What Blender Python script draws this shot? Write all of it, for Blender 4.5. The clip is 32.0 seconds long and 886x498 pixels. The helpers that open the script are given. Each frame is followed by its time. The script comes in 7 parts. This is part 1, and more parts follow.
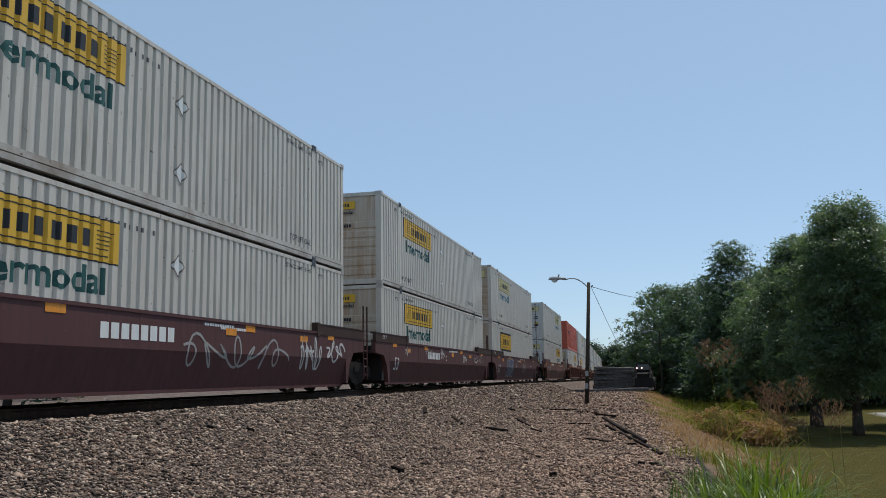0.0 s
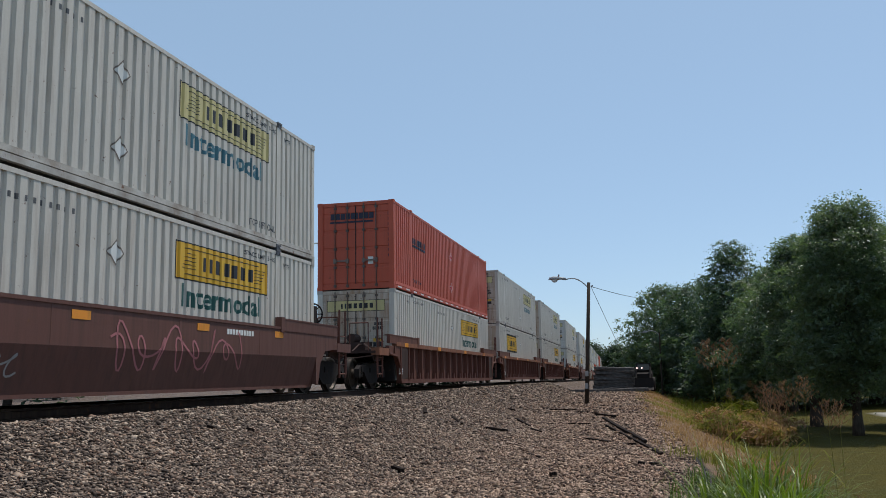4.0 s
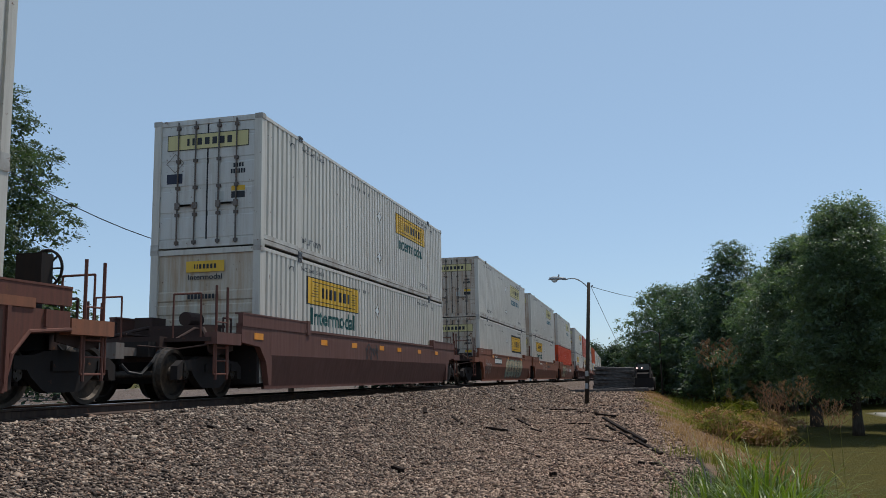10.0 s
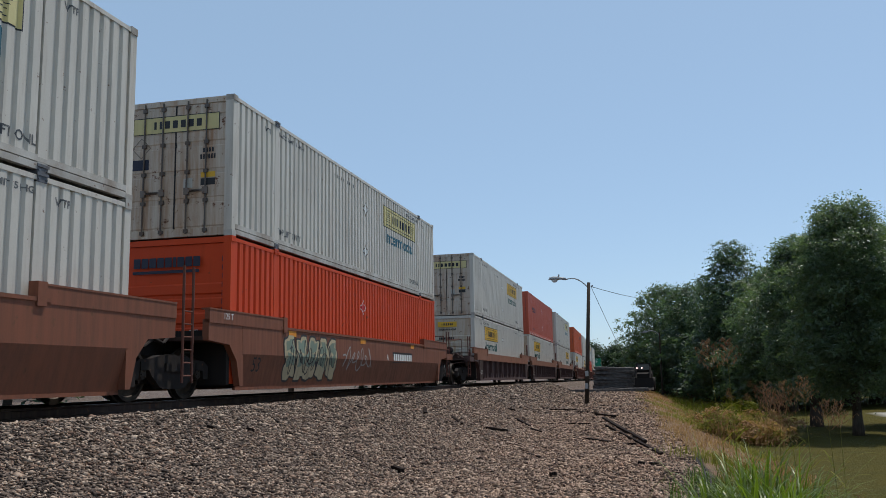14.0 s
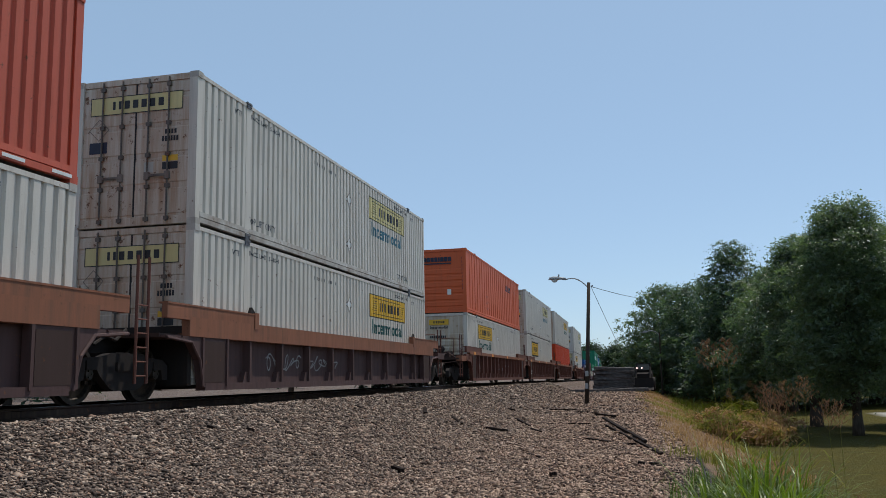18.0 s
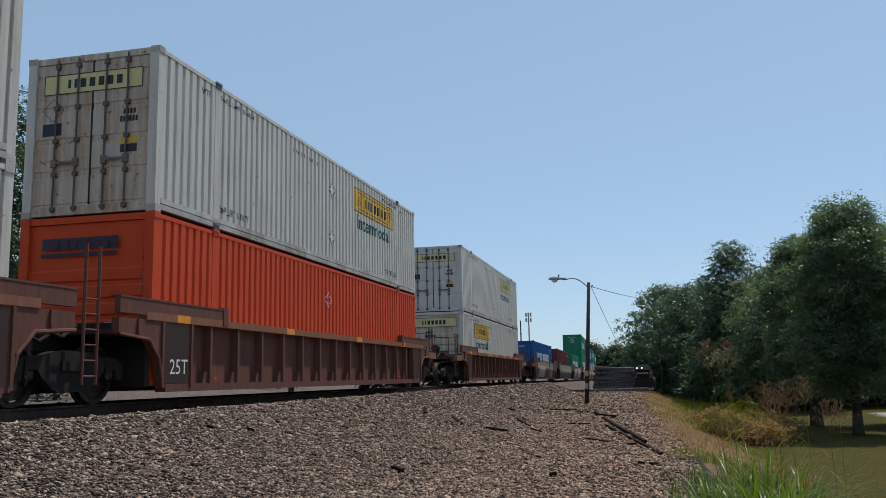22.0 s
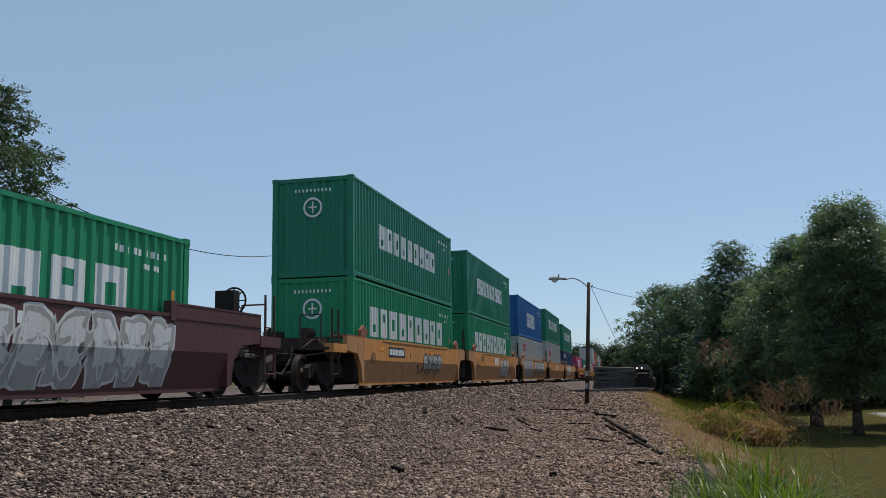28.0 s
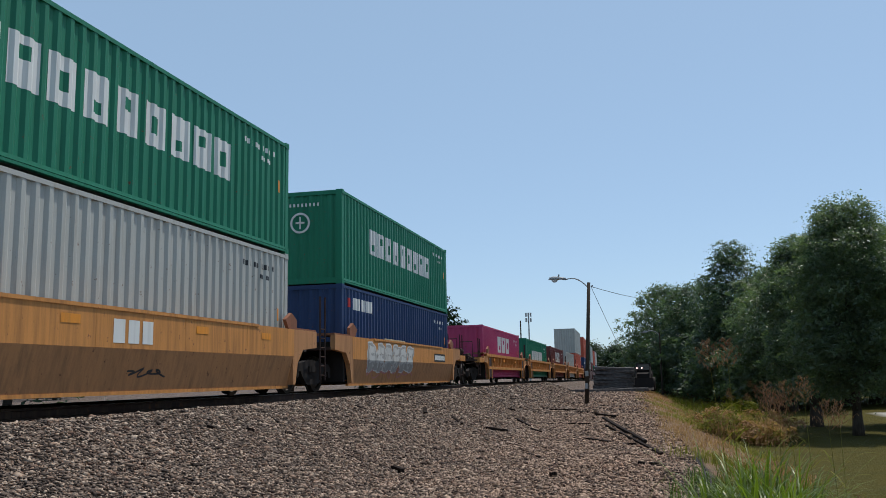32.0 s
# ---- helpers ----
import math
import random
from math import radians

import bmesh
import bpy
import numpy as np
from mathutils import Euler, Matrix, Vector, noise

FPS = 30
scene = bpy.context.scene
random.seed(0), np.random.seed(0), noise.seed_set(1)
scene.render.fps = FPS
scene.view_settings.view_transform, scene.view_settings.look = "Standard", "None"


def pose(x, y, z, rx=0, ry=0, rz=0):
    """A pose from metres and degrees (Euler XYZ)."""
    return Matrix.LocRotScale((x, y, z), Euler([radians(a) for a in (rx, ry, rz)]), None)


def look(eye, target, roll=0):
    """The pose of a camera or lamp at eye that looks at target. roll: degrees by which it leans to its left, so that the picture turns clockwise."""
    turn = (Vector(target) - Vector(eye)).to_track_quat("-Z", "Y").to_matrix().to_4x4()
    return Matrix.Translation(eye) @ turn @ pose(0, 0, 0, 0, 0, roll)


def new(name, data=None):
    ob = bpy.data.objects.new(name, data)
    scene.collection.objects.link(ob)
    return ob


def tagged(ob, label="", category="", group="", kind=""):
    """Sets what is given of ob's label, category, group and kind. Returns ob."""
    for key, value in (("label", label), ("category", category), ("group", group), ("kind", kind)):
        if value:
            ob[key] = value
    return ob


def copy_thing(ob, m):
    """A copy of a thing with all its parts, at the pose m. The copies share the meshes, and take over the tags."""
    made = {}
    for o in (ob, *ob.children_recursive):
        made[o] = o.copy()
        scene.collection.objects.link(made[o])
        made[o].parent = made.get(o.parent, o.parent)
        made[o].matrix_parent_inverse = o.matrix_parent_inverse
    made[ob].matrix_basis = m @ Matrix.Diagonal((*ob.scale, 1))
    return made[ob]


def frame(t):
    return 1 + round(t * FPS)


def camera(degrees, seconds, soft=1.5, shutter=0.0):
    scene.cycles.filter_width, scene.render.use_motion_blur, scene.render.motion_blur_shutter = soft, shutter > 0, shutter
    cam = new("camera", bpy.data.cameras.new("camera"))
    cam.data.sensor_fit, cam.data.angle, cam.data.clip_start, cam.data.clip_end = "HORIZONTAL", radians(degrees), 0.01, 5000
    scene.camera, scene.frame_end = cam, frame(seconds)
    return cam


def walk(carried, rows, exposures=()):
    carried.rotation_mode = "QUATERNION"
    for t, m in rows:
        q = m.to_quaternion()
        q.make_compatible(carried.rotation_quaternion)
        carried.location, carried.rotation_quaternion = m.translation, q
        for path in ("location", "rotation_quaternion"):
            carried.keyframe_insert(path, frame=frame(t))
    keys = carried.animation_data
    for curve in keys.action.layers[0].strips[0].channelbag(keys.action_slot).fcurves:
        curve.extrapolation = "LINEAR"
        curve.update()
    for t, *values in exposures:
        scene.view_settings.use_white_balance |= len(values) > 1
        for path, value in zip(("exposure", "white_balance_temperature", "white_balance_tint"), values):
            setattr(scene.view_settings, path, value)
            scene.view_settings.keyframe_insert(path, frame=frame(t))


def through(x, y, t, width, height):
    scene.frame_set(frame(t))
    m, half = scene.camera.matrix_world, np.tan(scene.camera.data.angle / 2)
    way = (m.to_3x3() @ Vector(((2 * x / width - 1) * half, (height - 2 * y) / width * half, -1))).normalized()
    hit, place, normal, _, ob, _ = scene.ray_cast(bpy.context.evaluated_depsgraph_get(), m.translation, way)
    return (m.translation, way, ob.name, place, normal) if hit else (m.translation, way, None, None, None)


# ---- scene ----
# ---------------------------------------------------------------- camera
SECONDS = 32.0
cam = camera(54.156, SECONDS, soft=0.3)
EYE_Z = 1.6
CAM = pose(0, 0, EYE_Z, 98.39, 0, 14.062) @ pose(0, 0, 0, 0, 0, -1.0633)
walk(cam, [(0, CAM), (SECONDS, CAM)], exposures=[(0, 0.0), (7.0, 0.0), (9.0, -0.06), (11.5, -0.06), (13.0, 0.0), (23.0, -0.04), (25.0, -0.2), (27.5, -0.18), (29.0, 0.0), (30.0, 0.09), (31.0, 0.02), (SECONDS, 0.02)])

# ---------------------------------------------------------------- sky and sun
SUN_DIR = Vector((0.24, 0.40, 1.0)).normalized()      # towards the sun
SUN_EL = math.asin(SUN_DIR.z)
SUN_AZ = math.atan2(SUN_DIR.x, SUN_DIR.y)
world = bpy.data.worlds.new("sky")
scene.world = world
world.use_nodes = True
wn = world.node_tree.nodes
wl = world.node_tree.links
sky = wn.new("ShaderNodeTexSky")
sky.sky_type = "NISHITA"
sky.sun_disc = False
sky.sun_elevation = SUN_EL
sky.sun_rotation = SUN_AZ
sky.altitude = 100.0
sky.air_density = 0.8
sky.dust_density = 0.5
sky.ozone_density = 3.0
wn["Background"].inputs["Strength"].default_value = 0.146
haze = wn.new("ShaderNodeMix")          # an even summer haze over the clear sky
haze.data_type = "RGBA"
haze.inputs["Factor"].default_value = 0.58
haze.inputs["B"].default_value = (2.62, 3.76, 4.90, 1)
wl.new(sky.outputs["Color"], haze.inputs["A"])
wl.new(haze.outputs["Result"], wn["Background"].inputs["Color"])

sun_data = bpy.data.lights.new("sun", "SUN")
sun_data.energy = 3.5
sun_data.angle = radians(0.53)
sun_data.color = (1.0, 0.95, 0.87)
sun = new("sun", sun_data)
sun.matrix_basis = look((0, 0, 60), Vector((0, 0, 60)) - SUN_DIR)

# ---------------------------------------------------------------- the railway line
SPEED = 15.9            # metres a second, towards the camera
RAIL_Z = 1.28           # top of the rails beside the camera
LINE_X = -9.394         # middle of the track beside the camera
CURVE = 0.000361        # the line bears away to the west
FALL = -0.00003


def half_square(s, low=-40.0, high=140.0):
    """s * s / 2, going on straight past low and high, with its slope."""
    if s > high:
        return high * high / 2 + high * (s - high), high
    if s < low:
        return low * low / 2 + low * (s - low), low
    return s * s / 2, s


def line_point(s):
    q, dq = half_square(s)
    return LINE_X - CURVE * q, s, RAIL_Z + 2 * FALL * q, -CURVE * dq, 2 * FALL * dq


def line_pose(s, z=0.0):
    x, y, h, dx, dz = line_point(s)
    return pose(x, y, h + z, math.degrees(math.atan(dz)), 0, math.degrees(math.atan(-dx)))


# ---------------------------------------------------------------- materials
def material(name):
    m = bpy.data.materials.new(name)
    m.use_nodes = True
    nt = m.node_tree
    return m, nt, nt.nodes["Principled BSDF"]


def node(nt, kind, **inputs):
    n = nt.nodes.new(kind)
    for k, v in inputs.items():
        n.inputs[k.replace("_", " ")].default_value = v
    return n


def coords(nt, scale=(1, 1, 1), space="Object"):
    c = nt.nodes.new("ShaderNodeTexCoord")
    m = nt.nodes.new("ShaderNodeMapping")
    m.inputs["Scale"].default_value = scale
    nt.links.new(c.outputs[space], m.inputs["Vector"])
    return m.outputs["Vector"]


def tex_noise(nt, vec, scale, detail=4.0, rough=0.6):
    n = node(nt, "ShaderNodeTexNoise", Scale=scale, Detail=detail, Roughness=rough)
    if vec is not None:
        nt.links.new(vec, n.inputs["Vector"])
    return n.outputs["Fac"]


def ramp(nt, fac, stops):
    r = nt.nodes.new("ShaderNodeValToRGB")
    els = r.color_ramp.elements
    while len(els) < len(stops):
        els.new(0.5)
    for e, (at, col) in zip(els, stops):
        e.position = at
        e.color = (*col, 1) if len(col) == 3 else col
    nt.links.new(fac, r.inputs["Fac"])
    return r.outputs["Color"]


def mixed(nt, fac, a, b, mode="MIX"):
    m = nt.nodes.new("ShaderNodeMix")
    m.data_type = "RGBA"
    m.blend_type = mode
    for sock, v in ((m.inputs["Factor"], fac), (m.inputs["A"], a), (m.inputs["B"], b)):
        if isinstance(v, bpy.types.NodeSocket):
            nt.links.new(v, sock)
        elif isinstance(v, (int, float)):
            sock.default_value = v
        else:
            sock.default_value = (*v, 1)
    return m.outputs["Result"]


def math_node(nt, op, a, b=0.0, clamp=False):
    m = nt.nodes.new("ShaderNodeMath")
    m.operation = op
    m.use_clamp = clamp
    for sock, v in ((m.inputs[0], a), (m.inputs[1], b)):
        if isinstance(v, bpy.types.NodeSocket):
            nt.links.new(v, sock)
        else:
            sock.default_value = v
    return m.outputs[0]


def bump(nt, bsdf, height, strength=0.3, distance=0.01):
    b = node(nt, "ShaderNodeBump", Strength=strength, Distance=distance)
    nt.links.new(height, b.inputs["Height"])
    nt.links.new(b.outputs["Normal"], bsdf.inputs["Normal"])


def paint(name, col, dirt=(0.16, 0.11, 0.075), grime=0.35, rust=0.0, rough=0.5, vary=0.06, streak=True, gloss=0.35):
    """Weathered paint on steel: patchy fading, running dirt, specks of rust, a little different on each piece."""
    m, nt, bsdf = material(name)
    v = coords(nt)
    info = nt.nodes.new("ShaderNodeObjectInfo")
    shift = nt.nodes.new("ShaderNodeVectorMath")
    shift.operation = "ADD"
    wide = nt.nodes.new("ShaderNodeVectorMath")
    wide.operation = "SCALE"
    wide.inputs["Scale"].default_value = 37.0
    comb = nt.nodes.new("ShaderNodeCombineXYZ")
    for i in range(3):
        nt.links.new(info.outputs["Random"], comb.inputs[i])
    nt.links.new(comb.outputs[0], wide.inputs[0])
    nt.links.new(v, shift.inputs[0])
    nt.links.new(wide.outputs[0], shift.inputs[1])
    p = shift.outputs[0]
    # broad fading
    fade = tex_noise(nt, p, 0.55, 3.0)
    base = mixed(nt, fade, tuple(c * (1 - vary * 2) for c in col), tuple(min(1, c * (1 + vary) + vary * 0.12) for c in col))
    # running dirt
    sm = nt.nodes.new("ShaderNodeMapping")
    sm.inputs["Scale"].default_value = (5.0, 5.0, 0.35) if streak else (1.2, 1.2, 1.2)
    nt.links.new(p, sm.inputs["Vector"])
    run = tex_noise(nt, sm.outputs["Vector"], 1.6, 5.0, 0.65)
    lo = 0.62 - grime * 0.35
    mask = ramp(nt, run, [(lo, (0, 0, 0)), (min(0.98, lo + 0.34), (1, 1, 1))])
    big = tex_noise(nt, p, 0.8, 2.0)
    mask2 = math_node(nt, "MULTIPLY", mask, math_node(nt, "MULTIPLY", big, 0.5 + grime * 1.2), clamp=True)
    base = mixed(nt, mask2, base, dirt)
    # fine grain
    fine = tex_noise(nt, p, 38.0, 3.0)
    base = mixed(nt, 0.10 + grime * 0.12, base, mixed(nt, fine, (0.05, 0.045, 0.04), (0.6, 0.58, 0.55)), "OVERLAY")
    if rust > 0:
        spots = tex_noise(nt, p, 7.0, 6.0, 0.7)
        rm = ramp(nt, spots, [(0.66 - rust * 0.2, (0, 0, 0)), (0.72 - rust * 0.17, (1, 1, 1))])
        base = mixed(nt, rm, base, mixed(nt, fine, (0.07, 0.028, 0.014), (0.20, 0.085, 0.04)))
    nt.links.new(base, bsdf.inputs["Base Color"])
    nt.links.new(ramp(nt, run, [(0.2, (rough - 0.1,) * 3), (0.9, (min(1, rough + 0.25),) * 3)]), bsdf.inputs["Roughness"])
    bsdf.inputs["Specular IOR Level"].default_value = gloss
    bump(nt, bsdf, math_node(nt, "ADD", math_node(nt, "MULTIPLY", fine, 0.25), math_node(nt, "MULTIPLY", fade, 1.0)), 0.18, 0.02)
    return m


WHITE = paint("white_paint", (0.61, 0.575, 0.515), dirt=(0.30, 0.235, 0.165), grime=0.42, rust=0.06, rough=0.45, vary=0.07)
WHITE_END = paint("white_end_paint", (0.60, 0.55, 0.46), dirt=(0.40, 0.23, 0.11), grime=0.8, rust=0.14, vary=0.09)
WHITE_DOOR = paint("white_door_paint", (0.61, 0.555, 0.47), dirt=(0.36, 0.20, 0.11), grime=0.85, rust=0.32, rough=0.5, vary=0.09)
WHITE_DOOR_CLEAN = paint("clean_door_paint", (0.62, 0.605, 0.57), dirt=(0.36, 0.28, 0.20), grime=0.45, rust=0.10, rough=0.5, vary=0.08)
WHITE_RAIL = paint("white_rail_paint", (0.52, 0.50, 0.46), dirt=(0.20, 0.15, 0.11), grime=0.75, rust=0.2, vary=0.1, streak=False)
RED = paint("red_orange_paint", (0.60, 0.066, 0.016), dirt=(0.26, 0.05, 0.02), grime=0.25, rust=0.05, vary=0.03, gloss=0.2)
RED_OLD = paint("dull_red_paint", (0.52, 0.098, 0.052), dirt=(0.28, 0.08, 0.05), grime=0.4, rust=0.08)
ORANGE = paint("orange_paint", (0.62, 0.115, 0.034), dirt=(0.34, 0.10, 0.05), grime=0.35, rust=0.05)
GREEN = paint("green_paint", (0.008, 0.25, 0.105), dirt=(0.012, 0.11, 0.055), grime=0.3, rust=0.08)
GREEN_DEEP = paint("deep_green_paint", (0.007, 0.195, 0.105), dirt=(0.012, 0.09, 0.055), grime=0.35, rust=0.08)
BLUE = paint("blue_paint", (0.007, 0.110, 0.33), dirt=(0.03, 0.06, 0.13), grime=0.3, rust=0.05)
NAVY = paint("navy_paint", (0.014, 0.042, 0.13), dirt=(0.03, 0.035, 0.06), grime=0.3, rust=0.05)
MAROON = paint("maroon_paint", (0.17, 0.035, 0.032), dirt=(0.09, 0.045, 0.04), grime=0.35, rust=0.10)
PINK = paint("magenta_paint", (0.48, 0.050, 0.15), dirt=(0.30, 0.06, 0.12), grime=0.3, rust=0.03)
GREY = paint("pale_grey_paint", (0.46, 0.47, 0.44), dirt=(0.24, 0.18, 0.12), grime=0.35, rust=0.12)
CAR_MAROON = paint("wagon_maroon", (0.092, 0.031, 0.031), dirt=(0.06, 0.04, 0.035), grime=0.5, rust=0.12, rough=0.6)
CAR_RED = paint("wagon_oxide_red", (0.225, 0.073, 0.036), dirt=(0.10, 0.055, 0.038), grime=0.6, rust=0.22, rough=0.6)
CAR_BROWN = paint("wagon_dark_brown", (0.135, 0.055, 0.041), dirt=(0.07, 0.045, 0.038), grime=0.5, rust=0.15, rough=0.6)
CAR_PLUM = paint("wagon_plum_brown", (0.085, 0.042, 0.038), dirt=(0.05, 0.035, 0.03), grime=0.5, rust=0.2, rough=0.65)
INK_TEAL = paint("faded_blue_lettering", (0.035, 0.15, 0.20), dirt=(0.2, 0.28, 0.3), grime=0.3, vary=0.15)
CAR_RUST = paint("wagon_rust_brown", (0.150, 0.050, 0.032), dirt=(0.075, 0.042, 0.034), grime=0.65, rust=0.36, rough=0.7)
CAR_SILL = paint("wagon_sill_orange", (0.27, 0.10, 0.05), dirt=(0.12, 0.07, 0.05), grime=0.6, rust=0.25, rough=0.65)
# duller, browner yellow for the lower girder plates and the end plates
CAR_YELLOW_LOW = paint("wagon_yellow_lower", (0.50, 0.235, 0.095), dirt=(0.20, 0.11, 0.06), grime=0.6, rust=0.2, rough=0.7)
CAR_YELLOW = paint("wagon_yellow", (0.63, 0.275, 0.07), dirt=(0.24, 0.10, 0.04), grime=0.62, rust=0.16, rough=0.55)
CAR_SOOT = paint("wagon_sooty_brown", (0.058, 0.034, 0.029), dirt=(0.06, 0.042, 0.034), grime=0.55, rust=0.16, rough=0.75, gloss=0.15)
CAR_DARK = paint("wagon_grimy_black", (0.022, 0.018, 0.017), dirt=(0.05, 0.036, 0.028), grime=0.5, rust=0.08, rough=0.75, gloss=0.15)
BLACK = paint("black_paint", (0.018, 0.018, 0.02), dirt=(0.07, 0.06, 0.05), grime=0.3, rough=0.6)
YELLOW = paint("yellow_sign", (0.74, 0.45, 0.035), dirt=(0.4, 0.28, 0.06), grime=0.3, rough=0.45, vary=0.12)
YELLOW_PALE = paint("faded_yellow_sign", (0.67, 0.59, 0.28), dirt=(0.42, 0.36, 0.2), grime=0.4, rough=0.5, vary=0.14)
INK = paint("dark_lettering", (0.020, 0.022, 0.028), dirt=(0.1, 0.1, 0.1), grime=0.2, rough=0.5, vary=0.1)
INK_GREEN = paint("green_lettering", (0.012, 0.085, 0.075), dirt=(0.12, 0.2, 0.18), grime=0.2, vary=0.1)
INK_NAVY = paint("navy_lettering", (0.017, 0.022, 0.048), dirt=(0.1, 0.08, 0.1), grime=0.2, vary=0.1)
INK_WHITE = paint("white_lettering", (0.74, 0.75, 0.73), dirt=(0.45, 0.45, 0.42), grime=0.3, vary=0.08)
INK_RED = paint("red_lettering", (0.55, 0.03, 0.03), dirt=(0.3, 0.08, 0.06), grime=0.3)
TAB = paint("reflective_tab_orange", (0.78, 0.30, 0.03), grime=0.4, rough=0.4)
INK_GREY = paint("worn_grey_lettering", (0.075, 0.078, 0.085), dirt=(0.35, 0.33, 0.3), grime=0.5, vary=0.2)
ROD_STEEL = paint("dark_rod_steel", (0.11, 0.095, 0.085), dirt=(0.16, 0.09, 0.05), grime=0.6, rust=0.3)
LIFT_STEEL = paint("blue_grey_steel", (0.12, 0.13, 0.15), dirt=(0.10, 0.07, 0.05), grime=0.5, rust=0.15)
STEEL = paint("worn_steel", (0.20, 0.17, 0.15), dirt=(0.10, 0.06, 0.04), grime=0.6, rust=0.3, rough=0.55)


def wheel_steel():
    m, nt, bsdf = material("wheel_steel")
    v = coords(nt)
    f = tex_noise(nt, v, 14.0)
    nt.links.new(ramp(nt, f, [(0.3, (0.025, 0.021, 0.018)), (0.7, (0.075, 0.056, 0.042))]), bsdf.inputs["Base Color"])
    bsdf.inputs["Metallic"].default_value = 0.6
    bsdf.inputs["Roughness"].default_value = 0.55
    return m


WHEEL = wheel_steel()


def rail_head():
    m, nt, bsdf = material("polished_rail_head")
    v = coords(nt, (8, 0.3, 8))
    f = tex_noise(nt, v, 3.0)
    nt.links.new(ramp(nt, f, [(0.3, (0.42, 0.41, 0.40)), (0.7, (0.60, 0.59, 0.57))]), bsdf.inputs["Base Color"])
    bsdf.inputs["Metallic"].default_value = 1.0
    bsdf.inputs["Roughness"].default_value = 0.32
    return m


RAIL_HEAD = rail_head()
RAIL_RUST = paint("rusty_rail", (0.045, 0.024, 0.017), grime=0.5, rust=0.3, rough=0.85)


def wood(name, a, b, scale=(1.5, 9, 9)):
    m, nt, bsdf = material(name)
    v = coords(nt, scale)
    f = tex_noise(nt, v, 2.6, 8.0, 0.7)
    g = tex_noise(nt, coords(nt), 1.3, 3.0)
    c = mixed(nt, math_node(nt, "MULTIPLY", g, 0.6), ramp(nt, f, [(0.3, a), (0.72, b)]), tuple(x * 0.5 for x in a))
    nt.links.new(c, bsdf.inputs["Base Color"])
    bsdf.inputs["Roughness"].default_value = 0.95
    bsdf.inputs["Specular IOR Level"].default_value = 0.08
    bump(nt, bsdf, f, 0.6, 0.012)
    return m


TIE_WOOD = wood("weathered_tie", (0.022, 0.018, 0.016), (0.085, 0.072, 0.062))
POLE_WOOD = wood("creosoted_pole", (0.045, 0.036, 0.030), (0.12, 0.095, 0.075), (9, 9, 1.2))
BARK = wood("bark", (0.045, 0.037, 0.03), (0.15, 0.12, 0.095), (7, 7, 1.5))


# ---------------------------------------------------------------- mesh helpers
def box(bm, x0, x1, y0, y1, z0, z1):
    v = [bm.verts.new((x, y, z)) for x in (x0, x1) for y in (y0, y1) for z in (z0, z1)]
    for q in ((0, 1, 3, 2), (4, 6, 7, 5), (0, 4, 5, 1), (2, 3, 7, 6), (0, 2, 6, 4), (1, 5, 7, 3)):
        bm.faces.new([v[i] for i in q])
    return v


def bar(bm, a, b, r, n=8, r2=None):
    """A round bar from a to b."""
    a, b = Vector(a), Vector(b)
    d = (b - a).normalized()
    u = d.orthogonal().normalized()
    w = d.cross(u)
    r2 = r if r2 is None else r2
    ra, rb = [], []
    for i in range(n):
        t = 2 * math.pi * i / n
        o = u * math.cos(t) + w * math.sin(t)
        ra.append(bm.verts.new(a + o * r))
        rb.append(bm.verts.new(b + o * r2))
    for i in range(n):
        j = (i + 1) % n
        bm.faces.new((ra[i], ra[j], rb[j], rb[i]))
    bm.faces.new(ra[::-1])
    bm.faces.new(rb)


def rod(bm, pts, r, n=6):
    for a, b in zip(pts, pts[1:]):
        bar(bm, a, b, r, n)


def prism(bm, outline, y0, y1, axis="y"):
    """An outline of (x, z) pushed from y0 to y1; axis x swaps the roles of x and y."""
    def at(p, y):
        return (p[0], y, p[1]) if axis == "y" else (y, p[0], p[1])
    a = [bm.verts.new(at(p, y0)) for p in outline]
    b = [bm.verts.new(at(p, y1)) for p in outline]
    n = len(outline)
    for i in range(n):
        j = (i + 1) % n
        bm.faces.new((a[i], a[j], b[j], b[i]))
    bm.faces.new(a[::-1])
    bm.faces.new(b)


def tube(bm, pts, r, n=5):
    """One unbroken round tube along pts."""
    prev = None
    for i, p in enumerate(pts):
        p = Vector(p)
        d = (Vector(pts[min(i + 1, len(pts) - 1)]) - Vector(pts[max(i - 1, 0)])).normalized()
        u = d.cross(Vector((0.3, 0.2, 1))).normalized()
        w = d.cross(u)
        ring = [bm.verts.new(p + (u * math.cos(2 * math.pi * k / n) + w * math.sin(2 * math.pi * k / n)) * r) for k in range(n)]
        if prev:
            for k in range(n):
                j = (k + 1) % n
                bm.faces.new((prev[k], prev[j], ring[j], ring[k]))
        prev = ring


def disc_ring(bm, c, axis, prof, n=24):
    """A turned shape: prof is (radius, height along axis)."""
    ax = Vector(axis).normalized()
    u = ax.orthogonal().normalized()
    w = ax.cross(u)
    rings = []
    for r, h in prof:
        rings.append([bm.verts.new(Vector(c) + ax * h + (u * math.cos(2 * math.pi * i / n) + w * math.sin(2 * math.pi * i / n)) * max(r, 1e-4)) for i in range(n)])
    for p, q in zip(rings, rings[1:]):
        for i in range(n):
            j = (i + 1) % n
            bm.faces.new((p[i], p[j], q[j], q[i]))


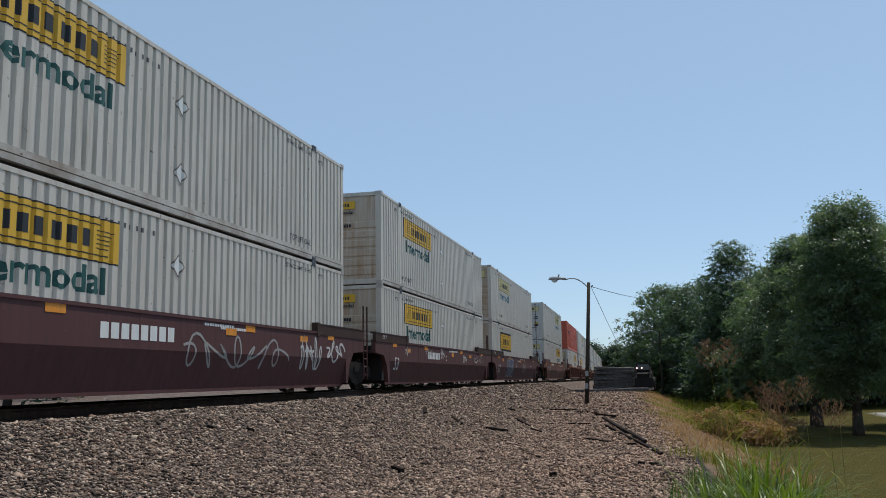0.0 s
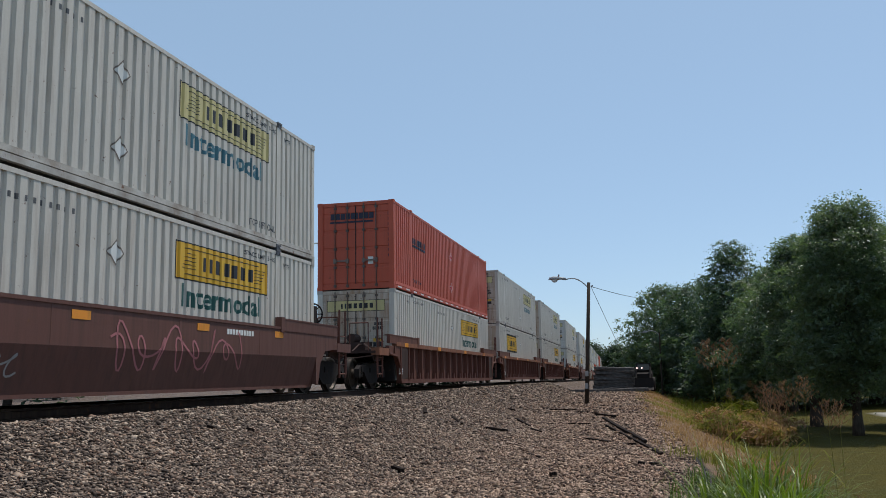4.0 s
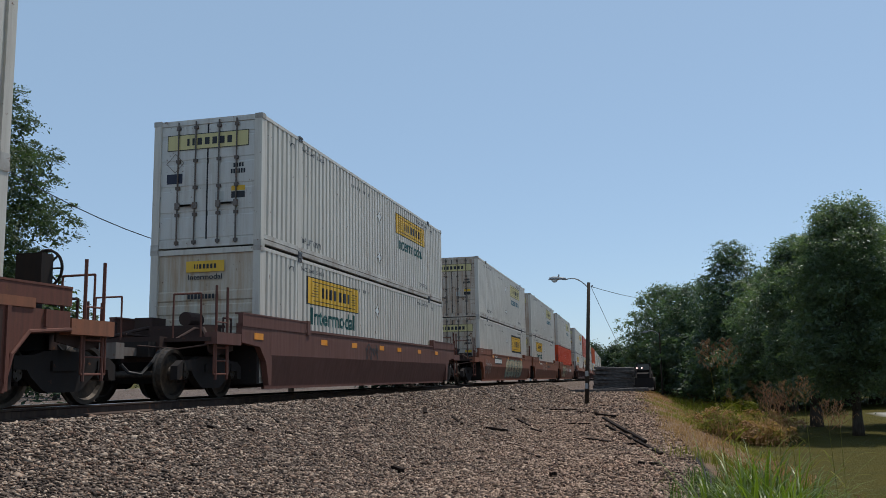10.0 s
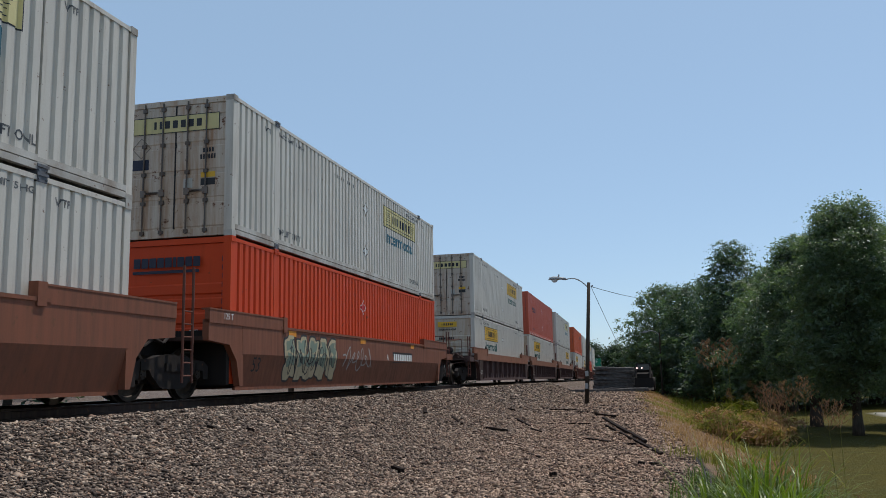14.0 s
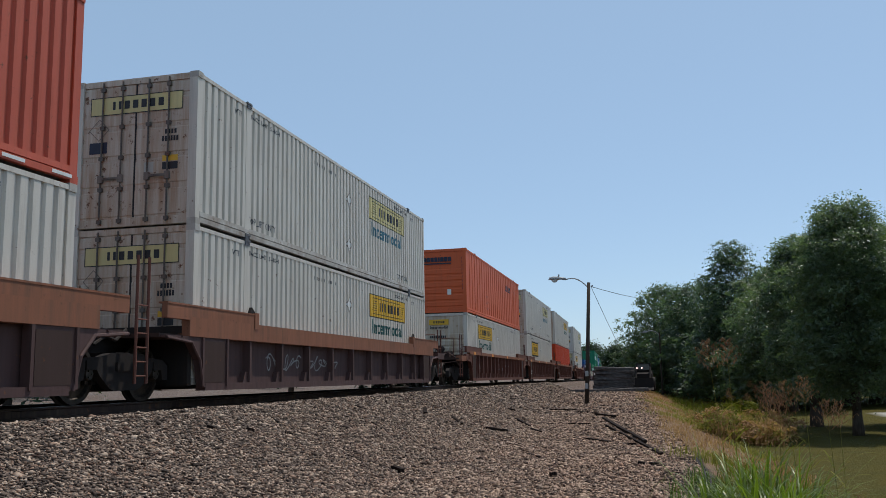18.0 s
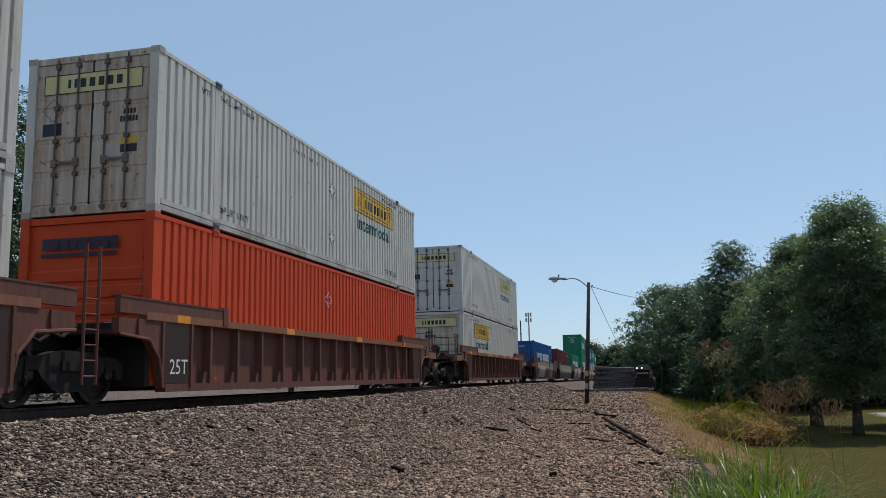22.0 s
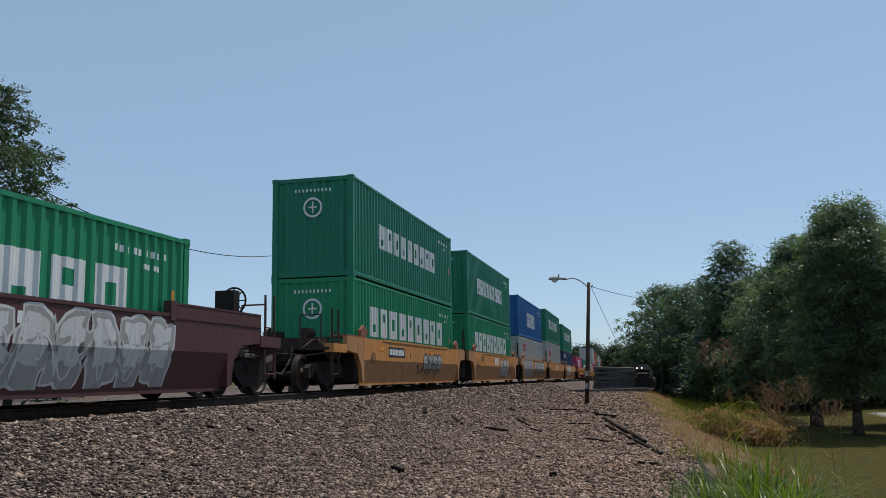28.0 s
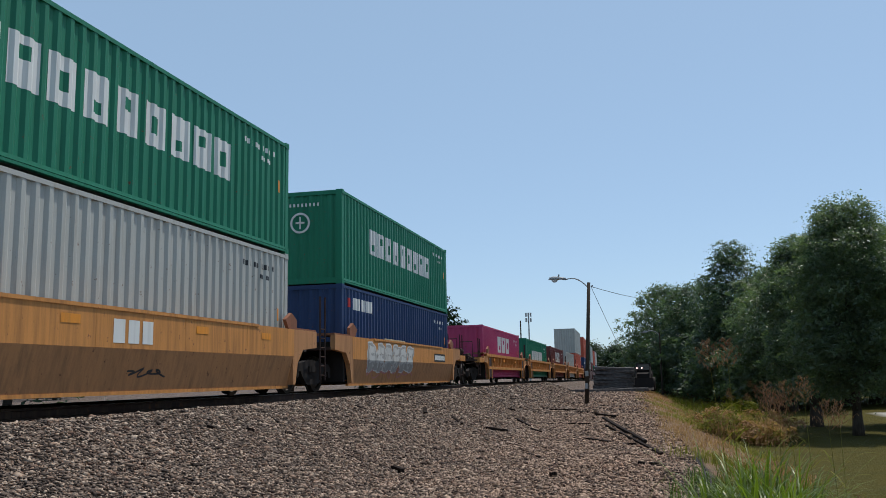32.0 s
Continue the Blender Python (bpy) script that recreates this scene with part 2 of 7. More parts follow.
def part(name, bm, mat, parent=None, label="", fix=True, smooth=False, place=None):
    if fix:
        bmesh.ops.recalc_face_normals(bm, faces=bm.faces[:])
    me = bpy.data.meshes.new(name)
    bm.to_mesh(me)
    bm.free()
    me.materials.append(mat)
    if smooth:
        me.polygons.foreach_set("use_smooth", [True] * len(me.polygons))
    ob = new(name, me)
    if parent is not None:
        ob.parent = parent
    if place is not None:
        ob.matrix_basis = place
    if label:
        tagged(ob, label)
    if name in ("serial_number", "upright_serial_number", "reflective_strip"):
        tagged(ob, kind="stuff")          # characters too small to tell apart
    return ob


def again(name, mesh, parent, place, label=""):
    """One more part on a mesh that is there already."""
    ob = new(name, mesh)
    ob.parent = parent
    ob.matrix_basis = place
    if label:
        tagged(ob, label)
    return ob


def empty(name):
    ob = new(name)
    ob.empty_display_size = 0.2
    return ob


def text_bm(words, size, width=None, bold=0.0):
    """Lettering as a flat mesh in x (to the right) and y (up), from its lower left corner."""
    cu = bpy.data.curves.new("lettering", "FONT")
    cu.body = words
    cu.size = size
    cu.resolution_u = 2
    cu.offset = bold
    ob = bpy.data.objects.new("lettering", cu)
    scene.collection.objects.link(ob)
    dg = bpy.context.evaluated_depsgraph_get()
    dg.update()
    me = bpy.data.meshes.new_from_object(ob.evaluated_get(dg))
    bm = bmesh.new()
    bm.from_mesh(me)
    bpy.data.objects.remove(ob)
    bpy.data.curves.remove(cu)
    bpy.data.meshes.remove(me)
    if width and bm.verts:
        x0 = min(v.co.x for v in bm.verts)
        x1 = max(v.co.x for v in bm.verts)
        k = width / max(1e-6, x1 - x0)
        for v in bm.verts:
            v.co.x = (v.co.x - x0) * k
    return bm

# ---------------------------------------------------------------- containers
H_BOX = 2.896
H_LOW = 2.591
RIB = {53: 0.2485, 40: 0.2771}
DEEP = {53: 0.038, 40: 0.040}
LENGTH = {53: 16.154, 40: 12.192}
WIDTH = {53: 2.591, 40: 2.438}
KNOTS = {53: (0.0, 0.56, 0.68, 0.88), 40: (0.0, 0.28, 0.50, 0.78)}     # outer flat, slope, inner flat, slope
MOVING = []                              # thing, place along the train, height over the rail, turned


def rib_depth(a, size):
    """How far the corrugated wall lies behind its outer face at a, from the middle."""
    f = (a / RIB[size]) % 1.0
    _, k1, k2, k3 = KNOTS[size]
    if f < k1:
        return 0.0
    if f < k2:
        return DEEP[size] * (f - k1) / (k2 - k1)
    if f < k3:
        return DEEP[size]
    return DEEP[size] * (1.0 - f) / (1.0 - k3)


def rib_knots(a0, a1, size):
    p = RIB[size]
    out = []
    k = math.floor(a0 / p)
    while k * p < a1:
        for f in KNOTS[size]:
            a = (k + f) * p
            if a0 + 1e-4 < a < a1 - 1e-4:
                out.append(a)
        k += 1
    return out


def wall_sheet(a0, a1, z0, z1, size, face):
    """A corrugated wall in the plane x = face, ribs upright."""
    bm = bmesh.new()
    cuts = [a0, *rib_knots(a0, a1, size), a1]
    low = [bm.verts.new((face - rib_depth(a + 1e-5, size), a, z0)) for a in cuts]
    high = [bm.verts.new((face - rib_depth(a + 1e-5, size), a, z1)) for a in cuts]
    for i in range(len(cuts) - 1):
        bm.faces.new((low[i], low[i + 1], high[i + 1], high[i]))
    return bm


def drape(flat, size, face, off=0.003, ribbed=True):
    """Lays a flat drawing (x along the wall, y up) on a wall that faces +x."""
    if ribbed and flat.verts:
        a0 = min(v.co.x for v in flat.verts)
        a1 = max(v.co.x for v in flat.verts)
        for a in rib_knots(a0, a1, size):
            bmesh.ops.bisect_plane(flat, geom=flat.verts[:] + flat.edges[:] + flat.faces[:], plane_co=(a, 0, 0), plane_no=(1, 0, 0), dist=1e-5)
    for v in flat.verts:
        a, z = v.co.x, v.co.y
        v.co = (face + off - (rib_depth(a, size) if ribbed else 0.0), a, z)
    for f in flat.faces:
        f.normal_update()
        if f.normal.x < 0:
            f.normal_flip()
    return flat


def patches(rects):
    """Flat rectangles (a0, a1, z0, z1)."""
    bm = bmesh.new()
    for a0, a1, z0, z1 in rects:
        v = [bm.verts.new((a, z, 0)) for a, z in ((a0, z0), (a1, z0), (a1, z1), (a0, z1))]
        bm.faces.new(v)
    return bm


def outline_patches(a0, a1, z0, z1, w):
    return [(a0, a1, z0, z0 + w), (a0, a1, z1 - w, z1), (a0, a0 + w, z0 + w, z1 - w), (a1 - w, a1, z0 + w, z1 - w)]


def letter_blocks(n, a0, a1, z0, z1, gap=0.16, thin=()):
    """n plain upright blocks in a row, as wide as the letters that they stand for."""
    w = [0.5 if i in thin else 1.0 for i in range(n)]
    unit = (a1 - a0) / (sum(w) + gap * (n - 1))
    out, a = [], a0
    for k in w:
        out.append((a, a + k * unit, z0, z1))
        a += (k + gap) * unit
    return out


def ring_blocks(rects):
    """The same blocks, each with a plain slot cut in it, high and low by turns."""
    out = []
    for i, (a0, a1, z0, z1) in enumerate(rects):
        w, h = a1 - a0, z1 - z0
        side = 0.33 * w
        lo, hi = ((0.16, 0.42), (0.54, 0.82), (0.30, 0.70))[i % 3]
        if w < 0.5 * h:
            out.append((a0, a1, z0, z1))
            continue
        out += [(a0, a0 + side, z0, z1), (a1 - side, a1, z0, z1), (a0 + side, a1 - side, z0, z0 + lo * h), (a0 + side, a1 - side, z0 + hi * h, z1)]
    return out


def diamond(c, z, r, w):
    """A diamond-shaped placard outline."""
    bm = bmesh.new()
    outer = [bm.verts.new((c + x * r, z + y * r, 0)) for x, y in ((0, -1), (1, 0), (0, 1), (-1, 0))]
    inner = [bm.verts.new((c + x * (r - w), z + y * (r - w), 0)) for x, y in ((0, -1), (1, 0), (0, 1), (-1, 0))]
    for i in range(4):
        j = (i + 1) % 4
        bm.faces.new((outer[i], outer[j], inner[j], inner[i]))
    return bm


def shifted(bm, a, z, k=1.0):
    for v in bm.verts:
        v.co = (v.co.x * k + a, v.co.y * k + z, 0)
    return bm


SIDE_TURN = {1: Matrix.Identity(4), -1: Matrix.Rotation(math.pi, 4, "Z")}


def side_marks(thing, size, kind, mirror_nose, drop=0.0):
    """The lettering and signs on one side wall. mirror_nose: -1 where the nose lies to the viewer's right."""
    L, W = LENGTH[size], WIDTH[size]
    face = W / 2
    side = 1 if mirror_nose > 0 else -1
    turn = SIDE_TURN[side]

    def from_nose(a0, a1):
        # distances from the nose to places along the wall, left to right as it is read
        lo, hi = (-L / 2 + a0, -L / 2 + a1) if mirror_nose > 0 else (L / 2 - a1, L / 2 - a0)
        return lo, hi

    def put(name, flat, mat, label="", off=0.003, ribbed=True):
        ob = part(name, drape(flat, size, face, off, ribbed), mat, thing, label, fix=False)
        ob.matrix_basis = turn
        return ob

    if kind in ("sign_plain", "sign_border", "sign_faded"):
        a0, a1 = from_nose(2.58, 6.25)
        w = a1 - a0
        if kind == "sign_border":
            put("logo_border", patches([(a0 - 0.05, a1 + 0.05, 1.46, 2.47)]), BLACK, "black border of the sign")
            put("logo_panel", patches([(a0 + 0.05, a1 - 0.05, 1.56, 2.37)]), YELLOW, "yellow sign panel", 0.006)
            z0, z1, b0, b1 = 1.80, 2.12, 1.66, 2.28
        else:
            pale = kind == "sign_faded"
            put("logo_border", patches([(a0, a1, 1.84, 2.52)]), INK, "dark border of the sign")
            put("logo_panel", patches([(a0 + 0.025, a1 - 0.025, 1.865, 2.495)]), YELLOW_PALE if pale else YELLOW, "yellow sign panel", 0.006)
            z0, z1, b0, b1 = 2.05, 2.31, 1.94, 2.42
        m0, m1 = a0 + w * 0.26, a1 - w * 0.19
        put("logo", patches(letter_blocks(7, m0, m1, z0, z1, 0.62, thin=(0, 1))), INK, "dark blocks of the logo", 0.009)
        lines = [(a0 + w * 0.10, a1 - w * 0.08, b0, b0 + 0.018), (a0 + w * 0.08, a1 - w * 0.12, b1 - 0.018, b1)]
        for k in range(5):
            zz = b0 + (b1 - b0) * (0.22 + 0.14 * k)
            lines.append((a0 + w * (0.06 + 0.012 * k), a0 + w * 0.19, zz, zz + 0.014))
            lines.append((a1 - w * 0.16, a1 - w * (0.08 - 0.01 * k), zz, zz + 0.014))
        put("logo_outline", patches(lines), INK, "thin dark lines of the logo", 0.009)
        if kind != "sign_border":
            t = text_bm("Intermodal", 0.56, 3.1, 0.014)
            put("lettering", shifted(t, a0 + 0.24, 1.38), INK_TEAL if kind == "sign_faded" else INK_GREEN, "faded blue word Intermodal" if kind == "sign_faded" else "dark green word Intermodal")
    if size == 53 and kind.startswith("sign"):
        for name, words, a, z, s, w in (("lift_notice", "TOP LIFT ONLY", 2.1, 0.36, 0.20, 1.35), ("stack_notice", "STACK LIMIT 5 HGH", 2.08, 2.60, 0.13, 1.55), ("width_notice", "WTP", 1.45, 2.52, 0.16, 0.34)):
            for end in (0, 1):
                aa = -L / 2 + a if end == 0 else L / 2 - a - w
                put(name, shifted(text_bm(words, s, w, 0.004), aa, z), INK_GREY, "small dark notice")
        n0 = -L / 2 + 5.7
        put("serial_number", patches(letter_blocks(10, n0, n0 + 1.5, 2.47, 2.55, 1.8)), INK_GREY, "row of small dark characters")
    if size == 53 and kind != "orange":
        am, _ = from_nose(7.95, 7.95)
        for z in (2.05, 0.80):
            put("placard_holder", diamond(am, z, 0.21, 0.03), INK_WHITE if kind.startswith("red") else STEEL, "diamond placard holder", 0.012)
            put("placard", diamond(am, z, 0.17, 0.169), INK_RED if kind.startswith("red") else INK_WHITE, "", 0.008)
    if kind in ("red_door", "red_nose", "orange"):
        a0, a1 = (-L / 2 + 2.25, -L / 2 + 4.0) if kind == "red_door" else ((L / 2 - 4.4, L / 2 - 2.5) if kind != "orange" else (L / 2 - 5.25, L / 2 - 3.55))
        zb = 1.0 if kind == "red_nose" else (2.1 if kind == "orange" else 1.78)
        put("logo", patches(letter_blocks(9, a0, a1, zb, zb + 0.2, 0.4, thin=(5,))), INK_NAVY, "dark blue blocks of the logo", 0.008)
        put("logo_underline", patches([(a0, a1, zb - 0.12, zb - 0.04)]), INK_NAVY, "", 0.008)
        dashes = []
        a = -L / 2 + 0.4
        while a < L / 2 - 0.5 and kind == "red_door":
            dashes.append((a, a + 0.42, 0.07, 0.12))
            a += 0.95
        if dashes:
            put("reflective_strip", patches(dashes), INK_WHITE, "white reflective dashes", 0.022, ribbed=False)
        if kind == "orange":
            for k, words in enumerate(("TOP", "LIFT", "ONLY")):
                put("lift_notice", shifted(text_bm(words, 0.22, 0.48 if k == 0 else 0.58), L / 2 - 11.35, 1.02 - 0.28 * k), MAROON, "dark notice", 0.010, ribbed=False)
        else:
            put("lift_notice", shifted(text_bm("TOP LIFT ONLY", 0.17, 1.2), -L / 2 + 2.2, 0.42), INK_NAVY)
    if kind == "line_large":
        put("logo", patches(ring_blocks(letter_blocks(9, -L / 2 + 1.48, -L / 2 + 10.36, 1.28 - drop, 2.16 - drop, 0.30))), INK_WHITE, "large white blocks of the shipping line's name")
    if kind == "line_medium":
        put("logo", patches(ring_blocks(letter_blocks(9, -L / 2 + 2.45, -L / 2 + 9.40, 1.12, 1.87, 0.30))), INK_WHITE, "large white blocks of the shipping line's name")
    if kind == "line_six":
        put("logo", patches(ring_blocks(letter_blocks(6, -L / 2 + 3.9, -L / 2 + 8.05, 0.78, 1.74, 0.32, thin=(0, 4)))), INK_WHITE, "tall white blocks of the shipping line's name")
    if kind == "line_two_words":
        put("logo", patches(ring_blocks(letter_blocks(5, -L / 2 + 1.65, -L / 2 + 4.95, 0.98, 1.80, 0.28) + letter_blocks(9, -L / 2 + 5.45, -L / 2 + 9.83, 0.98, 1.80, 0.26, thin=(2, 6)))), INK_WHITE, "white blocks of a two-word name")
    if kind == "red_mark":
        put("logo", patches(ring_blocks(letter_blocks(4, -L / 2 + 1.5, -L / 2 + 3.15, 1.72, 2.17, 0.18))), INK_RED, "red blocks of the shipping line's mark")
    if kind == "small_mark":
        put("logo", patches(letter_blocks(5, -L / 2 + 0.9, -L / 2 + 2.7, 1.95, 2.28, 0.16)), INK_WHITE, "small white blocks of the owner's mark")
        put("logo_dot", patches([(-L / 2 + 0.52, -L / 2 + 0.78, 2.0, 2.25)]), INK_RED, "red dot of the mark")
    if kind == "three_tall":
        put("logo", patches(ring_blocks(letter_blocks(3, -L / 2 + 4.4, -L / 2 + 8.2, 1.35, 2.2, 0.25))), INK_WHITE, "three large white blocks of the name")
    if kind == "five_mid":
        put("logo", patches(letter_blocks(5, -L / 2 + 3.0, -L / 2 + 9.0, 1.2, 1.85, 0.25)), INK_WHITE, "white blocks of the name")
    if size == 40:
        n1 = L / 2 - 0.45
        put("serial_number", patches(letter_blocks(9, n1 - 1.75, n1 - 0.3, 2.41 - drop, 2.52 - drop, 1.3) + letter_blocks(4, n1 - 0.95, n1 - 0.45, 2.20 - drop, 2.29 - drop, 0.9)), INK_WHITE if kind != "red_mark" else INK, "small white characters")
        put("size_sticker", patches([(n1 - 0.1, n1 + 0.05, 1.35, 1.62)]), TAB, "orange sticker")


def end_marks(thing, size, kind, face_y, sign, drop=0.0):
    """Marks on an end wall. sign -1: the wall that faces -y."""
    W = WIDTH[size]
    turn = Matrix.Rotation(-math.pi / 2 * 1, 4, "Z") if sign < 0 else Matrix.Rotation(math.pi / 2, 4, "Z")

    def put(name, flat, mat, label="", off=0.004):
        bm = drape(flat, size, face_y, off, ribbed=False)
        ob = part(name, bm, mat, thing, label, fix=False)
        ob.matrix_basis = turn
        return ob

    if kind == "white_door":
        put("door_sign", patches([(-0.98, 0.98, 2.20, 2.56)]), YELLOW_PALE, "faded yellow sign across the doors", 0.02)
        put("door_sign_border", patches(outline_patches(-0.98, 0.98, 2.20, 2.56, 0.016)), INK, "", 0.023)
        put("door_logo", patches(letter_blocks(7, -0.50, 0.58, 2.30, 2.46, 0.6, thin=(0, 1))), INK, "dark blocks of the logo", 0.023)
        put("serial_number", patches(letter_blocks(4, 0.62, 0.86, 1.74, 1.83, 0.4) + letter_blocks(6, 0.56, 0.90, 1.60, 1.70, 0.4)), INK, "", 0.018)
        put("caution_sticker", patches([(0.58, 0.90, 1.22, 1.33)]), YELLOW, "yellow caution sticker", 0.018)
        put("caution_sticker_lower", patches([(0.58, 0.90, 1.06, 1.20)]), INK, "black caution sticker", 0.018)
        put("notice_sticker", patches([(-0.98, -0.60, 1.46, 1.68)]), INK_NAVY, "dark notice sticker", 0.018)
        put("grey_sticker", patches([(0.20, 0.40, 1.02, 1.22)]), GREY, "grey sticker", 0.018)
        put("placard_holder", diamond(-0.78, 1.92, 0.22, 0.02), STEEL, "diamond placard holder", 0.02)
    if kind == "white_nose":
        put("nose_sign", patches([(-0.45, 0.45, 2.38, 2.62)]), YELLOW, "small yellow sign", 0.02)
        put("nose_logo", patches(letter_blocks(7, -0.26, 0.26, 2.45, 2.55, 0.6, thin=(0, 1))), INK, "", 0.023)
        put("nose_lettering", shifted(text_bm("Intermodal", 0.16, 0.80, 0.003), -0.40, 2.22), INK, "dark word Intermodal", 0.02)
        put("serial_number", patches(letter_blocks(9, -0.40, 0.32, 1.80, 1.90, 0.4)), INK, "", 0.03)
        put("upright_serial_number", patches([(1.12, 1.18, 2.66 - 0.17 * k - 0.10, 2.66 - 0.17 * k) for k in range(10)]), INK, "", 0.03)
    if kind == "white_nose_wide":
        put("nose_sign", patches([(-1.0, 1.0, 2.24, 2.64)]), YELLOW_PALE, "wide yellow sign", 0.02)
        put("nose_sign_border", patches(outline_patches(-1.0, 1.0, 2.24, 2.64, 0.016)), INK, "", 0.023)
        put("nose_logo", patches(letter_blocks(7, -0.52, 0.52, 2.35, 2.53, 0.6, thin=(0, 1))), INK, "dark blocks of the logo", 0.023)
        put("serial_number", patches(letter_blocks(4, -0.36, -0.06, 1.96, 2.05, 0.4) + letter_blocks(6, -0.4, 0.05, 1.80, 1.90, 0.4)), INK, "", 0.03)
        put("upright_serial_number", patches([(1.12, 1.18, 2.66 - 0.17 * k - 0.10, 2.66 - 0.17 * k) for k in range(10)]), INK, "", 0.03)
    if kind in ("red_nose", "red_door"):
        put("nose_logo", patches(letter_blocks(9, -0.86, 0.62, 2.32, 2.52, 0.16, thin=(5,))), INK_NAVY, "dark blue blocks of the logo", 0.03)
        put("nose_underline", patches([(-0.88, 0.60, 2.20, 2.26)]), INK_NAVY, "", 0.03)
        put("serial_number", patches([(1.10, 1.17, 2.5 - 0.17 * k - 0.11, 2.5 - 0.17 * k) for k in range(9)]), INK_NAVY, "", 0.03)
        put("sticker", patches([(0.42, 0.60, 0.82, 1.06)]), INK_WHITE, "white sticker", 0.03)
    if kind == "line_badge":
        bm = bmesh.new()
        n, cz = 28, 2.02 - drop
        for r0, r1 in ((0.23, 0.29),):
            inner = [bm.verts.new((math.cos(2 * math.pi * i / n) * r0, cz + math.sin(2 * math.pi * i / n) * r0, 0)) for i in range(n)]
            outer = [bm.verts.new((math.cos(2 * math.pi * i / n) * r1, cz + math.sin(2 * math.pi * i / n) * r1, 0)) for i in range(n)]
            for i in range(n):
                j = (i + 1) % n
                bm.faces.new((inner[i], inner[j], outer[j], outer[i]))
        put("badge", bm, INK_WHITE, "round white badge ring", 0.006)
        put("badge_cross", patches([(-0.022, 0.022, cz - 0.17, cz + 0.17), (-0.13, -0.024, cz - 0.02, cz + 0.03), (0.024, 0.13, cz - 0.02, cz + 0.03)]), INK_WHITE, "white cross in the badge", 0.006)
    if kind in ("line_badge", "line_end"):
        put("serial_number", patches(letter_blocks(10, -0.55, 0.55, 2.47 - drop, 2.56 - drop, 1.2)), INK_WHITE, "row of white characters", 0.006)


def locking_rods(thing, face, sign, leaf):
    """Two door leaves with hinges, four rods, handles and cams, on the end that faces sign * y."""
    W = WIDTH[53]
    for k in (-1, 1):
        bm = bmesh.new()
        x0, x1 = (0.012, W / 2 - 0.13) if k > 0 else (-W / 2 + 0.13, -0.012)
        y0, y1 = sorted((sign * face, sign * (face - 0.05)))
        # a leaf with pressed level bands
        outline = [(sign * (face - 0.05), H_BOX - 0.13), (sign * (face - 0.05), 0.19), (sign * face, 0.19)]
        for zz in (0.19, 0.78, 1.36, 1.94, 2.50):
            top = min(zz + 0.52, H_BOX - 0.15)
            outline += [(sign * face, zz + 0.03), (sign * (face + 0.012), zz + 0.05), (sign * (face + 0.012), top - 0.02), (sign * face, top)]
        outline.append((sign * face, H_BOX - 0.13))
        prism(bm, outline, x0, x1, axis="x")
        door = part("door", bm, leaf, thing, "container door leaf")
        bm = bmesh.new()
        for xx in ((0.004, 0.018) if k > 0 else (-0.018, -0.004)), sorted((k * (W / 2 - 0.145), k * (W / 2 - 0.125))):
            box(bm, *xx, *sorted((sign * face, sign * (face + 0.014))), 0.20, H_BOX - 0.14)
        part("gasket", bm, BLACK, door, "black rubber gasket")
        hinge = None
        for z in (0.55, 1.15, 1.75, 2.35):
            if hinge is None:
                bm = bmesh.new()
                box(bm, *sorted((k * (W / 2 - 0.17), k * (W / 2 - 0.02))), *sorted((sign * (face + 0.004), sign * (face + 0.03))), -0.05, 0.05)
                hinge = part("hinge", bm, STEEL, door, place=pose(0, 0, z))
            else:
                again("hinge", hinge.data, door, pose(0, 0, z))
        for x in (0.28, 0.70):
            bm = bmesh.new()
            yy = sign * (face + 0.045)
            bar(bm, (k * x, yy, 0.08), (k * x, yy, H_BOX - 0.06), 0.017)
            for z in (0.14, 0.75, 1.35, 1.95, 2.70):
                box(bm, k * x - 0.045, k * x + 0.045, *sorted((sign * (face + 0.004), sign * (face + 0.06))), z - 0.035, z + 0.035)
            part("locking_rod", bm, ROD_STEEL, door, "dark steel locking rod")
            bm = bmesh.new()
            box(bm, *sorted((k * x, k * x + 0.34 * (1 if x < 0.5 else -1) * k)), *sorted((sign * (face + 0.05), sign * (face + 0.075))), 0.93, 0.975)
            box(bm, k * x - 0.05, k * x + 0.05, *sorted((sign * (face + 0.02), sign * (face + 0.07))), 0.88, 1.02)
            part("handle", bm, STEEL, door, "steel door handle")


def slatted_end(thing, face, sign, mat, W):
    """A front wall with level ribs."""
    bm = bmesh.new()
    prof = [(face, 0.19), (face, 0.30)]
    z = 0.30
    while z < 2.02:
        prof += [(face + 0.022, z + 0.03), (face + 0.022, z + 0.20), (face, z + 0.23), (face, z + 0.29)]
        z += 0.29
    prof += [(face, H_BOX - 0.13)]
    a = [bm.verts.new((-W / 2 + 0.15, sign * y, zz)) for y, zz in prof]
    b = [bm.verts.new((W / 2 - 0.15, sign * y, zz)) for y, zz in prof]
    for i in range(len(prof) - 1):
        bm.faces.new((a[i], b[i], b[i + 1], a[i + 1]))
    part("front_wall", bm, WHITE_END if mat is WHITE else mat, thing, "ribbed front wall")


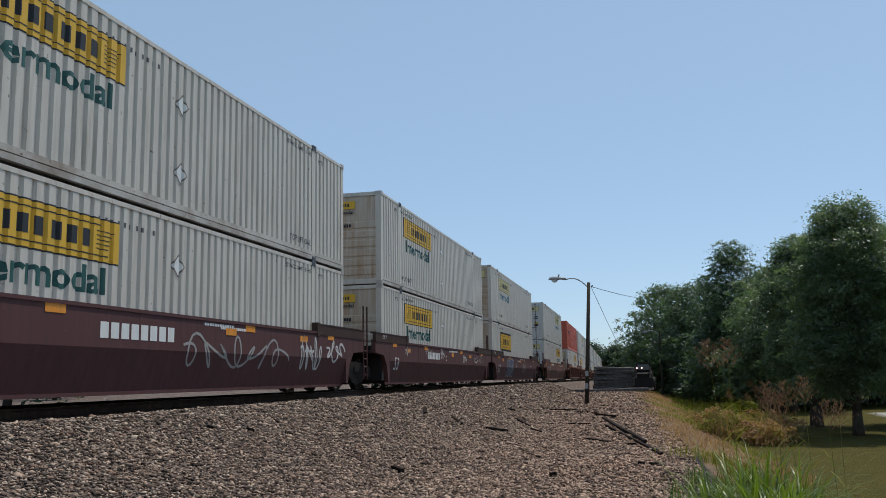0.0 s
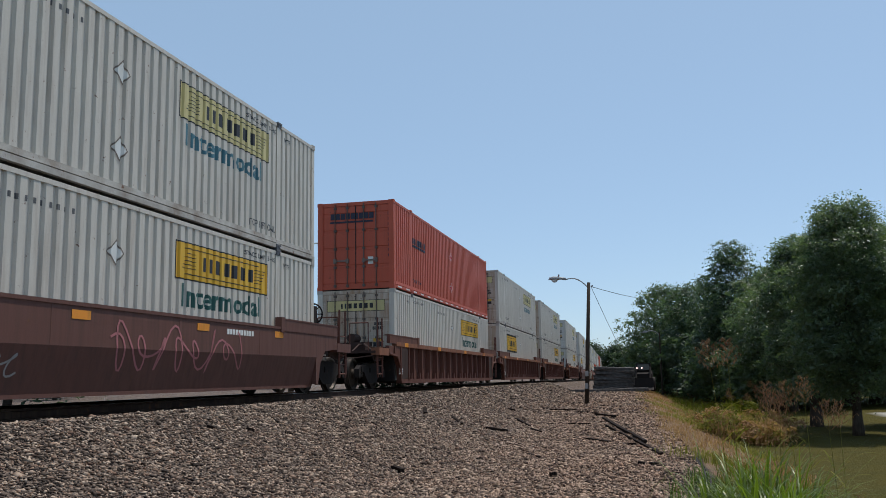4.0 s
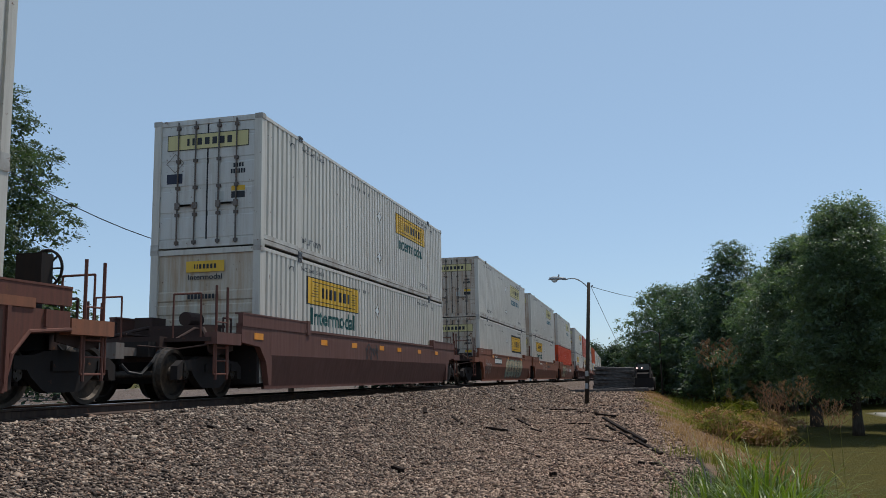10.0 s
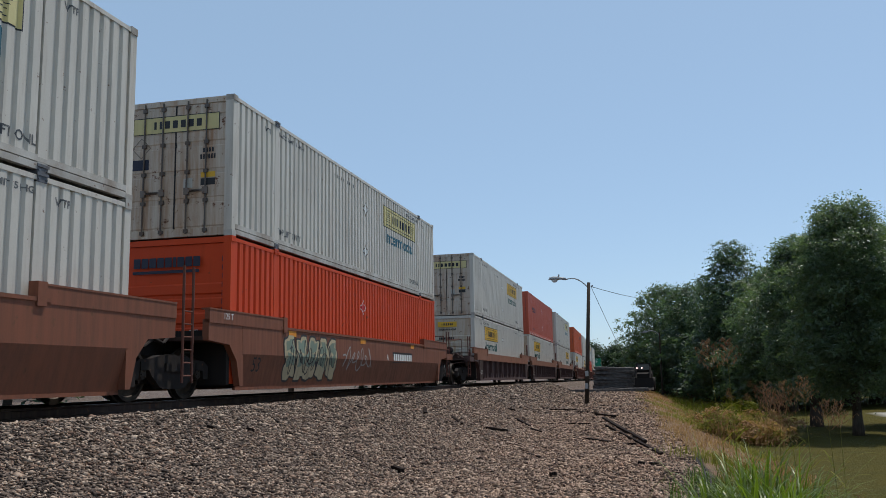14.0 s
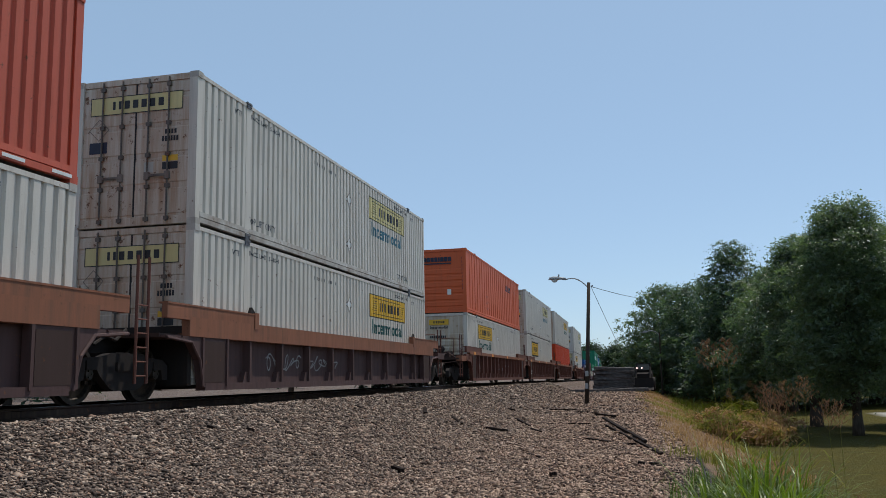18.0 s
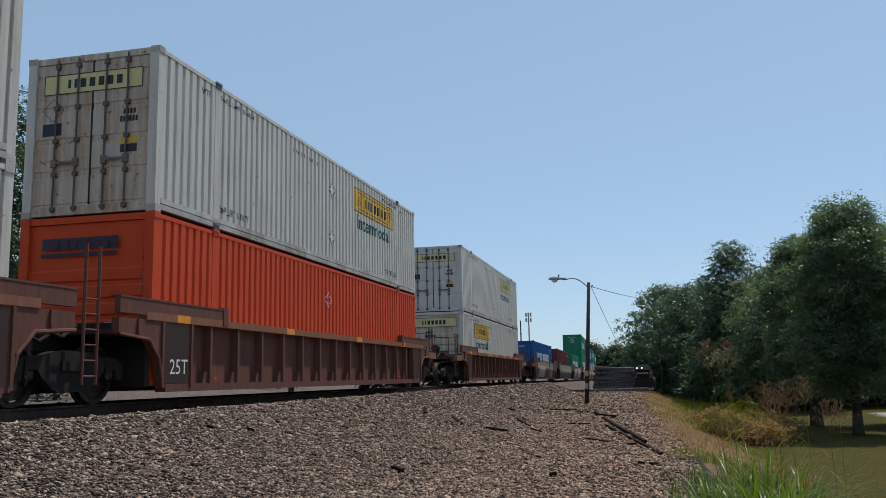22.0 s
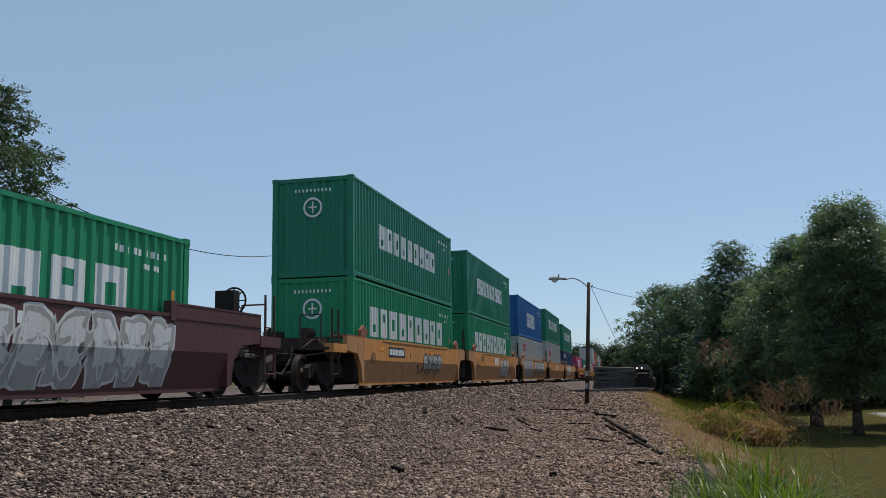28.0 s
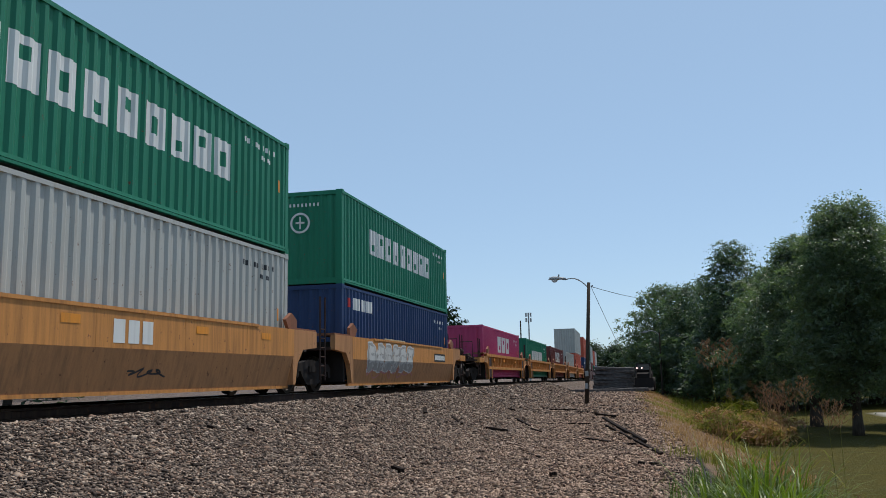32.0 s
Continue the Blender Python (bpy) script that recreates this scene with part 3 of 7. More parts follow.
def make_container(name, label, size, mat, side_kind, nose_kind, door_kind, ribs=True, low=False, group="shipping containers on the train", clean=False):
    """A container with its nose towards -y; origin under its middle."""
    L, W, H = LENGTH[size], WIDTH[size], (H_LOW if low else H_BOX)
    thing = empty(name)
    tagged(thing, label, "container", group)
    leaf = (WHITE_DOOR_CLEAN if clean else WHITE_DOOR) if mat is WHITE else mat
    rail_h = 0.25 if size == 53 else 0.16
    top_h = 0.10
    # side walls
    wall = wall_sheet(-L / 2 + 0.13, L / 2 - 0.13, rail_h - 0.02, H - top_h + 0.02, size, W / 2) if ribs else None
    if not ribs:
        wall = bmesh.new()
        box(wall, W / 2 - 0.03, W / 2 - 0.012, -L / 2 + 0.13, L / 2 - 0.13, rail_h - 0.02, H - top_h + 0.02)
        post = bmesh.new()
        prism(post, [(W / 2 - 0.015, -0.045), (W / 2 + 0.008, -0.025), (W / 2 + 0.008, 0.025), (W / 2 - 0.015, 0.045)], rail_h, H - top_h)
        for v in post.verts:
            v.co = (v.co.x, v.co.z, v.co.y)
        a, first = -L / 2 + 0.8, None
        while a < L / 2 - 0.5:
            for sx in (1, -1):
                m = SIDE_TURN[sx] @ pose(0, a * sx, 0)
                if first is None:
                    first = part("side_post", post, mat, thing, place=m)
                else:
                    again("side_post", first.data, thing, m)
            a += 0.61
    wall_ob = part("side_wall", wall, mat, thing, "corrugated steel side wall" if ribs else "smooth plate side wall with slim posts")
    again("side_wall", wall_ob.data, thing, SIDE_TURN[-1], wall_ob["label"])
    # rails
    bm = bmesh.new()
    box(bm, W / 2 - 0.07, W / 2 + 0.012, -L / 2 + 0.16, L / 2 - 0.16, 0.045, rail_h * 0.55)
    prism(bm, [(W / 2 - 0.06, rail_h * 0.55), (W / 2 + 0.010, rail_h * 0.62), (W / 2 + 0.004, rail_h), (W / 2 - 0.06, rail_h)], -L / 2 + 0.16, L / 2 - 0.16)
    rail_ob = part("bottom_rail", bm, WHITE_RAIL if mat is WHITE else mat, thing)
    again("bottom_rail", rail_ob.data, thing, SIDE_TURN[-1])
    bm = bmesh.new()
    box(bm, W / 2 - 0.08, W / 2 + 0.008, -L / 2 + 0.16, L / 2 - 0.16, H - top_h, H - 0.028)
    rail_ob = part("top_rail", bm, mat, thing)
    again("top_rail", rail_ob.data, thing, SIDE_TURN[-1])
    # roof with shallow crosswise ribs, floor
    bm = bmesh.new()
    ys = []
    y = -L / 2 + 0.1
    while y < L / 2 - 0.1:
        ys += [(y, H - 0.045), (y + 0.25, H - 0.045), (y + 0.29, H - 0.025), (y + 0.54, H - 0.025)]
        y += 0.58
    a = [bm.verts.new((-W / 2 + 0.05, min(yy, L / 2 - 0.05), zz)) for yy, zz in ys]
    b = [bm.verts.new((W / 2 - 0.05, min(yy, L / 2 - 0.05), zz)) for yy, zz in ys]
    for i in range(len(ys) - 1):
        bm.faces.new((a[i], b[i], b[i + 1], a[i + 1]))
    part("roof", bm, mat, thing)
    bm = bmesh.new()
    box(bm, -W / 2 + 0.06, W / 2 - 0.06, -L / 2 + 0.05, L / 2 - 0.05, 0.06, 0.15)
    part("floor", bm, STEEL, thing)
    # posts and castings
    bm = bmesh.new()
    box(bm, W / 2 - 0.17, W / 2 + 0.002, -0.08, 0.08, 0.10, H - 0.10)
    first = None
    for sx in (1, -1):
        for y in (-L / 2 + 0.08, L / 2 - 0.08):
            m = SIDE_TURN[sx] @ pose(0, y * sx, 0)
            if first is None:
                first = part("corner_post", bm, mat, thing, place=m)
            else:
                again("corner_post", first.data, thing, m)
    if size == 53:
        bm = bmesh.new()
        box(bm, W / 2 - 0.12, W / 2 + 0.006, -0.10, 0.10, 0.10, H - 0.10)
        first = None
        for sx in (1, -1):
            for y in (-6.0, 6.0):
                m = SIDE_TURN[sx] @ pose(0, y * sx, 0)
                if first is None:
                    first = part("lift_post", bm, mat, thing, place=m)
                else:
                    again("lift_post", first.data, thing, m)
    bm = bmesh.new()
    box(bm, W / 2 - 0.165, W / 2 + 0.016, -0.085, 0.085, 0, 0.118)
    box(bm, W / 2 + 0.017, W / 2 + 0.018, -0.03, 0.03, 0.03, 0.085)
    first = None
    for sx in (1, -1):
        for y in (-L / 2 + 0.084, L / 2 - 0.084):
            for z in (0.0, H - 0.118):
                m = SIDE_TURN[sx] @ pose(0, y * sx, z)
                if first is None:
                    first = part("corner_casting", bm, WHITE_RAIL if mat is WHITE else mat, thing, place=m)
                else:
                    again("corner_casting", first.data, thing, m)
    if size == 53:
        bm = bmesh.new()
        box(bm, W / 2 - 0.165, W / 2 + 0.018, -0.10, 0.10, 0, 0.118)
        box(bm, W / 2 + 0.018, W / 2 + 0.030, -0.115, 0.115, 0.085, 0.125)
        for yy in (-0.075, 0.075):
            bar(bm, (W / 2 + 0.016, yy, 0.04), (W / 2 + 0.032, yy, 0.04), 0.018, 6)
        first = None
        for sx in (1, -1):
            for y in (-6.0, 6.0):
                for z in (0.0, H - 0.118):
                    m = SIDE_TURN[sx] @ pose(0, y * sx, z)
                    if first is None:
                        first = part("lift_casting", bm, LIFT_STEEL if mat is WHITE else mat, thing, "dark lifting block", place=m)
                    else:
                        again("lift_casting", first.data, thing, m)
    # end frames
    for sign in (-1, 1):
        bm = bmesh.new()
        face = L / 2 - 0.03
        y0, y1 = sorted((sign * face, sign * (face - 0.09)))
        box(bm, -W / 2 + 0.16, W / 2 - 0.16, y0, y1, 0.03, 0.185)
        part("end_sill", bm, leaf if sign > 0 and size == 53 else mat, thing)
        bm = bmesh.new()
        box(bm, -W / 2 + 0.16, W / 2 - 0.16, y0, y1, H - 0.125, H - 0.01)
        part("end_header", bm, leaf if sign > 0 and size == 53 else mat, thing)
    if size == 53:
        slatted_end(thing, L / 2 - 0.07, -1, mat, W)
        locking_rods(thing, L / 2 - 0.05, 1, leaf)
    else:
        for sign in (-1, 1):
            bm = wall_sheet(-W / 2 + 0.15, W / 2 - 0.15, 0.18, H - 0.12, 40, L / 2 - 0.045)
            ob = part("end_wall", bm, mat, thing, "corrugated end wall")
            ob.matrix_basis = Matrix.Rotation(math.pi / 2 * sign, 4, "Z")
    side_marks(thing, size, side_kind, 1, H_BOX - H)
    side_marks(thing, size, side_kind, -1, H_BOX - H)
    end_marks(thing, size, nose_kind, L / 2 - (0.05 if size == 53 else 0.04), -1, H_BOX - H)
    end_marks(thing, size, door_kind, L / 2 - 0.05, 1, H_BOX - H)
    return thing


# ---------------------------------------------------------------- well wagons
HALF_W = 1.47
RECESS = 0.155           # of the sheet behind the ribs
WHEEL_R = 0.457
WHEEL_BASE = 1.78
WHEELSETS = {-1: [], 1: []}


def make_wheelset_mesh():
    bm = bmesh.new()
    for k in (-1, 1):
        prof = [(0.07, 0.72), (0.10, 0.66), (0.16, 0.70), (0.36, 0.69), (0.39, 0.655), (0.485, 0.655), (0.485, 0.685), (0.457, 0.70), (0.452, 0.79), (0.39, 0.79), (0.36, 0.735), (0.16, 0.755), (0.11, 0.80), (0.07, 0.80)]
        disc_ring(bm, (0, 0, 0), (k, 0, 0), prof, 28)
        # bolts on the bearing cap, which show the turning
        for i in range(3):
            t = 2 * math.pi * i / 3
            c = Vector((k * 1.03, math.cos(t) * 0.055, math.sin(t) * 0.055))
            bar(bm, c, c + Vector((k * 0.03, 0, 0)), 0.016, 6)
        disc_ring(bm, (0, 0, 0), (k, 0, 0), [(0.001, 1.04), (0.09, 1.04), (0.10, 1.0), (0.10, 0.90), (0.075, 0.88), (0.075, 0.80)], 16)
    bar(bm, (-0.9, 0, 0), (0.9, 0, 0), 0.075, 14)
    bmesh.ops.recalc_face_normals(bm, faces=bm.faces[:])
    me = bpy.data.meshes.new("wheelset")
    bm.to_mesh(me)
    bm.free()
    me.materials.append(WHEEL)
    return me


def make_truck_mesh():
    bm = bmesh.new()
    frame_outline = [(-1.22, 0.36), (-1.22, 0.60), (-1.05, 0.70), (-0.62, 0.72), (-0.42, 0.78), (0.42, 0.78), (0.62, 0.72), (1.05, 0.70), (1.22, 0.60), (1.22, 0.36), (1.06, 0.36), (1.02, 0.54), (0.76, 0.54), (0.66, 0.42), (0.42, 0.24), (0.30, 0.20), (-0.30, 0.20), (-0.42, 0.24), (-0.66, 0.42), (-0.76, 0.54), (-1.02, 0.54), (-1.06, 0.36)]
    for k in (-1, 1):
        x0, x1 = sorted((k * 0.92, k * 1.06))
        prism(bm, frame_outline, x0, x1, axis="x")
        # springs
        for y in (-0.16, 0.0, 0.16):
            prof = []
            for i in range(9):
                prof.append((0.062 if i % 2 else 0.048, 0.27 + i * 0.028))
            disc_ring(bm, (k * 1.0, y, 0), (0, 0, 1), prof, 10)
        box(bm, *sorted((k * 0.90, k * 1.10)), -0.28, 0.28, 0.50, 0.64)
        # journal box
        for y in (-WHEEL_BASE / 2, WHEEL_BASE / 2):
            box(bm, *sorted((k * 0.93, k * 1.08)), y - 0.13, y + 0.13, 0.52, 0.66)
    box(bm, -1.0, 1.0, -0.20, 0.20, 0.52, 0.80)
    for y in (-0.52, 0.52):
        box(bm, -0.85, 0.85, y - 0.05, y + 0.05, 0.30, 0.40)
        for k in (-1, 1):
            box(bm, k * 0.75 - 0.06, k * 0.75 + 0.06, y - 0.02 + (0.10 if y > 0 else -0.14), y + 0.02 + (0.14 if y > 0 else -0.10), 0.30, 0.62)
    bmesh.ops.recalc_face_normals(bm, faces=bm.faces[:])
    me = bpy.data.meshes.new("truck")
    bm.to_mesh(me)
    bm.free()
    me.materials.append(CAR_DARK)
    return me


WHEELSET_MESH = make_wheelset_mesh()
TRUCK_MESH = make_truck_mesh()


def add_truck(unit, y):
    truck = again("truck", TRUCK_MESH, unit, pose(0, y, 0), "cast steel two-axle truck")
    for k in (-1, 1):
        w = again("wheelset", WHEELSET_MESH, truck, pose(0, k * WHEEL_BASE / 2, WHEEL_R))
        WHEELSETS[k].append(w)


def ladder(bm, x, y0, y1, z0, z1, n):
    for y in (y0, y1):
        bar(bm, (x, y, z0), (x, y, z1), 0.026, 6)
    for i in range(n):
        z = z0 + (z1 - z0) * (0.06 + 0.55 * i / max(1, n - 1))
        bar(bm, (x, y0, z), (x, y1, z), 0.014, 6)


def scribble(rng, a0, a1, z0, z1, loops, w):
    """Sprayed scrawl: a looping ribbon of even width."""
    bm = bmesh.new()
    n = loops * 14
    pts = []
    f1, f2 = rng.uniform(0.85, 1.15), rng.uniform(0.8, 1.3)
    for i in range(n):
        t = i / (n - 1)
        ph = t * loops * 2 * math.pi
        a = a0 + (a1 - a0) * (0.08 + 0.84 * t) + (a1 - a0) / loops * 0.42 * math.sin(ph * f1)
        z = (z0 + z1) / 2 + (z1 - z0) * 0.46 * math.sin(ph * f2 + 1.0) * (0.65 + 0.35 * math.sin(ph * 0.37 + f2 * 5))
        pts.append(Vector((a, z, 0)))
    prev = None
    for i, p in enumerate(pts):
        d = (pts[min(i + 1, n - 1)] - pts[max(i - 1, 0)]).normalized()
        o = Vector((-d.y, d.x, 0)) * w * 0.5
        cur = (bm.verts.new(p - o), bm.verts.new(p + o))
        if prev:
            bm.faces.new((prev[0], cur[0], cur[1], prev[1]))
        prev = cur
    return bm


def bubble_piece(rng, a0, a1, z0, z1, n, swell=0.0):
    """Sprayed jagged block shapes side by side; swell widens each one for its outline."""
    bm = bmesh.new()
    w = (a1 - a0) / n
    for i in range(n):
        c = a0 + (i + 0.5) * w
        lean = rng.uniform(-0.15, 0.3)
        m = 22
        for half in (0, 1):
            pts = []
            off = rng.uniform(0, 6)
            cz = (z0 + z1) / 2 + (z1 - z0) * (0.20 if half else -0.20)
            for k in range(m):
                t = 2 * math.pi * k / m
                r = 0.54 + 0.13 * math.sin(3 * t + off) + 0.06 * math.sin(5 * t - off) + rng.uniform(-0.015, 0.015)
                x = max(-0.56, min(0.56, r * 1.1 * math.cos(t))) * w * 0.86
                y = max(-0.30, min(0.30, r * 0.62 * math.sin(t))) * (z1 - z0)
                d = math.hypot(x, y) or 1
                x, y = x * (1 + swell / d), y * (1 + swell / d)
                pts.append(bm.verts.new((c + x + lean * (y + cz - (z0 + z1) / 2), min(1.415, max(0.25, cz + y)), half * 0.0)))
            bm.faces.new(pts)
    return bm


SPRAY = {
    "white": paint("spray_white", (0.62, 0.62, 0.60), grime=0.35, vary=0.15),
    "silver": paint("spray_silver", (0.36, 0.355, 0.34), grime=0.4, vary=0.15),
    "black": paint("spray_black", (0.03, 0.03, 0.035), grime=0.3),
    "blue": paint("spray_blue", (0.030, 0.055, 0.13), grime=0.35, vary=0.2),
    "green": paint("spray_green", (0.22, 0.29, 0.22), grime=0.4, vary=0.35),
    "cream": paint("spray_cream", (0.52, 0.43, 0.27), grime=0.35, vary=0.15),
    "rose": paint("spray_rose", (0.45, 0.16, 0.17), grime=0.35, vary=0.15),
}


def make_unit(style, slot, near, far, label, marks=(), seed=1):
    """One well wagon unit. slot: length of the well; near, far: 'joint' or 'end'; origin on the rails under its middle."""
    rng = random.Random(seed)
    P = slot / 2
    unit = empty("well_wagon")
    tagged(unit, label, "rail wagon", "well wagons of the train")
    smooth = style in ("maroon", "oxide", "yellow", "kcs", "oxide_tabs")
    body = {"maroon": CAR_MAROON, "kcs": CAR_MAROON, "oxide": CAR_RED, "oxide_tabs": CAR_BROWN, "yellow": CAR_YELLOW, "ribbed": CAR_RUST, "ribbed_sill": CAR_PLUM, "yellow_ribbed": CAR_YELLOW}[style]
    raised = 1.62 if style not in ("yellow", "yellow_ribbed") else 1.44
    top = 1.44
    endy = P + 1.12
    # side girders
    if smooth:
        bm = bmesh.new()
        prism(bm, [(HALF_W - 0.10, top), (HALF_W, top), (HALF_W, 0.84), (HALF_W - 0.10, 0.84)], -P + 0.2, P - 0.2)
        g = part("side_girder", bm, body, unit, "smooth upright plate of the side girder")
        again("side_girder", g.data, unit, SIDE_TURN[-1], g["label"])
        bm = bmesh.new()
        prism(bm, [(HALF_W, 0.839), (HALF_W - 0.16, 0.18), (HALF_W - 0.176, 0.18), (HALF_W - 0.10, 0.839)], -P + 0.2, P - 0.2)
        g = part("lower_girder", bm, CAR_YELLOW_LOW if style == "yellow" else body, unit, "inward-leaning lower plate")
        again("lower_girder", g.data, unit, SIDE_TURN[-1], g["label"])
        # rolled bottom edge and seam straps
        bm = bmesh.new()
        box(bm, HALF_W - 0.21, HALF_W - 0.148, -P + 0.2, P - 0.2, 0.140, 0.195)
        g = part("bottom_flange", bm, body, unit)
        again("bottom_flange", g.data, unit, SIDE_TURN[-1])
        bm = bmesh.new()
        box(bm, HALF_W - 0.01, HALF_W + 0.0025, -0.04, 0.04, 0.845, top - 0.036)
        strap = None
        for y in (-P * 0.55, -P * 0.18, P * 0.22, P * 0.60):
            for sx in (1, -1):
                m = SIDE_TURN[sx] @ pose(0, y * sx, 0)
                if strap is None:
                    strap = part("seam_strap", bm, body, unit, place=m)
                else:
                    again("seam_strap", strap.data, unit, m)
        bm = bmesh.new()
        box(bm, HALF_W - 0.12, HALF_W + 0.018, -P + 2.0, P - 2.0, top - 0.035, top + 0.02)
        g = part("top_flange", bm, body, unit)
        again("top_flange", g.data, unit, SIDE_TURN[-1])
    else:
        deep = 0.34 if style == "ribbed_sill" else 0.13
        sill = CAR_SILL if style != "yellow_ribbed" else CAR_YELLOW
        bm = bmesh.new()
        box(bm, HALF_W - 0.14, HALF_W + 0.015, -P - 0.4, P + 0.4, top - deep, top)
        g = part("top_sill", bm, sill, unit, "rust-streaked top sill")
        again("top_sill", g.data, unit, SIDE_TURN[-1], g["label"])
        bm = bmesh.new()
        low = 0.16 if style != "yellow_ribbed" else 0.70
        box(bm, HALF_W - RECESS - 0.015, HALF_W - RECESS, -P + 0.2, P - 0.2, low + 0.1, top - deep)
        g = part("side_sheet", bm, body, unit)
        again("side_sheet", g.data, unit, SIDE_TURN[-1])
        bm = bmesh.new()
        box(bm, HALF_W - 0.19, HALF_W + 0.004, -P + 0.2, P - 0.2, low, low + 0.13)
        g = part("bottom_sill", bm, body, unit)
        again("bottom_sill", g.data, unit, SIDE_TURN[-1])
        pitch = 1.52 if style == "ribbed_sill" else 1.06
        n = int((slot - 0.8) / pitch)
        bm = bmesh.new()
        prism(bm, [(HALF_W - RECESS, -0.055), (HALF_W - 0.005, -0.04), (HALF_W - 0.005, 0.04), (HALF_W - RECESS, 0.055)], low + 0.10, top - deep + 0.002)
        for v in bm.verts:
            v.co = (v.co.x, v.co.z, v.co.y)
        # foot plate of the rib
        prism(bm, [(-0.24, low + 0.11), (0.24, low + 0.11), (0.15, low + 0.34), (-0.15, low + 0.34)], HALF_W - RECESS, HALF_W - 0.05, axis="x")
        first = None
        for i in range(n + 1):
            y = -n * pitch / 2 + i * pitch
            for sx in (1, -1):
                m = SIDE_TURN[sx] @ pose(0, y * sx, 0)
                if first is None:
                    first = part("rib", bm, body, unit, place=m)
                else:
                    again("rib", first.data, unit, m)
    trim = CAR_RUST if style in ("ribbed", "ribbed_sill", "oxide", "oxide_tabs") else (CAR_MAROON if style in ("maroon", "kcs") else CAR_SOOT)
    inn = 1.0 if style in ("ribbed", "ribbed_sill") else 0.25
    # raised plates and swan necks at both ends
    for e, kind in ((-1, near), (1, far)):
        for sx in (1, -1):
            bm = bmesh.new()
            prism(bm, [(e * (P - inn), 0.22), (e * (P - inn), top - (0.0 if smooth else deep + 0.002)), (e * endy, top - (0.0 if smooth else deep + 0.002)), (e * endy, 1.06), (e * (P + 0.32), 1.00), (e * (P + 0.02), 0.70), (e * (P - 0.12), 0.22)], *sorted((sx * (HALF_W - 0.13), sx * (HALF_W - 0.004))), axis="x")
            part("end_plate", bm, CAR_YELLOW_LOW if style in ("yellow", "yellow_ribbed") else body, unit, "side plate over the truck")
            if not smooth and sx > 0:
                # dark stencil panel, stiffeners and the bowed edge over the wheels
                bm = bmesh.new()
                box(bm, *sorted((sx * (HALF_W - 0.02), sx * (HALF_W + 0.002))), *sorted((e * (P - 0.16), e * (P - 0.90))), 0.30, top - deep - 0.06)
                part("stencil_panel", bm, CAR_SOOT, unit, "dark painted stencil panel")
                for yy in (P - 0.98, P - 0.08, P + 0.62):
                    bm = bmesh.new()
                    box(bm, *sorted((sx * (HALF_W - 0.01), sx * (HALF_W + 0.03))), e * yy - 0.03, e * yy + 0.03, 0.24 if yy < P else 1.08, top - deep - 0.004)
                    part("stiffener", bm, body, unit)
                bm = bmesh.new()
                tube(bm, [(sx * (HALF_W + 0.004), e * (P - 0.12), 0.22), (sx * (HALF_W + 0.004), e * (P + 0.02), 0.70), (sx * (HALF_W + 0.004), e * (P + 0.32), 1.0), (sx * (HALF_W + 0.004), e * endy, 1.06)], 0.03, 6)
                part("arch_rim", bm, body, unit, "rolled rim over the wheels")
            bm = bmesh.new()
            y0, y1 = sorted((e * (P - 2.1), e * endy))
            if style in ("yellow", "yellow_ribbed"):
                # swung-up corner guides
                prism(bm, [(e * (P - 0.45), top), (e * (P - 0.62), top + 0.20), (e * (P - 0.30), top + 0.36), (e * (P - 0.02), top + 0.22), (e * (P - 0.02), top)], *sorted((sx * (HALF_W - 0.10), sx * (HALF_W - 0.02))), axis="x")
                box(bm, *sorted((sx * (HALF_W - 0.5), sx * (HALF_W - 0.02))), *sorted((e * P, e * endy)), top - 0.02, top + 0.04)
                part("corner_guide", bm, CAR_SILL, unit, "rusty corner guide")
            else:
                box(bm, *sorted((sx * (HALF_W - 0.09), sx * (HALF_W + 0.012))), y0, y1, top - 0.06, raised)
                box(bm, *sorted((sx * (HALF_W - 0.16), sx * (HALF_W + 0.02))), y0, y1, raised, raised + 0.03)
                box(bm, *sorted((sx * (HALF_W - 0.12), sx * (HALF_W + 0.03))), *sorted((e * (P - 2.1), e * (P - 2.28))), top - 0.1, raised + 0.05)
                part("raised_end_plate", bm, CAR_SILL if style == "ribbed_sill" else (CAR_SOOT if style == "maroon" else body), unit, "raised side plate at the wagon end")
                if style == "ribbed_sill":
                    bm = bmesh.new()
                    prism(bm, [(e * (P - 2.3), raised), (e * (P - 2.05), raised + 0.16), (e * (P - 1.95), raised)], *sorted((sx * (HALF_W - 0.08), sx * (HALF_W - 0.02))), axis="x")
                    part("stacking_guide", bm, CAR_DARK, unit)
        # deck, draft sill and bulkhead
        reach = 2.15 if kind == "end" else 1.15
        bm = bmesh.new()
        box(bm, -HALF_W + 0.12, HALF_W - 0.12, *sorted((e * (P + 0.12), e * (P + reach))), 1.06, 1.13)
        part("end_deck", bm, CAR_SOOT, unit)
        bm = bmesh.new()
        box(bm, -HALF_W + 0.13, HALF_W - 0.13, *sorted((e * (P + 0.08), e * (P + 0.20))), 0.25, 1.30)
        part("bulkhead", bm, CAR_DARK, unit)
        bm = bmesh.new()
        box(bm, -0.33, 0.33, *sorted((e * (P + 0.1), e * (P + (2.55 if kind == "end" else 1.7)))), 0.78, 1.06)
        part("draft_sill", bm, CAR_DARK, unit)
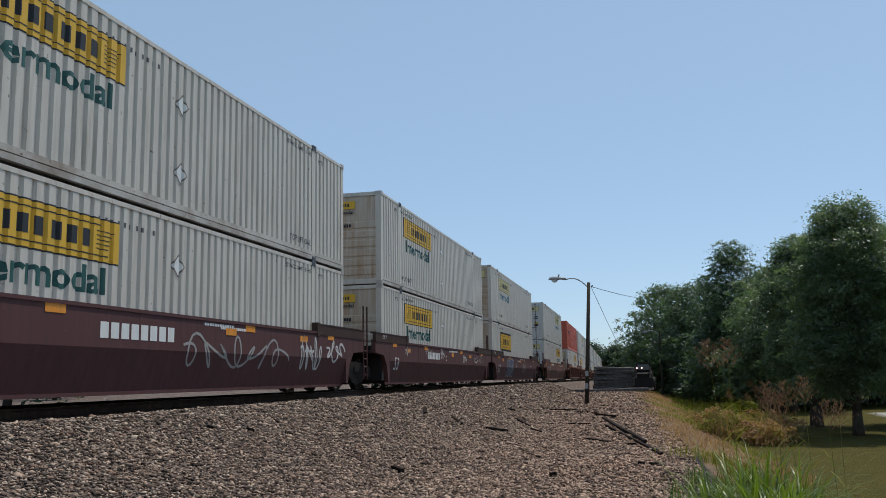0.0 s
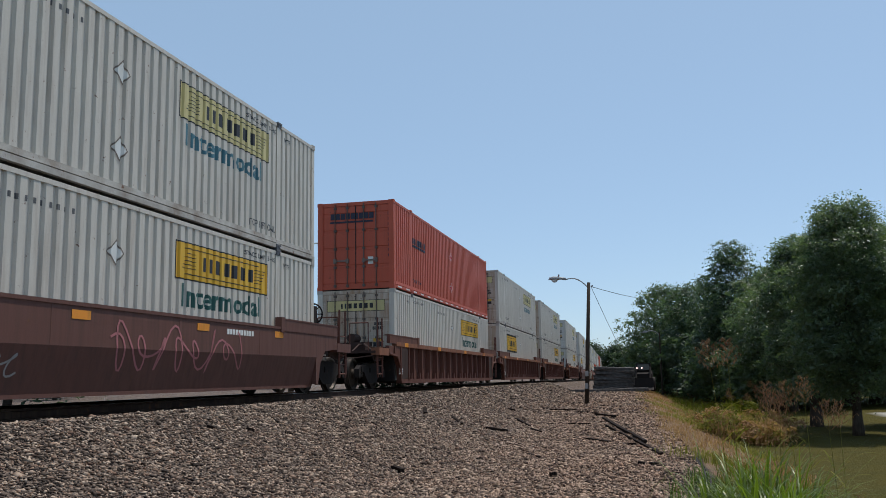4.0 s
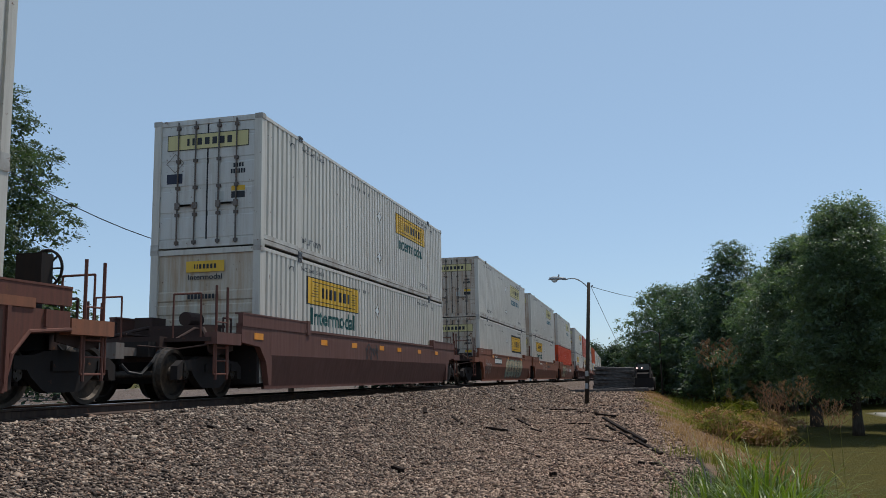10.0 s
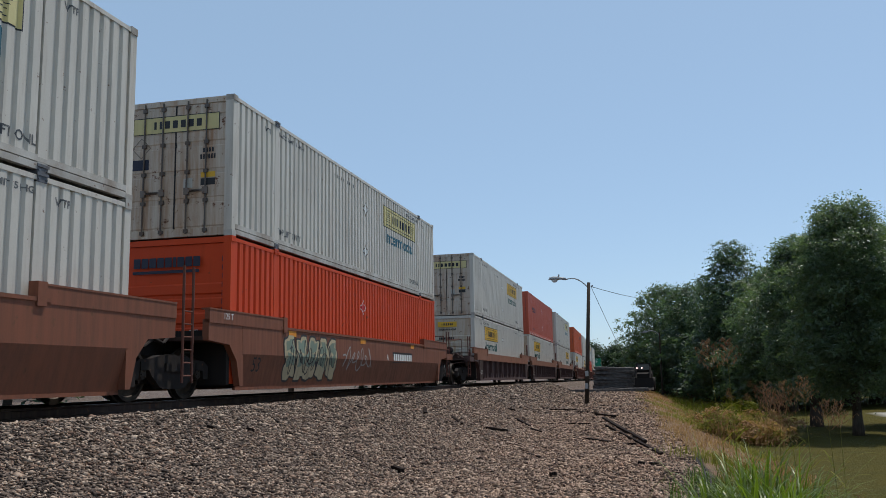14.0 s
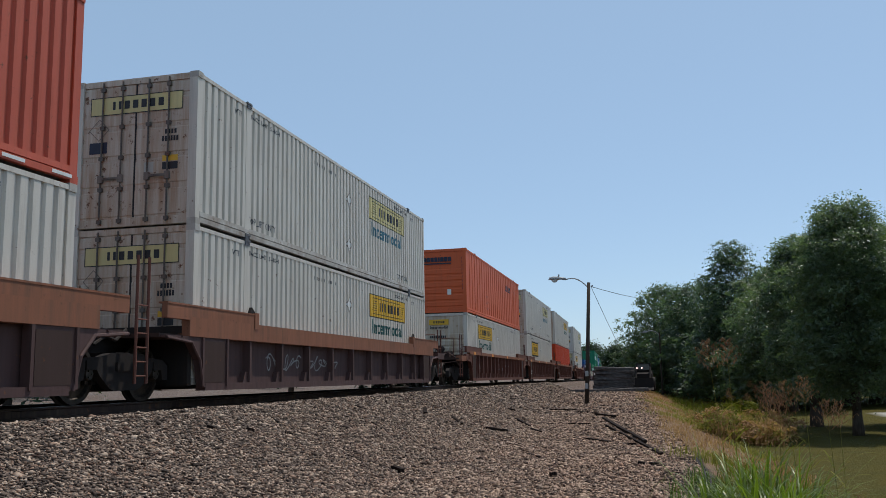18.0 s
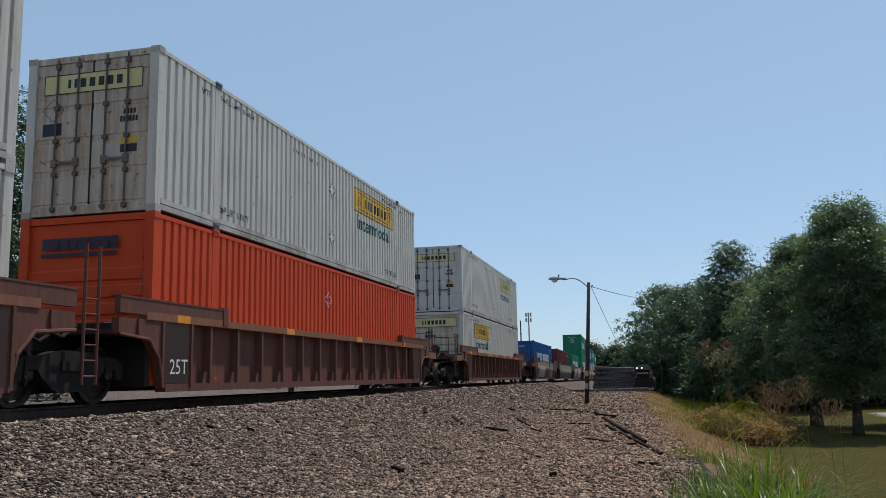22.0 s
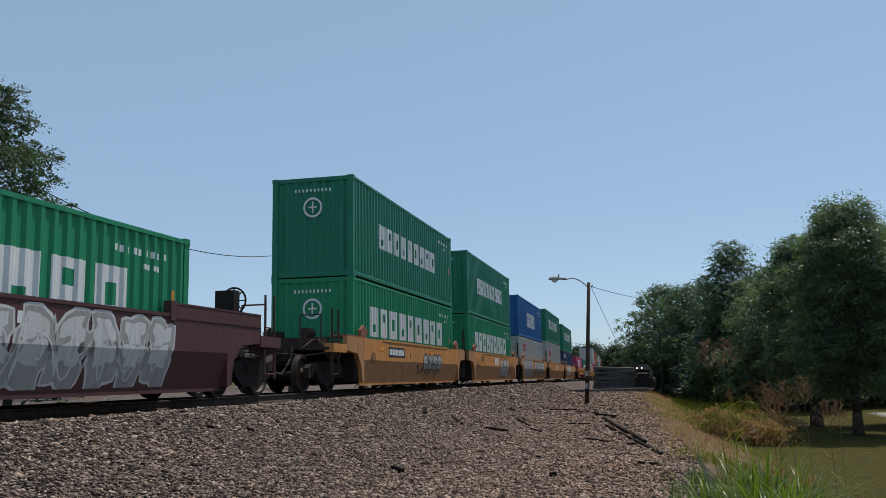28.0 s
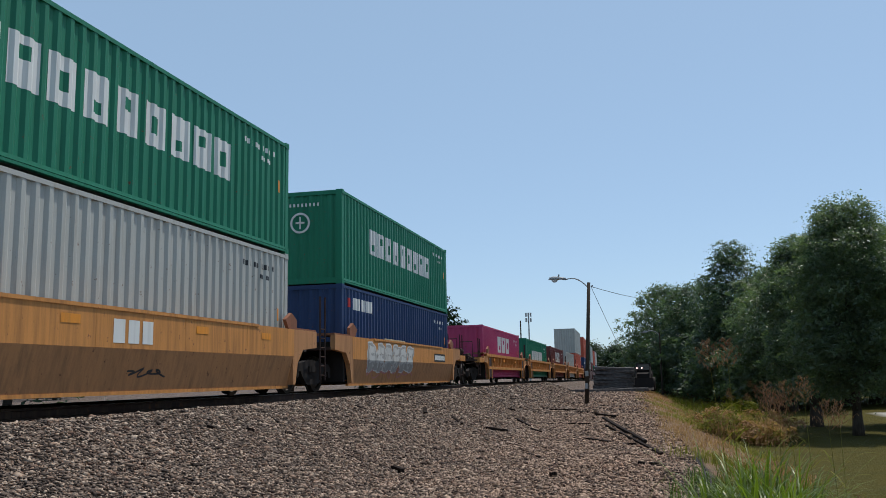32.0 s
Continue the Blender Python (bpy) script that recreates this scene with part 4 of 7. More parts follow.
        if kind == "end":
            bm = bmesh.new()
            yc = P + 2.5
            box(bm, -0.09, 0.09, *sorted((e * yc, e * (yc + 0.60))), 0.80, 0.95)
            prism(bm, [(-0.17, 0.74), (0.17, 0.74), (0.17, 1.02), (-0.17, 1.02)], *sorted((e * (yc + 0.55), e * (yc + 0.80))))
            part("coupler", bm, STEEL, unit, "knuckle coupler")
            # handrails, ladder and steps at the corners
            for sx in (1, -1):
                bm = bmesh.new()
                x = sx * (HALF_W - 0.10)
                yl = sorted((e * (P + 1.55), e * (P + 1.98)))
                ladder(bm, x, yl[0], yl[1], 0.35, 2.10 if sx > 0 else 1.9, 5)
                part("ladder", bm, trim, unit, "dark end ladder")
                bm = bmesh.new()
                xx = sx * (HALF_W - 0.35)
                rod(bm, [(xx, e * (P + 2.1), 1.1), (xx, e * (P + 2.1), 1.95), (sx * 0.55, e * (P + 2.1), 1.95), (sx * 0.55, e * (P + 2.1), 1.1)], 0.018)
                part("handrail", bm, trim, unit)
                bm = bmesh.new()
                box(bm, *sorted((sx * (HALF_W - 0.25), sx * HALF_W)), *sorted((e * (P + 1.15), e * (P + 2.12))), 1.00, 1.22)
                part("step_board", bm, body if style != "ribbed" else CAR_SILL, unit)
                bm = bmesh.new()
                rod(bm, [(x, e * (P + 1.5), 1.0), (x, e * (P + 1.5), 0.45), (x, e * (P + 2.05), 0.45), (x, e * (P + 2.05), 1.0)], 0.018)
                part("stirrup", bm, trim, unit)
            bm = bmesh.new()
            box(bm, -0.45, 0.75, *sorted((e * (P + 0.6), e * (P + 1.3))), 1.13, 1.42)
            bar(bm, (0.3, e * (P + 0.75), 1.55), (0.3, e * (P + 1.25), 1.55), 0.14, 12)
            rod(bm, [(-0.6, e * (P + 0.5), 1.2), (-0.6, e * (P + 1.9), 1.25)], 0.03)
            rod(bm, [(0.9, e * (P + 0.5), 1.25), (0.6, e * (P + 1.4), 1.35), (0.6, e * (P + 2.1), 1.1)], 0.025)
            part("brake_gear", bm, CAR_SOOT, unit, "brake cylinder and pipes")
            bm = bmesh.new()
            for sx in (1, -1):
                xo, xi = sx * (HALF_W - 0.20), sx * (HALF_W - 0.24)
                prism(bm, [(e * (P + 1.10), 1.06), (e * (P + 2.10), 1.06), (e * (P + 2.02), 0.86), (e * (P + 1.75), 0.80), (e * (P + 1.10), 0.90)], *sorted((xo, xi)), axis="x")
                rod(bm, [(xo, e * (P + 2.08), 1.10), (sx * 0.62, e * (P + 1.15), 1.40), (sx * 0.62, e * (P + 0.25), 1.44)], 0.035)
                rod(bm, [(xo, e * (P + 1.20), 1.10), (xo, e * (P + 1.20), 1.52), (xo, e * (P + 1.52), 1.52), (xo, e * (P + 1.52), 1.10)], 0.02)
                rod(bm, [(sx * 1.28, e * (P + 2.20), 0.98), (sx * 0.75, e * (P + 2.24), 0.92), (sx * 0.20, e * (P + 2.70), 0.98)], 0.016)
                for yy in (P + 1.20, P + 1.42, P + 1.64, P + 1.86):
                    box(bm, *sorted((sx * 0.40, xo)), *sorted((e * yy, e * (yy + 0.10))), 1.132, 1.165)
            box(bm, -0.40, 0.40, *sorted((e * (P + 2.05), e * (P + 2.30))), 0.70, 1.16)
            box(bm, -0.95, -0.55, *sorted((e * (P + 0.55), e * (P + 1.05))), 1.13, 1.62)
            part("end_platform", bm, CAR_SOOT, unit, "grimy end platform with braces and rods")
            bm = bmesh.new()
            tube(bm, [(0.38, e * (P + 2.25), 0.92), (0.40, e * (P + 2.50), 0.70), (0.36, e * (P + 2.80), 0.46), (0.24, e * (P + 3.02), 0.50), (0.16, e * (P + 3.12), 0.64)], 0.032, 7)
            part("air_hose", bm, BLACK, unit, "hanging rubber air hose")
            if e > 0:
                bm = bmesh.new()
                cz, cy, cx = 2.02, P + 1.72, 0.55
                n = 20
                ring = [(cx + math.cos(2 * math.pi * i / n) * 0.28, cy, cz + math.sin(2 * math.pi * i / n) * 0.28) for i in range(n + 1)]
                rod(bm, ring, 0.022)
                for i in range(4):
                    t = math.pi * i / 4
                    rod(bm, [(cx + math.cos(t) * 0.28, cy, cz + math.sin(t) * 0.28), (cx - math.cos(t) * 0.28, cy, cz - math.sin(t) * 0.28)], 0.014)
                part("brake_wheel", bm, CAR_DARK, unit, "spoked hand brake wheel")
                bm = bmesh.new()
                box(bm, cx - 0.28, cx + 0.16, cy - 0.30, cy - 0.05, 1.75, 2.22)
                box(bm, cx - 0.06, cx + 0.06, cy - 0.24, cy - 0.12, 1.10, 1.80)
                part("brake_housing", bm, CAR_DARK, unit)
            add_truck(unit, e * (P + 1.55))
        elif e < 0:
            # the unit carries the truck that it shares with the one before
            add_truck(unit, e * (P + 1.60))
            bm = bmesh.new()
            ladder(bm, HALF_W - 0.16, e * (P + 1.42), e * (P + 1.74), 0.30, 2.35, 6)
            part("ladder", bm, trim, unit, "dark ladder between the units")
            bm = bmesh.new()
            ladder(bm, -HALF_W + 0.16, e * (P + 1.42), e * (P + 1.74), 0.30, 2.35, 6)
            part("ladder", bm, trim, unit, "dark ladder between the units")
            bm = bmesh.new()
            rod(bm, [(0.7, e * (P + 1.1), 1.2), (0.85, e * (P + 1.6), 1.0), (0.7, e * (P + 2.1), 1.2)], 0.03)
            rod(bm, [(0.4, e * (P + 1.1), 1.15), (0.45, e * (P + 1.6), 0.95), (0.4, e * (P + 2.1), 1.15)], 0.03)
            bar(bm, (0, e * (P + 1.6), 0.80), (0, e * (P + 1.6), 1.10), 0.32, 16)
            part("air_hose", bm, CAR_DARK, unit, "looped air hose at the joint")
    # well floor, open between cross beams
    bm = bmesh.new()
    box(bm, -HALF_W + 0.2, HALF_W - 0.2, -0.35, 0.35, 0.20, 0.262)
    beam = part("cross_beam", bm, CAR_DARK, unit, place=pose(0, 0, 0))
    for y in (-P + 0.6, -P * 0.5, P * 0.5, P - 0.6):
        again("cross_beam", beam.data, unit, pose(0, y, 0))

    # painted marks on both sides
    def put(name, flat, mat, lab="", off=0.004, zmax=9.0):
        for sx in (1,):
            copy = flat.copy()
            for v in copy.verts:
                a, z = v.co.x, v.co.y
                x = HALF_W + off if smooth else HALF_W - RECESS + off
                if smooth and z < 0.84:
                    x -= (0.84 - z) / 0.66 * 0.16
                v.co = (x, a, z)
            for f in copy.faces:
                f.normal_update()
                if f.normal.x < 0:
                    f.normal_flip()
            ob = part(name, copy, mat, unit, lab, fix=False)
            ob.matrix_basis = SIDE_TURN[sx]
        flat.free()

    def creased(flat):
        bmesh.ops.bisect_plane(flat, geom=flat.verts[:] + flat.edges[:] + flat.faces[:], plane_co=(0, 0.84, 0), plane_no=(0, 1, 0), dist=1e-5)
        return flat

    for mk in marks:
        what = mk[0]
        if what == "bars":        # n, place from the near end of the well, width, z, height, material
            _, n, a, w, z, h, mat = mk
            put("serial_number", patches(letter_blocks(n, -P + a, -P + a + w, z, z + h, 0.3)), mat, "row of painted characters")
        elif what == "plate":     # the bars on a dark plate
            _, n, a, w, z, h = mk
            put("number_plate", patches([(-P + a - 0.1, -P + a + w + 0.1, z - 0.06, z + h + 0.06)]), BLACK, "black number panel")
            put("serial_number", patches(letter_blocks(n, -P + a, -P + a + w, z, z + h, 0.3)), INK_WHITE, "row of white characters", 0.007)
        elif what == "text":
            _, words, a, z, h, mat = mk
            t = text_bm(words, h * 1.38)
            put("lettering", creased(shifted(t, -P + a, z)), mat, "painted lettering " + words, 0.004 if smooth or a > 0.9 else RECESS + 0.008)
        elif what == "high":      # lettering on the raised end plate
            _, words, a, z, h, mat = mk
            put("lettering", shifted(text_bm(words, h * 1.38), -P + a, z), mat, "painted lettering " + words, 0.016 if smooth else RECESS + 0.016)
        elif what == "tabs":
            _, places, mat, z = mk
            for a in places:
                put("reflective_tab", patches([(-P + a, -P + a + 0.42, z, z + 0.13)]), mat, "", 0.006 if smooth else RECESS + 0.018)
        elif what == "scrawl":
            _, a0, a1, z0, z1, loops, w, mat = mk
            put("graffiti", creased(scribble(rng, -P + a0, -P + a1, z0, z1, loops, w)), SPRAY[mat], mat + " sprayed scrawl", 0.006)
        elif what == "piece":
            _, a0, a1, z0, z1, n, mat, edge = mk
            start = rng.randint(1, 9999)
            put("graffiti_outline", creased(bubble_piece(random.Random(start), -P + a0, -P + a1, z0, z1, n, 0.05)), SPRAY[edge], edge + " sprayed outlines", 0.005)
            put("graffiti", creased(bubble_piece(random.Random(start), -P + a0, -P + a1, z0, z1, n)), SPRAY[mat], mat + " sprayed jagged shapes", 0.008)
            inner = {"green": "cream", "silver": "white", "cream": "green", "white": "silver"}.get(mat)
            if inner:
                put("graffiti_fill", creased(bubble_piece(random.Random(start), -P + a0, -P + a1, z0 + 0.22 * (z1 - z0), z1, n, -0.09)), SPRAY[inner], inner + " sprayed fill", 0.0095)
            put("graffiti_line", creased(scribble(rng, -P + a0, -P + a1, z0 + 0.04, z1 - 0.04, n * 2, 0.03)), SPRAY[edge], edge + " sprayed lines", 0.011)
        elif what == "panel":
            _, a0, a1, z0, z1, mat = mk
            put("painted_panel", creased(patches([(-P + a0, -P + a1, z0, z1)])), mat, "painted panel")
    return unit


# ---------------------------------------------------------------- the train
TEMPLATES = {}


def box_of(key):
    """A container of the kind key (a dash after it: the lower sort), built the first time and copied after that."""
    if key not in TEMPLATES:
        low = key.endswith("-")
        spec = {
            "white": ("intermodal_container", "white corrugated 53-foot container with a yellow sign", 53, WHITE, "sign_plain", "white_nose", "white_door", True),
            "white_wide": ("intermodal_container", "white 53-foot container with a wide yellow nose sign", 53, WHITE, "sign_plain", "white_nose_wide", "white_door", True),
            "faded": ("intermodal_container", "dirty white 53-foot container with a faded yellow sign", 53, WHITE, "sign_faded", "white_nose_wide", "white_door", True),
            "faded_clean": ("intermodal_container", "white 53-foot container with clean doors and a faded sign", 53, WHITE, "sign_faded", "white_nose_wide", "white_door", True),
            "white_clean": ("intermodal_container", "white 53-foot container with clean doors and a yellow sign", 53, WHITE, "sign_plain", "white_nose", "white_door", True),
            "border": ("intermodal_container", "white 53-foot container with a black-bordered yellow sign", 53, WHITE, "sign_border", "white_nose", "white_door", True),
            "red": ("intermodal_container", "bright red-orange corrugated 53-foot container", 53, RED, "red_nose", "red_nose", "red_door", True),
            "red_old": ("intermodal_container", "dull red 53-foot container with white reflective dashes", 53, RED_OLD, "red_door", "red_nose", "red_door", True),
            "orange": ("intermodal_container", "orange smooth-sided 53-foot container with slim posts", 53, ORANGE, "orange", "red_nose", "red_door", False),
            "grey53": ("intermodal_container", "plain pale grey 53-foot container", 53, GREY, "plain", "none", "none", True),
            "blue_words": ("shipping_container", "blue corrugated 40-foot container with white blocks", 40, BLUE, "line_two_words", "line_end", "line_end", True),
            "maroon": ("shipping_container", "maroon corrugated 40-foot container", 40, MAROON, "plain", "none", "none", True),
            "green_large": ("shipping_container", "green 40-foot container with large white blocks", 40, GREEN, "line_large", "line_badge", "line_badge", True),
            "green_medium": ("shipping_container", "deep green 40-foot container with white blocks", 40, GREEN_DEEP, "line_medium", "line_badge", "line_badge", True),
            "blue_six": ("shipping_container", "blue 40-foot container with tall white blocks", 40, BLUE, "line_six", "line_badge", "line_end", True),
            "grey_red": ("shipping_container", "pale grey 40-foot container with a red mark", 40, GREY, "red_mark", "none", "none", True),
            "navy": ("shipping_container", "navy blue 40-foot container with a small mark", 40, NAVY, "small_mark", "none", "none", True),
            "pink": ("shipping_container", "magenta 40-foot container with three white blocks", 40, PINK, "three_tall", "none", "none", True),
            "teal": ("shipping_container", "deep green 40-foot container with five white blocks", 40, GREEN_DEEP, "five_mid", "none", "none", True),
            "maroon_mark": ("shipping_container", "maroon 40-foot container with three white blocks", 40, MAROON, "three_tall", "none", "none", True),
            "grey40": ("shipping_container", "plain pale grey 40-foot container", 40, GREY, "plain", "none", "none", True),
            "red40": ("shipping_container", "dull red corrugated 40-foot container", 40, RED_OLD, "plain", "none", "none", True),
        }[key.rstrip("-")]
        name, label, size, mat, sk, nk, dk, ribs = spec
        TEMPLATES[key] = make_container(name, label, size, mat, sk, nk, dk, ribs, low, clean="clean" in key)
        return TEMPLATES[key]
    return copy_thing(TEMPLATES[key], Matrix.Identity(4))


# place of the near end along the train at 0 s; upper box, lower box; n: nose first, d: doors first
LOADS = [
    (5.45, 53, "white n", "white n"), (24.9, 53, "white n", "white n"), (43.6, 53, "faded n", "border n"),
    (67.0, 53, "faded_clean d", "white_clean d"),
    (89.85, 53, "red_old d", "white d"), (109.45, 53, "faded d", "border n"), (128.9, 53, "faded d", "white d"),
    (152.1, 53, "faded_clean d", "white_clean d"),
    (175.6, 53, "white_clean d", "white n"),
    (199.2, 53, "faded d", "border d"), (218.4, 53, "faded d", "white_wide n"), (237.9, 53, "faded d", "red n"),
    (261.65, 53, "white d", "white n"), (280.65, 53, "red_old d", "white n"), (300.1, 53, "faded d", "white d"),
    (323.6, 53, "orange n", "white n"), (343.0, 53, "faded d", "border n"), (362.4, 53, "white d", "red n"),
    (386.3, 53, "faded_clean d", "white_wide n"),
    (410.9, 48, "", "blue_words- n"), (429.0, 48, "", "maroon- n"), (446.9, 48, "", "green_large- n"),
    (467.8, 40, "green_medium n", "green_large n"), (483.25, 40, "green_medium n", "green_large n"), (499.05, 40, "blue_six- n", "grey_red- n"), (514.8, 40, "green_medium- n", "grey_red n"), (530.5, 40, "green_medium- n", "navy- n"),
    (550.2, 40, "", "pink- n"), (565.8, 40, "", "teal- n"), (581.4, 40, "", "maroon_mark- n"), (597.0, 40, "", "grey40- n"), (612.6, 40, "grey40 n", "red40 n"),
    (633.6, 40, "red40 n", "navy n"), (649.2, 40, "teal- n", "grey40 n"), (664.8, 40, "grey40 n", "maroon n"), (680.4, 40, "red40 n", "teal- n"), (696.0, 40, "grey40 n", "blue_words n"),
]
J, E = "joint", "end"
W_ = INK_WHITE
WAGONS = [
    ("maroon", E, J, [("bars", 8, 5.6, 2.0, 0.98, 0.24, W_), ("text", "53", 0.9, 0.52, 0.38, W_), ("scrawl", 7.5, 12.5, 0.5, 1.2, 8, 0.05, "silver"), ("scrawl", 12.8, 14.3, 0.45, 1.35, 5, 0.05, "white"), ("scrawl", 14.4, 15.8, 0.7, 1.3, 4, 0.06, "white"), ("tabs", (9.4, 12.9), TAB, 1.18), ("bars", 12, 9.2, 1.0, 1.28, 0.05, W_)]),
    ("maroon", J, J, [("high", "125 T", -0.5, 1.47, 0.12, W_), ("bars", 8, 4.9, 1.7, 0.98, 0.24, W_), ("text", "53", 0.75, 0.58, 0.40, W_), ("text", "C", 7.6, 0.95, 0.2, W_), ("scrawl", 1.9, 2.5, 1.0, 1.35, 3, 0.04, "white"), ("scrawl", 4.4, 5.6, 1.05, 1.35, 4, 0.035, "silver"), ("scrawl", 6.7, 7.4, 0.95, 1.4, 3, 0.04, "white"), ("scrawl", 10.6, 11.4, 0.9, 1.25, 3, 0.04, "white"), ("scrawl", 12.8, 15, 0.9, 1.3, 5, 0.03, "silver"), ("tabs", (2.2, 8.6, 12.0), TAB, 1.14), ("bars", 12, 8.2, 1.1, 1.30, 0.05, W_)]),
    ("maroon", J, E, [("high", "125 T", -0.5, 1.47, 0.12, W_), ("text", "53", 0.72, 0.55, 0.42, W_), ("text", "40", 2.3, 1.14, 0.14, W_), ("text", "B", 7.0, 0.84, 0.2, W_), ("piece", 3.6, 6.0, 0.36, 1.30, 4, "blue", "silver"), ("scrawl", 9.4, 11.2, 0.5, 1.2, 5, 0.035, "silver"), ("bars", 9, 7.6, 1.2, 1.20, 0.06, W_), ("tabs", (2.0, 8.4), TAB, 1.16)]),
    ("oxide_tabs", E, E, [("tabs", (-0.9, 3.2, 7.0, 10.4, 13.6), TAB, 1.22), ("bars", 10, 3.7, 1.9, 1.22, 0.14, W_), ("scrawl", 0.1, 3.4, 0.5, 1.36, 9, 0.03, "silver"), ("scrawl", 4.8, 6.2, 0.4, 0.8, 4, 0.03, "silver"), ("scrawl", 7.5, 12.5, 0.4, 1.3, 9, 0.04, "rose"), ("bars", 10, 11.5, 1.1, 1.2, 0.1, W_)]),
    ("ribbed", E, J, [("text", "125T", -0.2, 0.45, 0.18, W_), ("panel", 8.2, 8.7, 0.7, 0.98, SPRAY["blue"])]),
    ("ribbed", J, J, [("text", "125T", 0.2, 0.45, 0.2, W_), ("scrawl", 9.3, 10.2, 0.6, 1.0, 3, 0.04, "blue")]),
    ("ribbed", J, E, [("text", "125T", 0.2, 0.45, 0.2, W_), ("bars", 9, 10.0, 1.2, 0.75, 0.16, W_)]),
    ("ribbed", E, E, [("high", "53", -0.6, 1.47, 0.1, W_), ("bars", 4, 2.6, 0.62, 0.86, 0.20, W_), ("bars", 5, 3.65, 0.66, 0.86, 0.20, W_), ("tabs", (1.5, 5.1, 8.5, 12.5), TAB, 1.32), ("text", "40", 2.0, 0.9, 0.14, YELLOW), ("piece", 10.6, 12.0, 0.62, 0.92, 3, "white", "silver"), ("bars", 6, 5.2, 0.5, 0.7, 0.1, W_)]),
    ("oxide_tabs", E, E, [("tabs", (-0.6, 3.0, 5.2, 7.6, 9.4, 11.8, 14.2), TAB, 1.14), ("scrawl", 6.2, 7.6, 0.8, 1.3, 4, 0.05, "black")]),
    ("oxide", E, J, [("plate", 10, 3.1, 2.0, 1.02, 0.20), ("text", "23", 0.4, 0.45, 0.3, BLACK), ("scrawl", 0.5, 2.2, 0.4, 1.2, 6, 0.03, "silver"), ("scrawl", 3.0, 3.9, 1.28, 1.42, 3, 0.03, "white"), ("piece", 6.5, 12.8, 0.30, 1.28, 6, "green", "black"), ("scrawl", 6.4, 13.0, 0.3, 1.3, 11, 0.05, "blue")]),
    ("oxide", J, J, [("text", "53", 0.8, 0.5, 0.3, BLACK), ("bars", 9, 3.0, 1.4, 1.2, 0.08, W_), ("bars", 10, 8.0, 1.6, 1.0, 0.18, BLACK), ("text", "C", 9.9, 1.0, 0.16, BLACK), ("scrawl", 4.4, 7.8, 0.7, 1.3, 8, 0.03, "silver")]),
    ("oxide", J, E, [("text", "53", 0.7, 0.5, 0.3, BLACK), ("plate", 10, 10.3, 2.0, 0.86, 0.2), ("text", "A", 9.6, 0.86, 0.2, W_), ("piece", 2.2, 5.4, 0.32, 1.30, 5, "cream", "black"), ("scrawl", 5.6, 8.4, 0.5, 1.2, 7, 0.04, "silver"), ("scrawl", 2.2, 5.5, 0.35, 1.25, 6, 0.06, "green")]),
    ("ribbed_sill", E, J, [("text", "123", 0.3, 0.45, 0.2, W_)]), ("ribbed_sill", J, J, [("text", "125", 0.2, 0.45, 0.2, W_), ("scrawl", 9.0, 9.8, 0.5, 0.8, 3, 0.03, "silver")]),
    ("ribbed_sill", J, E, [("scrawl", 2.8, 5.0, 0.5, 0.9, 6, 0.03, "silver"), ("scrawl", 5.2, 7.4, 0.5, 0.9, 6, 0.03, "silver")]),
    ("ribbed", E, J, [("scrawl", 2.2, 2.9, 0.5, 1.1, 3, 0.03, "silver"), ("scrawl", 6.8, 12.5, 0.5, 1.0, 12, 0.03, "silver")]),
    ("ribbed", J, J, [("text", "25T", 0.3, 0.5, 0.24, W_), ("scrawl", 4.6, 8.0, 0.6, 1.0, 8, 0.04, "silver")]),
    ("ribbed", J, E, [("text", "25T", 0.3, 0.45, 0.26, W_)]),
    ("ribbed", E, E, [("tabs", (5.6, 7.0, 9.5, 11.8, 13.6), TAB, 1.32), ("scrawl", 9.8, 10.6, 0.5, 0.9, 3, 0.04, "white"), ("piece", 10.8, 12.2, 0.6, 0.9, 4, "silver", "white")]),
    ("kcs", E, J, [("piece", 1.2, 8.6, 0.98, 1.40, 8, "cream", "rose"), ("plate", 8, 5.0, 1.2, 1.22, 0.13), ("bars", 8, 3.9, 1.4, 1.20, 0.16, W_), ("piece", 2.2, 6.2, 0.34, 1.26, 5, "silver", "white"), ("piece", 9.6, 11.6, 0.30, 1.36, 3, "cream", "green"), ("scrawl", 7.0, 9.4, 0.5, 1.3, 8, 0.04, "cream"), ("scrawl", 11.8, 14.0, 0.5, 1.3, 6, 0.03, "silver"), ("tabs", (1.0, 7.8, 13.2), TAB, 1.18)]),
    ("kcs", J, J, [("piece", 0.4, 13.8, 0.72, 1.42, 9, "cream", "silver"), ("scrawl", 4.0, 9.0, 0.4, 1.2, 9, 0.04, "silver")]),
    ("kcs", J, E, [("piece", 2.0, 5.6, 0.26, 1.30, 4, "silver", "black"), ("piece", 7.4, 12.6, 0.24, 1.34, 7, "silver", "white"), ("bars", 7, 8.4, 1.2, 1.1, 0.16, W_), ("scrawl", 5.4, 7.6, 0.4, 1.2, 6, 0.03, "rose"), ("tabs", (3.6,), TAB, 1.14)]),
    ("yellow", E, J, [("plate", 10, 2.6, 1.55, 1.02, 0.18), ("text", "40", 0.75, 0.72, 0.36, BLACK), ("text", "B", 4.9, 0.98, 0.16, BLACK), ("piece", 6.6, 9.2, 0.62, 1.12, 4, "silver", "black"), ("scrawl", 5.4, 9.6, 0.4, 0.8, 8, 0.05, "black"), ("tabs", (1.6, 7.6, 10.8), TAB, 1.12)]),
